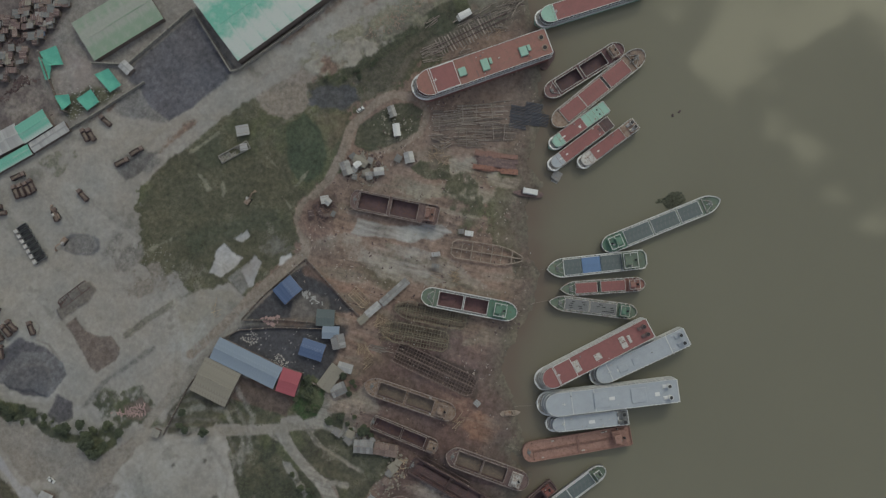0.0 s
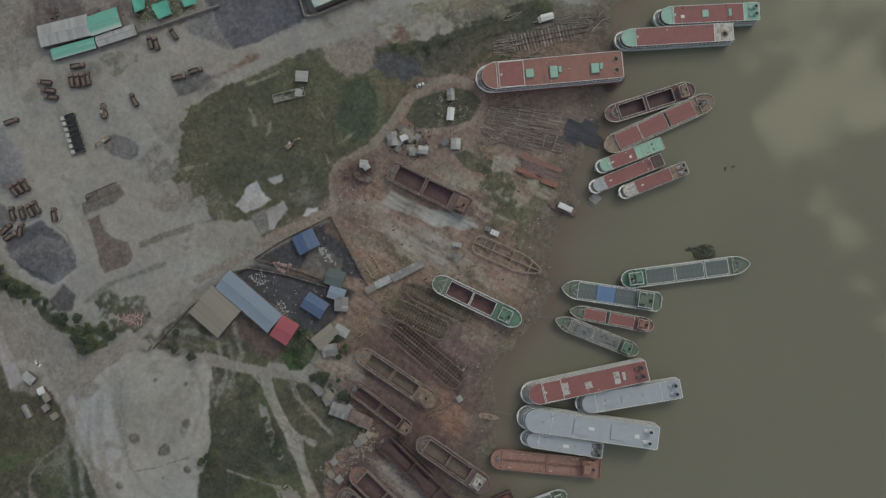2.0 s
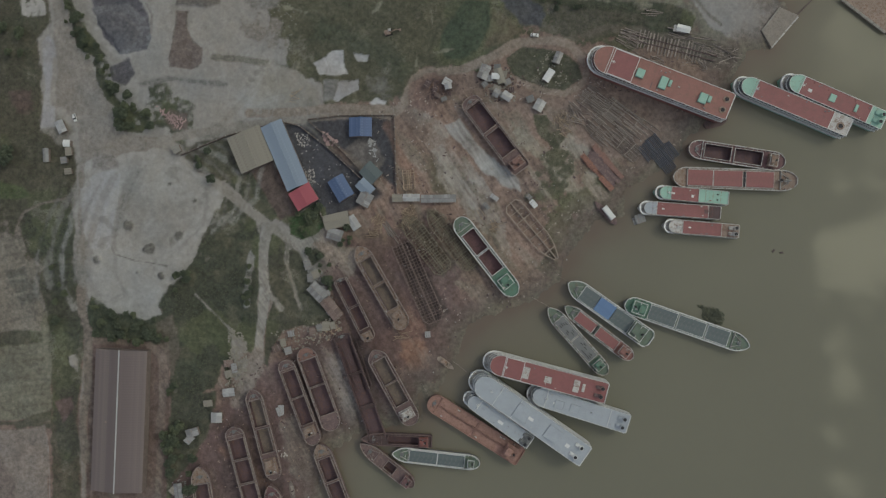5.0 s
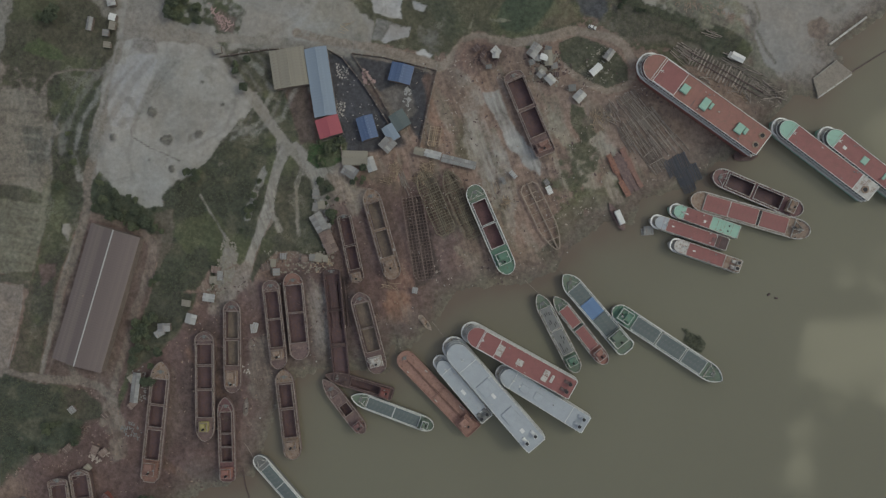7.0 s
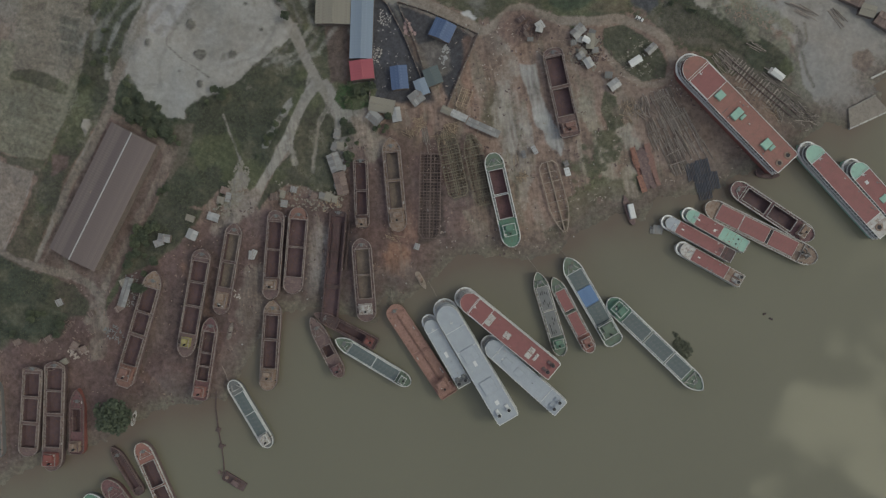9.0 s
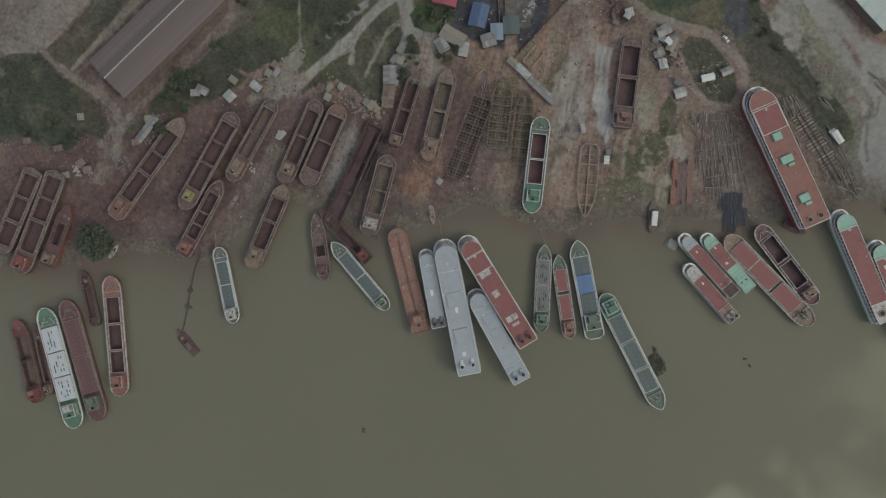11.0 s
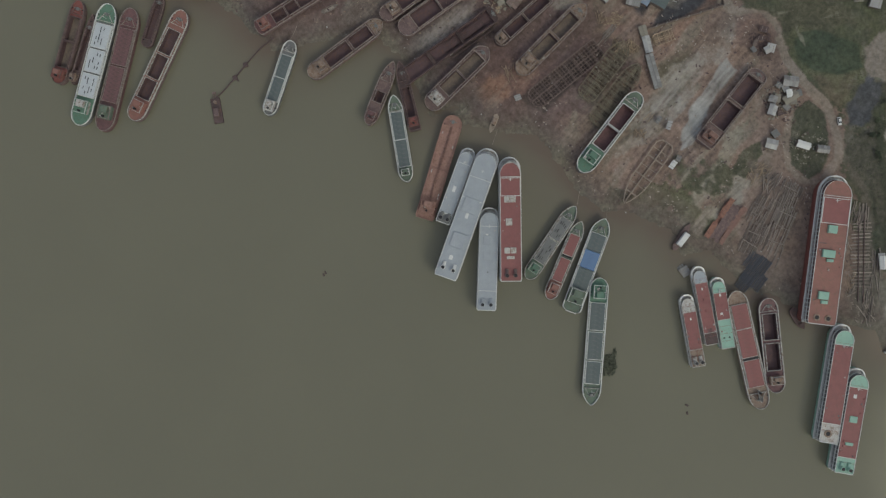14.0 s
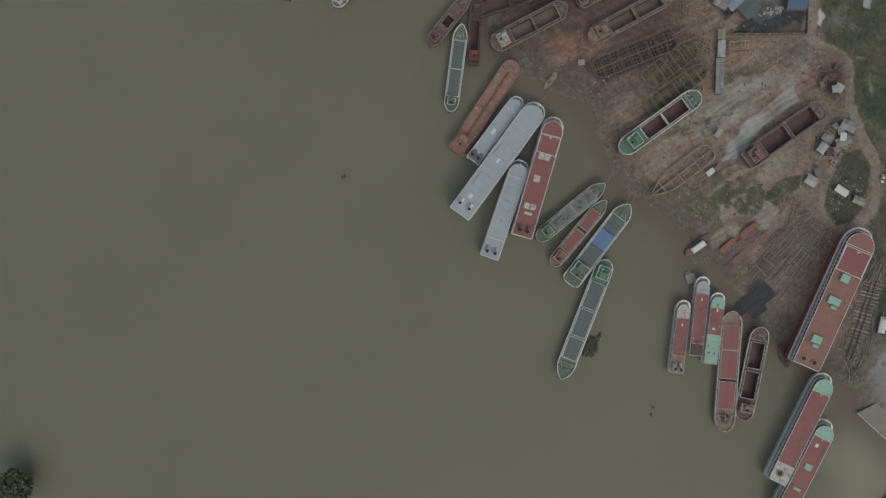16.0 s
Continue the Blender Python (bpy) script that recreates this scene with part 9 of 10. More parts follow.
def timber_rows(a, b, width, label, seed, lines, lengths=(0, 1), cross=2):
    """Neat rows of timbers laid end to end, with a few cross bearers."""
    r = random.Random(seed)
    a, b = Vector(a), Vector(b)
    c = (a + b) / 2
    L = (b - a).length
    t = thing("timber_stack", c.x, c.y, ground_z(c.x, c.y), math.degrees(math.atan2(b.y - a.y, b.x - a.x)), label, "timber", "timber stacks")
    for k in range(lines):
        y = (k / (lines - 1) - 0.5) * width + r.uniform(-0.15, 0.15)
        x = -L / 2 + r.uniform(0, 2.5)
        while x < L / 2 - 2:
            me = LOGS[r.choice(lengths)]
            ln = max(abs(v.co.x) for v in me.vertices) * 2
            if r.random() < 0.82:
                piece("log", me, t, pose(x + ln / 2, y, 0.35 + 0.18 * r.random(), 0, 0, r.uniform(-1.6, 1.6)))
            x += ln + r.uniform(0.1, 0.9)
    for k in range(cross):
        x = -L / 2 + L * (k + 0.5) / cross + r.uniform(-1, 1)
        piece("bearer", LOGS[1], t, pose(x, r.uniform(-1, 1), 0.75, 0, 0, 90 + r.uniform(-6, 6)))
    return t


timber_rows((55.5, 83.4), (71.8, 71.1), 11, "long weathered timbers laid in neat rows", 1, 16)
timber_rows((68.8, 76.0), (88.0, 61.2), 12, "long weathered timbers laid in neat rows", 2, 17, (1, 2), 3)
timber_rows((59.2, 67.6), (70.6, 57.1), 10, "grey timbers laid in rows beside pipes", 3, 14, (0, 0, 1), 3)
timber_rows((71.2, 60.7), (84.4, 49.1), 9, "short grey timbers laid in rows beside pipes", 4, 12, (0,), 3)
stack((47.1, 74.4), (59.2, 66.6), 8, "loose timbers scattered beside the stacks", LOGS[:2], 16, 5, 35)
stack((42.5, 72.9), (47.1, 63.7), 7, "loose poles scattered beside the stacks", POLES, 18, 6, 60)
stack((75.6, 113.5), (89.1, 105.7), 7, "grey timbers beside the slip track", LOGS[:2], 16, 7, 12)
stack((114.3, 108.3), (136.5, 100.4), 6, "grey timbers beside the slip track", LOGS[:2], 9, 8, 6)
stack((86.1, 101.2), (101.0, 97.9), 5, "planks beside the red launch", LOGS[:2], 10, 9, 30)
stack((-45.1, 15.0), (-34.2, 10.4), 10, "bamboo poles thrown in a heap", POLES, 34, 10, 70)
stack((-59.2, 10.4), (-52.9, 4.2), 8, "bamboo poles thrown in a heap", POLES, 26, 11, 60)
stack((-56.6, 10.2), (-52.8, 17.0), 6, "bamboo poles thrown in a heap", POLES, 22, 12, 50)
stack((-43.2, 18.4), (-31.9, 15.4), 8, "bamboo poles thrown in a heap", POLES, 28, 13, 70)
stack((6.0, 10.3), (12.1, 8.8), 5, "pale poles lying on the mud", POLES, 9, 14, 50)
stack((-3.6, 21.5), (10.8, 4.9), 4, "pale poles lying on the mud", POLES, 8, 15, 40)
stack((97.3, 153.0), (120.7, 151.7), 4, "long dark poles on the sand wharf", LOGS, 8, 16, 5)
stack((120.3, 159.8), (132.8, 153.7), 4, "long dark poles on the sand wharf", LOGS, 6, 17, 8)
stack((-104.9, 82.5), (-95.2, 82.1), 7, "pale poles laid out on the sand", POLES, 6, 18, 50)
for p, sd in (((91.9, 50.2), 21), ((98.8, 46.6), 22), ((95.8, 54.1), 23), ((103.2, 50.2), 24), ((102.0, 43.5), 25)):
    t = thing("pipe_bundle", p[0], p[1], max(ground_z(*p), 0.0) + 0.1, -52 if sd < 26 else -40, "bundle of black steel pipes at the water's edge", "pipes", "pipe bundles")
    for i in range(9):
        piece("pipe", PIPES[0], t, pose(rng.uniform(-0.4, 0.4), (i - 4) * 0.82, 0.3 + 0.25 * (i % 2), 0, 0, rng.uniform(-0.8, 0.8)))
stack((75.3, 115.2), (96.8, 108.9), 5, "long pale timbers beside the slip track", LOGS[1:], 8, 31, 4)
stack((94.8, 116.3), (129.0, 108.3), 5, "long pale timbers beside the slip track", LOGS[1:], 12, 32, 5)
stack((86.2, 126.1), (99.8, 124.1), 3, "grey timbers along the edge of the scrub", LOGS[:2], 5, 33, 6)
stack((122.0, 101.8), (143.3, 102.7), 6, "loose planks and poles at the water's edge", LOGS[:2], 11, 34, 25)
stack((109.6, 99.0), (123.3, 95.1), 4, "pale planks beside the red launch", LOGS[:1] + POLES, 10, 35, 30)
stack((48.0, 73.0), (54.1, 64.6), 6, "splayed poles at the end of the timber rows", POLES + LOGS[:1], 14, 36, 60)
stack((42.8, 66.9), (50.5, 59.1), 6, "splayed poles at the end of the timber rows", POLES, 12, 37, 60)
stack((-7.9, 80.6), (-1.1, 72.5), 8, "poles and staging heaped at the bow of a hull", POLES, 20, 38, 70)
stack((-54.0, 15.8), (-41.5, -2.3), 3, "long pale poles leading down the slipway", LOGS[1:], 6, 39, 4)
stack((6.9, 10.7), (12.1, 7.6), 5, "pale poles lying on the mud", POLES, 7, 40, 25)
stack((-48.4, -47.4), (-35.9, -52.0), 5, "rusty bars and poles on the mud", POLES, 9, 41, 50)
# slip track with sleepers
track_a, track_b = Vector((82.6, 112.1)), Vector((128.0, 99.5))
slip = thing("slip_track", track_a.x, track_a.y, 1.35, math.degrees(math.atan2(track_b.y - track_a.y, track_b.x - track_a.x)), "slipway track with dark rails on timber sleepers", "slipway")
tl = (track_b - track_a).length
for y in (-1.4, 1.4):
    part("rail", boxes((0, tl, y - 0.22, y + 0.22, 0.3, 0.6)), "rust_dark", slip)
sl = mesh_of("sleeper", box(bmesh.new(), -0.34, 0.34, -5.0, 5.0, -0.1, 0.35, 0.05), "wood")
for i in range(19):
    piece("sleeper", sl, slip, pose(tl * (0.1 + 0.72 * i / 18), rng.uniform(-0.9, 0.9), 0, 0, 0, rng.uniform(-4, 4)))


# ---- vehicles ----
def truck_parts(cab="offwhite", bed="rust_dark", load="black"):
    t = new("dump_truck")
    part("chassis", boxes((-4.0, 4.0, -0.5, 0.5, 0.6, 0.9)), "black", t)
    part("bed", boxes((-4.0, 1.8, -1.25, -1.13, 0.9, 2.3), (-4.0, 1.8, 1.13, 1.25, 0.9, 2.3), (-4.0, -3.88, -1.13, 1.13, 0.9, 2.2), (1.68, 1.8, -1.13, 1.13, 0.9, 2.5), (-3.88, 1.68, -1.13, 1.13, 0.9, 1.1)), bed, t)
    lb = bmesh.new()
    g = [[lb.verts.new((-3.85 + 5.5 * i / 6, -1.1 + 2.2 * j / 4, 1.6 + 0.7 * math.sin(math.pi * i / 6) * math.sin(math.pi * j / 4))) for j in range(5)] for i in range(7)]
    for i in range(6):
        for j in range(4):
            lb.faces.new((g[i][j], g[i + 1][j], g[i + 1][j + 1], g[i][j + 1]))
    part("load", lb, load, t)
    c = part("cab", box(bmesh.new(), 2.0, 3.9, -1.15, 1.15, 0.8, 2.5, 0.2), cab, t)
    part("windscreen", boxes((3.88, 3.94, -1.0, 1.0, 1.6, 2.3)), "glass", c)
    for x in (-3.0, -1.8, 2.9):
        for y in (-1.05, 1.05):
            wb = bmesh.new()
            cyl(wb, 0, 0, -0.18, 0.18, 0.52, 12)
            bmesh.ops.rotate(wb, verts=wb.verts, cent=(0, 0, 0), matrix=Matrix.Rotation(math.pi / 2, 3, "X"))
            bmesh.ops.translate(wb, verts=wb.verts, vec=(x, y, 0.52))
            part("wheel", wb, "rubber", t)
    return t


coal_truck = tagged(truck_parts("offwhite", "grey_dark", "black"), "coal-laden dump truck with a pale cab, parked in a row", "truck", "parked trucks")
row_a, row_b = Vector((-152.4, 187.1)), Vector((-155.4, 167.5))
row_dir = (row_b - row_a)
row_head = math.degrees(math.atan2(row_dir.y, row_dir.x)) - 90
for i in range(7):
    p = row_a.lerp(row_b, i / 6)
    m = pose(p.x, p.y, ground_z(p.x, p.y), 0, 0, row_head + rng.uniform(-2, 2))
    if i == 0:
        coal_truck.matrix_basis = m
    else:
        copy_thing(coal_truck, m)
rust_truck = tagged(truck_parts("tin_rust", "rust_dark", "hold_tan"), "brown dump truck parked on the sand", "truck", "parked trucks")
for i, (p, hd) in enumerate((((-156.0, 211.1), 149), ((-156.0, 205.9), 149), ((-156.3, 201.7), 149), ((-142.0, 205.2), 74), ((-139.1, 203.9), 74), ((-136.1, 202.7), 74), ((-133.3, 202.3), 79), ((-135.4, 211.1), -18), ((-182.0, 199.5), -3), ((-197.5, 163.8), 99), ((-194.0, 164.0), 99), ((-190.3, 163.8), 99), ((-203.5, 152.6), 79), ((-198.4, 150.4), 84), ((-193.7, 149.3), 89), ((-189.8, 149.4), 89), ((-210.3, 146.0), 18), ((-209.5, 141.4), 7), ((-203.2, 142.2), 59), ((-133.5, 180.8), 74), ((-115.3, 179.1), 88), ((-87.2, 178.9), -13), ((-77.2, 178.2), -13), ((-93.1, 204.3), 78), ((-90.4, 202.3), 78), ((-79.4, 202.9), 98), ((-182.7, 141.3), 74))):
    m = pose(p[0], p[1], ground_z(*p), 0, 0, hd + rng.uniform(-4, 4))
    if i == 0:
        rust_truck.matrix_basis = m
    else:
        copy_thing(rust_truck, m)


def car(p, heading, label, mat="white"):
    t = thing("car", p[0], p[1], ground_z(*p), heading, label, "car", "cars")
    bb = box(bmesh.new(), -2.2, 2.2, -0.88, 0.88, 0.3, 0.95, 0.12)
    part("body", bb, mat, t)
    cb = bmesh.new()
    v = [cb.verts.new(q) for q in ((-1.7, -0.8, 0.94), (1.0, -0.8, 0.94), (1.0, 0.8, 0.94), (-1.7, 0.8, 0.94), (-1.2, -0.68, 1.5), (0.35, -0.68, 1.5), (0.35, 0.68, 1.5), (-1.2, 0.68, 1.5))]
    for f in ((0, 1, 5, 4), (1, 2, 6, 5), (2, 3, 7, 6), (3, 0, 4, 7)):
        cb.faces.new([v[i] for i in f])
    part("window", cb, "glass", t)
    part("roof", boxes((-1.25, 0.4, -0.7, 0.7, 1.48, 1.55)), mat, t)
    for x in (-1.4, 1.4):
        for y in (-0.85, 0.85):
            wb = bmesh.new()
            cyl(wb, 0, 0, -0.12, 0.12, 0.33, 10)
            bmesh.ops.rotate(wb, verts=wb.verts, cent=(0, 0, 0), matrix=Matrix.Rotation(math.pi / 2, 3, "X"))
            bmesh.ops.translate(wb, verts=wb.verts, vec=(x, y, 0.33))
            part("wheel", wb, "rubber", t)
    return t


car((30.9, 113.7), -5, "white car parked on the dirt track")
car((-225.9, 71.2), -75, "white pickup with an open bed beside the road")


def digger(p, heading, label):
    t = thing("excavator", p[0], p[1], ground_z(*p), heading, label, "excavator", "excavators")
    for y in (-1.2, 1.2):
        part("crawler", box(bmesh.new(), -2.0, 2.0, y - 0.35, y + 0.35, 0.0, 0.8, 0.2), "rubber", t)
    part("body", box(bmesh.new(), -2.2, 1.0, -1.3, 1.3, 0.8, 2.0, 0.15), "tan", t)
    part("cab", box(bmesh.new(), 0.2, 1.7, 0.2, 1.3, 0.8, 2.9, 0.15), "offwhite", t)
    ab = bmesh.new()
    bar(ab, (1.0, -0.3, 1.4), (4.4, -0.3, 3.6), 0.5)
    bar(ab, (4.4, -0.3, 3.6), (6.6, -0.3, 1.0), 0.4)
    box(ab, 6.0, 7.0, -0.9, 0.3, 0.3, 1.2)
    part("boom", ab, "tan", t)
    return t


digger((-48.9, 116.2), 15, "tan excavator standing in the meadow")
digger((-139.4, 166.4), 190, "dark excavator on an ash heap")
digger((-133.6, 179.8), 80, "excavator on the sand flat")

# ---- boats, dredger, jetty ----
def boat(p, length, beam, heading, label, mat="wood", roof=None, z=0.0):
    t = thing("boat", p[0], p[1], z, heading, label, "boat", "small boats")
    hm, dm, _ = hull_mesh(length, beam, 0.9, 0.35, 0.2, 1.7, 0.3, 0.5, ((0.2, 0.75),), beam * 0.6, wl=-0.2)
    part("hull", hm, mat, t)
    part("deck", dm, mat, t)
    part("floor", boxes((length * 0.18, length * 0.77, -beam * 0.31, beam * 0.31, 0.1, 0.2)), mat, t)
    if roof:
        part("canopy", box(bmesh.new(), length * 0.2, length * 0.55, -beam * 0.36, beam * 0.36, 0.9, 1.9, 0.25), roof, t)
    return t


boat((-22.1, -62.1), 11, 3.2, -36, "cream wooden boat moored in the shallows", "pale_frame", "tan")
boat((-132.0, -208.9), 9, 2.2, 100, "pale wooden boat at the bank", "offwhite")
boat((74.9, 10.8), 17, 3.6, 133, "beached narrow barge with a white cabin roof", "rust", None, 0.8)
part("cabin", box(bmesh.new(), -4, 4, -1.5, 1.5, 0, 2.2, 0.2), "white", tagged(new("boat_cabin"), "white cabin standing on a beached barge", "cabin")).parent.matrix_basis = pose(*(70.6, 16.9), 1.6, 0, 0, 128)
boat((121.8, 63.9), 13, 5, 15, "dark half-sunken lighter at the mud bank", "rust_dark", None, 0.2)
boat((-102.0, -140.9), 10, 2.6, 100, "wooden boat on the slipway", "wood", None, 1.2)
dred = thing("dredger_pontoon", *(-65.8, -211.9), 0, -5, "rusty dredger pontoon afloat", "pontoon")
part("hull", box(bmesh.new(), -7, 7, -2.6, 2.6, -0.3, 1.0, 0.2), "rust_dark", dred)
part("engine_house", box(bmesh.new(), -1, 3.4, -1.4, 1.4, 1.0, 2.8, 0.15), "rust", dred)
part("winch", cyl(bmesh.new(), -4.6, 0, 1.0, 2.0, 0.9, 10), "tan", dred)
part("ladder", boxes((-10.5, -6.8, -0.8, -0.4, 0.4, 0.8), (-10.5, -6.8, 0.4, 0.8, 0.4, 0.8), (-10.6, -9.6, -1.0, 1.0, 0.2, 1.0)), "rust", dred)
line_pts = [Vector((*p, 0.25)) for p in [(-71.4, -214.5), (-75.0, -206.5), (-80.9, -197.3), (-86.3, -189.7), (-93.0, -179.1), (-97.1, -168.5)]]
pl = thing("discharge_pipe", 0, 0, 0, 0, "thin dark floating discharge pipe", "pipe")
part("pipe_string", ribbon(line_pts, 0.5), "rust_dark", pl)
for q in (line_pts[2], line_pts[3]):
    part("float", box(bmesh.new(), q.x - 1.3, q.x + 1.3, q.y - 1.3, q.y + 1.3, -0.2, 0.8, 0.2), "rust_dark", pl)
raft = thing("bamboo_raft", *(86.3, 12.9), 0.1, 20, "small grey raft beside moored launches", "raft")
for i in range(6):
    part("log", bar(bmesh.new(), (-2.2, -1.6 + 0.64 * i, 0.1), (2.2, -1.6 + 0.64 * i, 0.1), 0.5), "tin", raft)
# concrete slope of the wharf
def inside_area(ring):
    return sum(p[0] * q[1] - q[0] * p[1] for p, q in zip(ring, ring[1:] + ring[:1]))


M["ramp"] = material("silt_covered_ramp", (0.225, 0.2, 0.168), 0.9, var=0.2, stain=(0.17, 0.155, 0.13), stain_amount=0.4)
qb = bmesh.new()
corners = [Vector(p) for p in [(152.1, 114.2), (157.2, 105.6), (171.4, 122.3), (161.8, 126.8)]]
qv = [qb.verts.new((p.x, p.y, z)) for z in (-0.5, 1.5) for p in corners]
for f in ((3, 2, 1, 0), (4, 5, 6, 7), (0, 1, 5, 4), (1, 2, 6, 5), (2, 3, 7, 6), (3, 0, 4, 7)):
    qb.faces.new([qv[i] for i in f])
bmesh.ops.recalc_face_normals(qb, faces=qb.faces)
wharf = thing("wharf", 0, 0, 0, 0, "worn concrete wharf ramp at the river", "wharf", kind="structure")
part("ramp", qb, "ramp", wharf)
part("kerb", bar(bmesh.new(), (*corners[0], 1.55), (*corners[3], 1.55), 0.7, 0.4), "concrete", wharf)
quay = thing("quay", 0, 0, 0, 0, "brown earth quay with a grey kerb across the channel", "quay", kind="structure")
qc = [(193.7, 130.4), (216.2, 112.4), (240.4, 110.5), (234.6, 146.1), (206.0, 146.7)]
part('boom', ribbon([(*p, 0.2) for p in [(169.7, 121.4), (177.2, 129.0), (185.9, 138.3)]], 0.5), 'rust_dark', tagged(new('floating_boom'), 'thin dark floating boom off the ramp', 'boom'))
part("quay_floor", slab(bmesh.new(), qc if inside_area(qc) > 0 else qc[::-1], -0.6, 1.6), "tan", quay)
part("kerb", bar(bmesh.new(), (*qc[0], 1.7), (*qc[1], 1.7), 1.4, 0.5), "concrete", quay)


# mooring lines
def rope(a, b, za, zb, label="thin mooring rope to the bank"):
    t = thing("mooring_rope", a[0], a[1], 0, 0, label, "rope", "mooring ropes")
    cb = []
    o = Vector((a[0], a[1], 0))
    for i in range(9):
        u = i / 8
        q = Vector((*a, za)).lerp(Vector((*b, zb)), u) - o
        q.z -= 1.2 * math.sin(math.pi * u)
        q.z = max(q.z, 0.15)
        cb.append(q)
    part("line", ribbon(cb, 0.14), "wood", t)


rope((38.3, -33.8), (29.6, -29.0), 4.5, 1.0)
rope((48.5, -20.1), (42.6, -16.7), 4.5, 1.0)
rope((-26.8, -82.7), (-31.1, -76.5), 3.5, 1.0)
rope((-90.5, -162.1), (-101.7, -154.2), 4.5, 1.0)
rope((-6.2, -69.3), (-14.0, -63.9), 4.5, 1.0)


# ---- plants ----
def leaf_cloud(bm, r, n, centre, radii, size):
    for _ in range(n):
        while True:
            d = Vector((r.uniform(-1, 1), r.uniform(-1, 1), r.uniform(-1, 1)))
            if 0.25 < d.length < 1:
                break
        c = Vector(centre) + Vector((d.x * radii[0], d.y * radii[1], d.z * radii[2]))
        e = Euler((r.uniform(-1.0, 1.0), r.uniform(-1.0, 1.0), r.uniform(0, 6.3))).to_matrix()
        s = size * r.uniform(0.6, 1.3)
        v = [bm.verts.new(c + e @ Vector(q) * s) for q in ((-0.5, -0.35, 0), (0.1, -0.5, 0.12), (0.55, 0.1, 0), (0.05, 0.5, 0.1), (-0.5, 0.3, -0.05))]
        bm.faces.new(v)


def tree(seed, R, mat):
    """Trunk, limbs and an uneven crown of leaf clumps."""
    r = random.Random(seed)
    t = new("tree")
    tb = bmesh.new()
    h = R * 0.9
    cyl(tb, 0, 0, -0.4, h, 0.09 * R, 7, 0.05 * R)
    cb = bmesh.new()
    for k in range(7):
        a, q = 6.283 * k / 7 + r.uniform(-0.4, 0.4), R * r.uniform(0.35, 0.62)
        tip = (math.cos(a) * q, math.sin(a) * q, h + r.uniform(0.0, 0.5) * R)
        bar(tb, (0, 0, h * 0.8), tip, 0.06 * R)
        leaf_cloud(cb, r, 62 if R < 6 else 260, tip, (R * r.uniform(0.36, 0.52), R * r.uniform(0.36, 0.52), R * 0.34), (0.24 if R < 6 else 0.12) * R)
    leaf_cloud(cb, r, 80 if R < 6 else 320, (0, 0, h + 0.45 * R), (R * 0.55, R * 0.55, R * 0.4), (0.24 if R < 6 else 0.12) * R)
    part("trunk", tb, "bark", t)
    part("crown", cb, mat, t)
    return t


KINDS = [tagged(tree(100 + k, R, "leaf_dark" if k % 2 else "leaf"), "leafy green tree with a rounded uneven crown", "tree", "trees") for k, R in enumerate((3.2, 3.6, 2.8, 3.4))]
used = [False] * len(KINDS)


def plant(x, y, scale):
    k = rng.randrange(len(KINDS))
    m = pose(x, y, ground_z(x, y), 0, 0, rng.uniform(0, 360)) @ Matrix.Scale(1, 4)
    if not used[k]:
        used[k] = True
        KINDS[k].matrix_basis = m
        return
    ob = copy_thing(KINDS[k], m)
    ob.scale = (scale, scale, scale * rng.uniform(0.85, 1.1))


def grove(poly, n, lo=0.6, hi=1.4):
    xs, ys = [p[0] for p in poly], [p[1] for p in poly]
    made = tries = 0
    while made < n and tries < 4000:
        tries += 1
        x, y = rng.uniform(min(xs), max(xs)), rng.uniform(min(ys), max(ys))
        if float(inside_distance(np.array([x]), np.array([y]), poly)[0]) < 0:
            continue
        plant(x, y, rng.uniform(lo, hi))
        made += 1


grove([(-216.8, -32.4), (-200.3, -37.8), (-177.5, -40.2), (-172.6, -52.8), (-188.9, -54.9), (-211.9, -53.1)], 34, 0.35, 0.8)
grove([(-169.3, -16.3), (-156.3, -10.0), (-158.0, -21.1), (-167.7, -27.4)], 9, 0.4, 0.8)
grove([(-203.2, 90.0), (-196.7, 86.7), (-178.8, 70.1), (-180.4, 62.8), (-200.0, 65.2)], 18, 0.5, 1.1)
grove([(-229.3, 134.9), (-221.1, 128.4), (-204.8, 96.4), (-209.7, 93.3), (-224.4, 118.9)], 12, 0.4, 0.8)
grove([(-174.1, -97.3), (-166.9, -103.5), (-164.3, -113.0), (-171.5, -132.2)], 10, 0.5, 0.9)
grove([(-172.7, -65.5), (-166.8, -78.1), (-168.8, -90.9), (-173.4, -84.6)], 4, 0.4, 0.8)
grove([(-164.7, -116.2), (-156.5, -109.7), (-153.4, -131.9), (-166.4, -141.7)], 8, 0.5, 0.9)
grove([(-182.9, -107.3), (-163.0, -96.1), (-159.7, -108.6), (-171.9, -117.0)], 12, 0.5, 1.1)
grove([(-128.9, -11.5), (-123.5, -11.5), (-124.2, -39.8), (-130.6, -46.2)], 8, 0.4, 0.8)
grove([(-101.8, 19.9), (-85.9, 21.4), (-86.6, 8.9), (-97.0, 4.2)], 9, 0.5, 1.0)
grove([(-95.5, 2.6), (-79.6, -11.4), (-81.2, -27.0), (-90.7, -14.6)], 9, 0.4, 0.9)
grove([(-277.5, 126.3), (-250.9, 119.4), (-251.2, 49.1), (-278.0, 33.2)], 9)
grove([(-238.1, 4.3), (-229.8, 4.3), (-231.7, -50.1), (-240.0, -50.2)], 7, 0.4, 0.8)
grove([(-229.3, -196.7), (-206.1, -168.1), (-188.4, -166.9), (-192.0, -182.7)], 10, 0.5, 1.0)
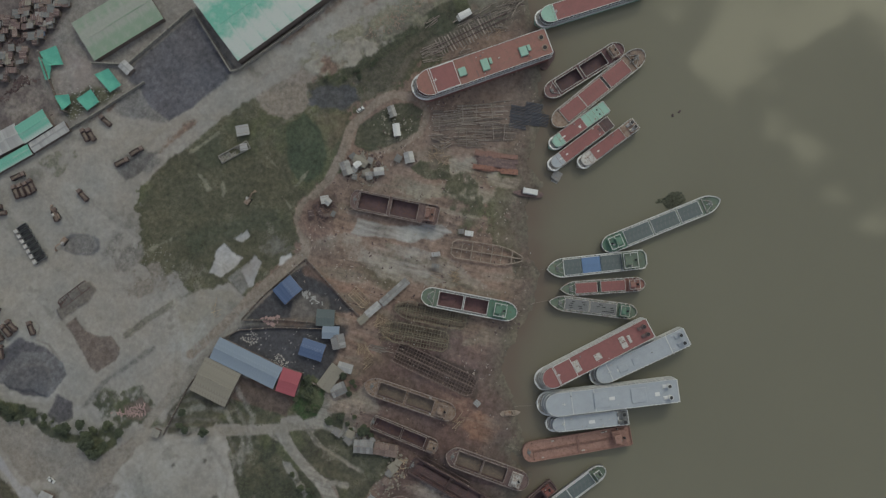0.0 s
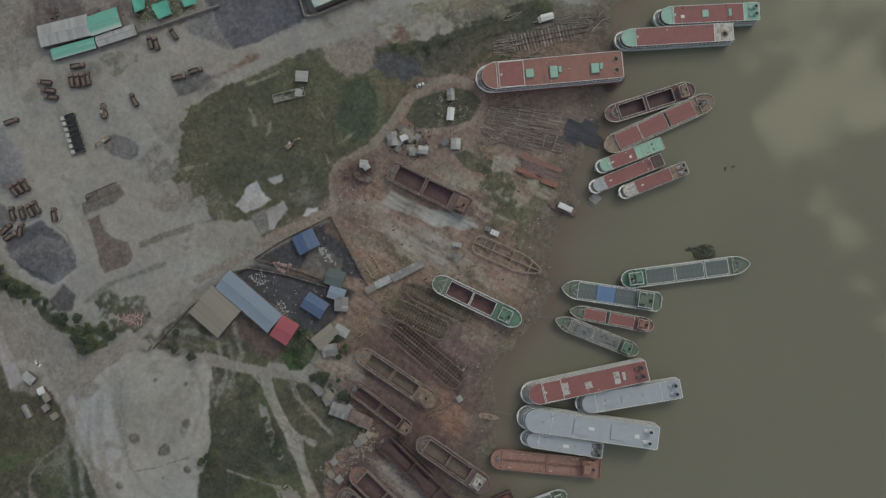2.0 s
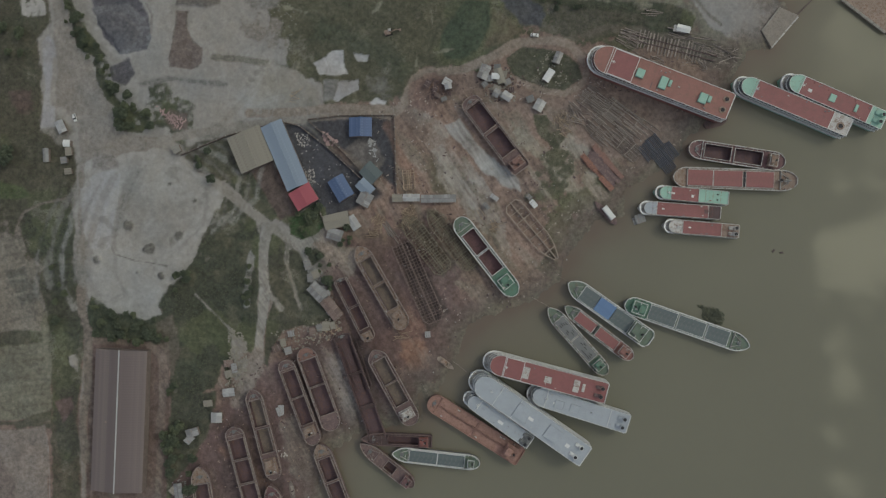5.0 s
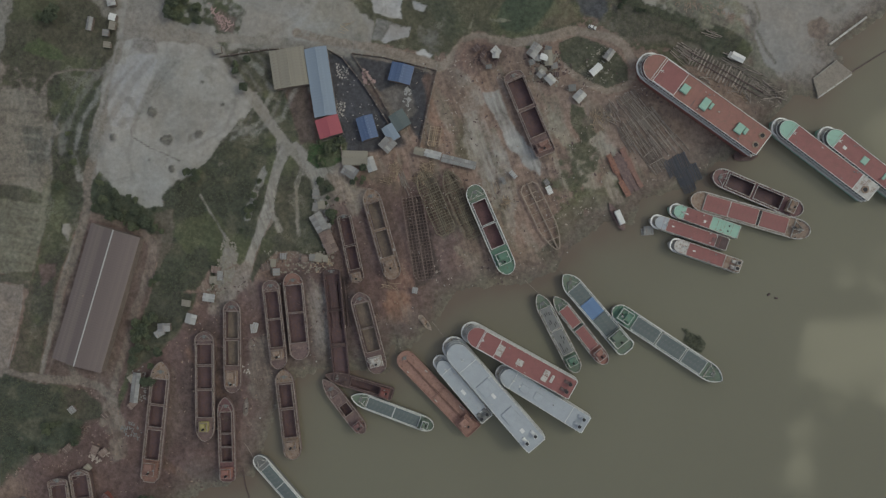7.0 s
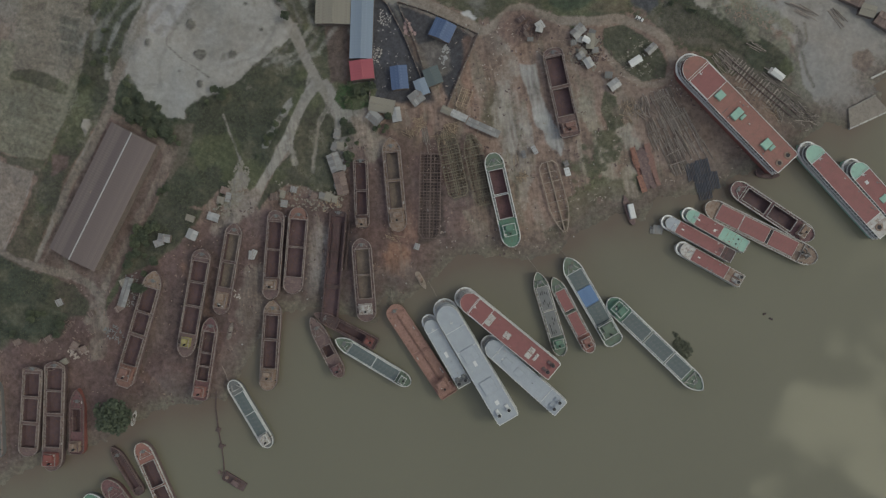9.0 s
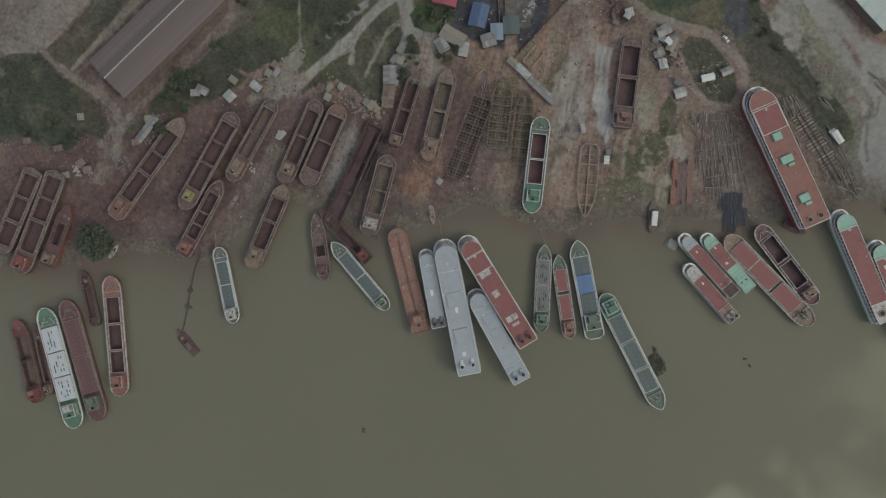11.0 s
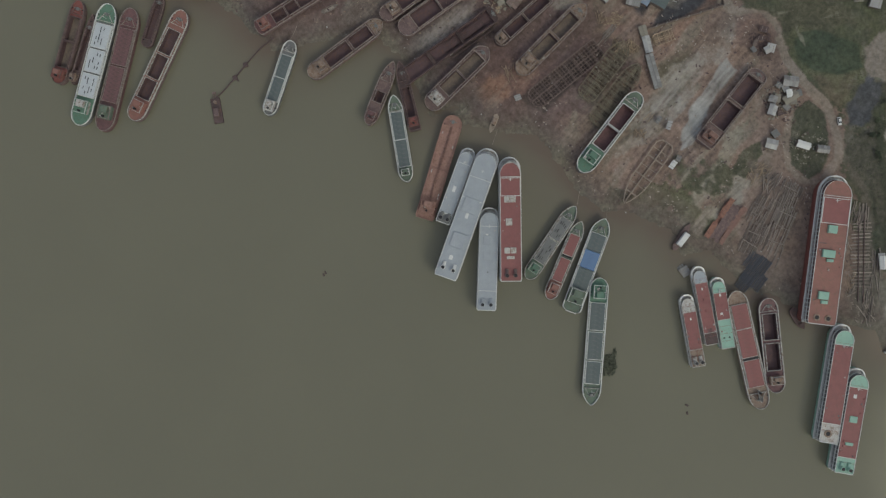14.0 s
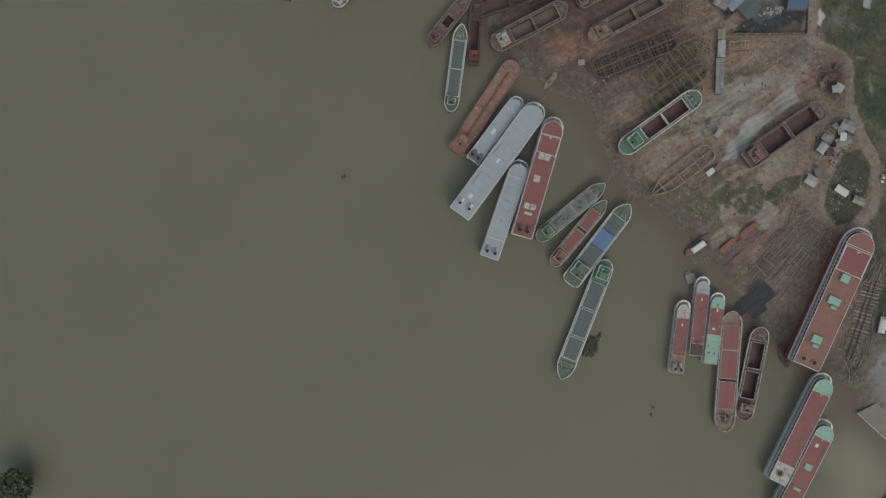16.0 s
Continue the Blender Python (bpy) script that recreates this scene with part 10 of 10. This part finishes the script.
grove([(-85.1, 0.7), (-72.1, 10.0), (-68.1, 1.5), (-78.9, -5.1)], 5, 0.4, 0.8)
grove([(-162.6, 51.6), (-146.5, 54.0), (-146.5, 35.7), (-156.2, 42.1)], 5, 0.5, 0.9)
grove([(24.1, 142.2), (46.9, 130.4), (78.1, 128.1), (69.2, 127.5), (36.0, 127.4)], 8, 0.3, 0.6)
grove([(-236.2, 141.4), (-231.6, 141.3), (-224.4, 122.1), (-213.0, 104.4), (-216.3, 102.2), (-229.4, 119.0)], 12, 0.3, 0.6)
grove([(-214.6, 102.8), (-210.7, 104.4), (-200.9, 86.8), (-202.9, 77.3), (-206.2, 86.9)], 9, 0.3, 0.6)
big = tagged(tree(300, 10.0, "leaf_dark"), "large round dark green tree on the river bank", "tree", "trees")
big.matrix_basis = pose(*(-140.6, -203.3), ground_z(*(-140.6, -203.3)), 0, 0, 0) @ Matrix.Diagonal((1.2, 1.2, 0.9, 1))
far_tree = copy_thing(big, pose(*(212.9, -352.8), 0.0, 0, 0, 70))
far_tree["label"] = "dark green treetop rising from the flooded river"
# floating weeds caught beside a moored ship
weeds = bmesh.new()
leaf_cloud(weeds, random.Random(8), 520, (0, 0, 0.2), (6.2, 4.8, 0.3), 1.1)
leaf_cloud(weeds, random.Random(9), 50, (-7, 2.0, 0.2), (3.0, 1.2, 0.2), 0.9)
wd = thing("floating_weeds", *(126.9, -39.1), 0, -25, "mat of dark green floating weeds beside a ship", "weeds", kind="stuff")
M["weed"] = material("silted_water_weed", (0.1, 0.106, 0.076), 0.8, var=0.3, spec=0.2)
part("leaves", weeds, "weed", wd)

# low growth all over the meadows
tb = bmesh.new()
r = random.Random(77)
verts, faces = [], []
made = 0
while made < 36000:
    x, y = r.uniform(-330, 130), r.uniform(-320, 290)
    v, sh = ground_veg(x, y)
    if v < 0.55 or r.random() > v * 0.9 or sh < 4:
        continue
    made += 1
    s, a = r.uniform(0.18, 0.42), r.uniform(0, 6.3)
    z = ground_z(x, y)
    c, q = math.cos(a) * s, math.sin(a) * s
    i = len(verts)
    verts += [(x - c, y - q, z + 0.05), (x + q * 0.7, y - c * 0.7, z + 0.35 * s), (x + c, y + q, z + 0.15), (x - q * 0.7, y + c * 0.7, z + 0.75 * s)]
    faces.append((i, i + 1, i + 2, i + 3))
tb.free()
tm = bpy.data.meshes.new("grass_tufts")
tm.from_pydata(verts, [], faces)
tm.materials.append(M["grass"])
tagged(new("grass_tufts", tm), "rough low grass and weeds on the meadows", "grass", kind="stuff")


# ---- scattered scrap ----
def litter(name, poly, n, lo, hi, mat, label, seed, flat=0.35, long=1.0):
    r = random.Random(seed)
    xs, ys = [p[0] for p in poly], [p[1] for p in poly]
    verts, faces = [], []
    made = 0
    while made < n:
        x, y = r.uniform(min(xs), max(xs)), r.uniform(min(ys), max(ys))
        if float(inside_distance(np.array([x]), np.array([y]), poly)[0]) < 0:
            continue
        if n > 200 and float(fbm(np.array([x]), np.array([y]), 14, seed, 3)[0]) < 0.08:
            continue
        if (seed in (4, 5, 6, 7, 8, 35) or seed >= 60) and ground_veg(x, y)[0] > 0.5:
            made += 1
            continue
        if ground_veg(x, y)[1] < 2:
            made += 1
            continue
        made += 1
        lx, ly, lz = r.uniform(lo, hi) * long, r.uniform(lo, hi) / long, r.uniform(lo, hi) * flat
        a, z = r.uniform(0, 6.3), ground_z(x, y) - 0.05
        ca, sa = math.cos(a), math.sin(a)
        i = len(verts)
        for dz in (0, lz):
            for sx, sy in ((-1, -1), (1, -1), (1, 1), (-1, 1)):
                qx, qy = sx * lx / 2 * r.uniform(0.8, 1.1), sy * ly / 2 * r.uniform(0.8, 1.1)
                verts.append((x + ca * qx - sa * qy, y + sa * qx + ca * qy, z + dz))
        faces += [(i + 4, i + 5, i + 6, i + 7), (i, i + 1, i + 5, i + 4), (i + 1, i + 2, i + 6, i + 5), (i + 2, i + 3, i + 7, i + 6), (i + 3, i, i + 4, i + 7)]
    me = bpy.data.meshes.new(name)
    me.from_pydata(verts, [], faces)
    me.materials.append(M[mat])
    return tagged(new(name, me), label, "debris", kind="stuff")


yard_n = [(-63.9, 69.5), (-26.4, 87.6), (16.6, 99.3), (59.1, 95.5), (130.6, 109.5), (145.3, 101.7), (107.1, 52.5), (74.3, 13.3), (47.2, -14.2), (22.9, -32.7), (-14.0, -51.5), (-45.1, 4.2)]
yard_s = [(-76.5, 10.4), (-38.9, 16.6), (-7.9, -39.1), (-20.2, -76.3), (-70.3, -108.2), (-89.3, -140.6), (-163.1, -142.2), (-146.8, -84.2), (-101.9, -45.9)]
yard_f = [(-227.4, -185.1), (-193.3, -140.9), (-148.0, -99.0), (-118.5, -78.4), (-79.4, -102.0), (-97.8, -138.4), (-94.8, -175.4), (-136.2, -209.2), (-190.7, -263.6)]
litter("scrap", yard_n, 420, 0.25, 0.95, "wood", "scraps of grey timber scattered on the yard", 1, 0.2, 1.6)
litter("scrap", yard_n, 60, 0.2, 0.7, "tin_pale", "pale scraps scattered on the yard", 2, 0.3)
litter("scrap", yard_n, 260, 0.3, 1.3, "rust_dark", "rusty scrap scattered on the yard", 3, 0.25, 1.4)
litter("scrap", yard_s, 200, 0.25, 1.0, "tan", "tan scraps scattered between the hulls", 4, 0.25, 1.5)
litter("scrap", yard_s, 300, 0.3, 1.3, "rust_dark", "rusty scrap scattered between the hulls", 5, 0.25, 1.4)
litter("scrap", yard_s, 40, 0.25, 0.8, "tin_pale", "pale scraps scattered between the hulls", 6, 0.3)
litter("scrap", yard_f, 140, 0.25, 1.0, "tan", "tan scraps near the southern slipway", 7, 0.25, 1.4)
litter("scrap", yard_f, 240, 0.3, 1.3, "rust_dark", "rusty scrap near the southern slipway", 8, 0.25, 1.4)
litter("scrap", [(-106.5, 66.2), (-93.8, 63.6), (-63.9, 35.3), (-89.1, 12.0)], 60, 0.25, 0.9, "tin", "grey scrap on black ground", 9, 0.4)
litter("rubble", [(-101.1, 62.1), (-92.2, 60.4), (-93.8, 53.6), (-100.1, 54.9)], 60, 0.22, 0.75, "offwhite", "heap of dull white sacks on black ground", 10, 0.6)
litter("rubble", [(-96.0, 41.7), (-90.7, 42.3), (-89.1, 33.9), (-93.8, 33.9)], 60, 0.22, 0.75, "offwhite", "heap of dull white sacks on black ground", 11, 0.6)
litter("rubble", [(-85.9, 62.9), (-77.1, 57.2), (-81.2, 53.5), (-85.3, 57.2)], 30, 0.5, 1.8, "pink", "pinkish sacks beside the alley", 12, 0.5)
litter("rubble", [(-60.1, 58.6), (-56.3, 58.5), (-55.1, 46.1), (-59.2, 47.7)], 22, 0.5, 1.6, "tin_pale", "pale pipes and plates beside the blue shed", 13, 0.4, 1.6)
litter("rubble", [(-138.7, -46.2), (-130.6, -49.3), (-127.4, -65.0), (-130.7, -77.7), (-140.3, -81.0), (-138.7, -65.2)], 150, 0.4, 1.6, "tin_tan", "grey rubble beside the track", 14, 0.4)
litter("rubble", [(-180.4, 78.6), (-169.1, 72.2), (-162.6, 69.0), (-165.8, 64.3), (-172.3, 69.1)], 80, 0.3, 1.4, "pink", "pinkish tangled wreckage on the sand", 15, 0.4, 2.2)
litter("rubble", [(-124.5, 153.1), (-99.1, 128.0), (-104.7, 100.2), (-125.9, 117.1)], 100, 0.2, 0.8, "concrete", "grey rubble on the sand", 16, 0.4)
litter("rubble", [(55.5, 144.7), (89.0, 147.9), (103.5, 136.3), (74.6, 133.7)], 150, 0.3, 1.1, "tan", "dry cut stalks in rows on the bank", 17, 0.2, 2.6)
litter("rubble", [(101.0, 113.0), (145.3, 103.2), (136.5, 91.4), (104.0, 94.9)], 90, 0.35, 1.5, "wood", "grey planks and sheets beside the slip track", 18, 0.15, 2.2)

for p in ((158.8, -3.7), (163.1, -4.6), (38.2, -178.1), (37.3, -176.8), (-79.5, -196.4)):
    w = thing("driftwood", p[0], p[1], 0.0, rng.uniform(0, 90), "small dark driftwood afloat on the river", "driftwood", "driftwood")
    part("trunk", box(bmesh.new(), -0.9, 0.9, -0.5, 0.5, -0.2, 0.5, 0.2), "rust_dark", w)
# clutter round the hut clusters
litter("clutter", [(1.3, 98.9), (18.1, 96.2), (21.2, 77.8), (7.5, 76.4), (0.7, 87.2)], 150, 0.3, 1.3, "tin_tan", "household clutter and sheets round the huts", 31, 0.4)
litter("clutter", [(1.3, 98.9), (18.1, 96.2), (21.2, 77.8), (7.5, 76.4), (0.7, 87.2)], 90, 0.3, 1.2, "rust_dark", "rusty clutter round the huts", 32, 0.4)
litter("clutter", [(30.3, 105.1), (47.0, 104.9), (48.5, 86.6), (34.9, 83.7)], 60, 0.3, 1.1, "tin_tan", "clutter on the grass beside the white hut", 33, 0.3)
litter("clutter", [(-26.5, 90.7), (-14.1, 90.5), (-14.1, 79.7), (-28.0, 79.9)], 70, 0.3, 1.6, "rust_dark", "rusty frames and scrap beside the track", 34, 0.3, 1.8)
litter("clutter", [(-224.1, -176.5), (-185.7, -133.9), (-167.6, -157.2), (-162.8, -183.0), (-207.5, -204.2)], 130, 0.3, 1.1, "tin_rust", "rusty rubble round the southern huts", 35, 0.4)
litter("clutter", [(-114.6, -49.2), (-76.5, -39.5), (-73.4, -52.0), (-108.3, -60.1)], 150, 0.3, 1.3, "tin_tan", "clutter round the slipway huts", 36, 0.4)
litter("clutter", [(-97.1, -8.3), (-86.0, -14.5), (-76.5, -39.5), (-82.8, -39.5)], 120, 0.3, 1.3, "tin", "clutter round the slipway huts", 37, 0.4)
litter("clutter", [(-104.4, 290.7), (-44.0, 279.8), (-82.4, 258.3), (-97.7, 225.2), (-142.3, 239.7)], 400, 0.4, 1.6, "rust_dark", "dark clutter between the crowded huts", 38, 0.4)
litter("clutter", [(-91.8, 234.8), (-73.5, 224.9), (-61.6, 210.0), (-94.9, 216.4)], 120, 0.25, 0.6, "tin_pale", "pale sacks dotted over the store yard", 39, 0.5)

# heaps of plate, timber and machinery between the southern hulls
for k, (poly, m, n, what) in enumerate((([(-200.9, -178.9), (-196.6, -170.2), (-186.5, -169.6), (-188.6, -177.9)], "tin_rust", 60, "rusty sheet and scrap heaped by the huts"), ([(-169.8, -167.7), (-166.4, -160.4), (-154.3, -165.0), (-158.5, -171.0)], "grey_dark", 36, "dark machine parts heaped beside a hull"), ([(-164.2, -149.1), (-166.9, -132.9), (-163.2, -132.0), (-159.7, -147.6)], "tin", 30, "long grey sheets laid beside a hull"),
        ([(-183.8, -185.9), (-176.2, -179.5), (-170.9, -181.8), (-177.8, -189.4)], "wood", 40, "planks heaped on the southern yard"), ([(-113.8, -116.2), (-108.3, -112.3), (-105.2, -116.4), (-108.4, -118.8)], "offwhite", 10, "pale sacks beside a hull"), ([(-237.6, -205.9), (-227.6, -197.3), (-216.3, -203.2), (-225.4, -210.5)], "tin_rust", 50, "rusty scrap at the southern wall"), ([(-128.4, -150.3), (-116.7, -139.2), (-112.7, -149.8), (-121.6, -157.0)], "tan", 40, "tan plates between two hulls"),
        ([(-91.3, -49.5), (-84.0, -39.3), (-76.0, -46.9), (-82.7, -53.6)], "bamboo", 40, "bamboo heaped at the head of a hull"), ([(-97.0, -68.4), (-96.0, -61.5), (-82.5, -74.8), (-87.4, -79.0)], "rust", 40, "rusty plates between two hulls"), ([(-174.3, -133.5), (-162.8, -106.7), (-154.6, -108.6), (-165.9, -133.6)], "tin", 50, "tin sheets and clutter at the yard's edge"))):
    litter("scrap_heap", poly, n, 0.35, 1.5, m, what, 60 + k, 0.4, 1.7)
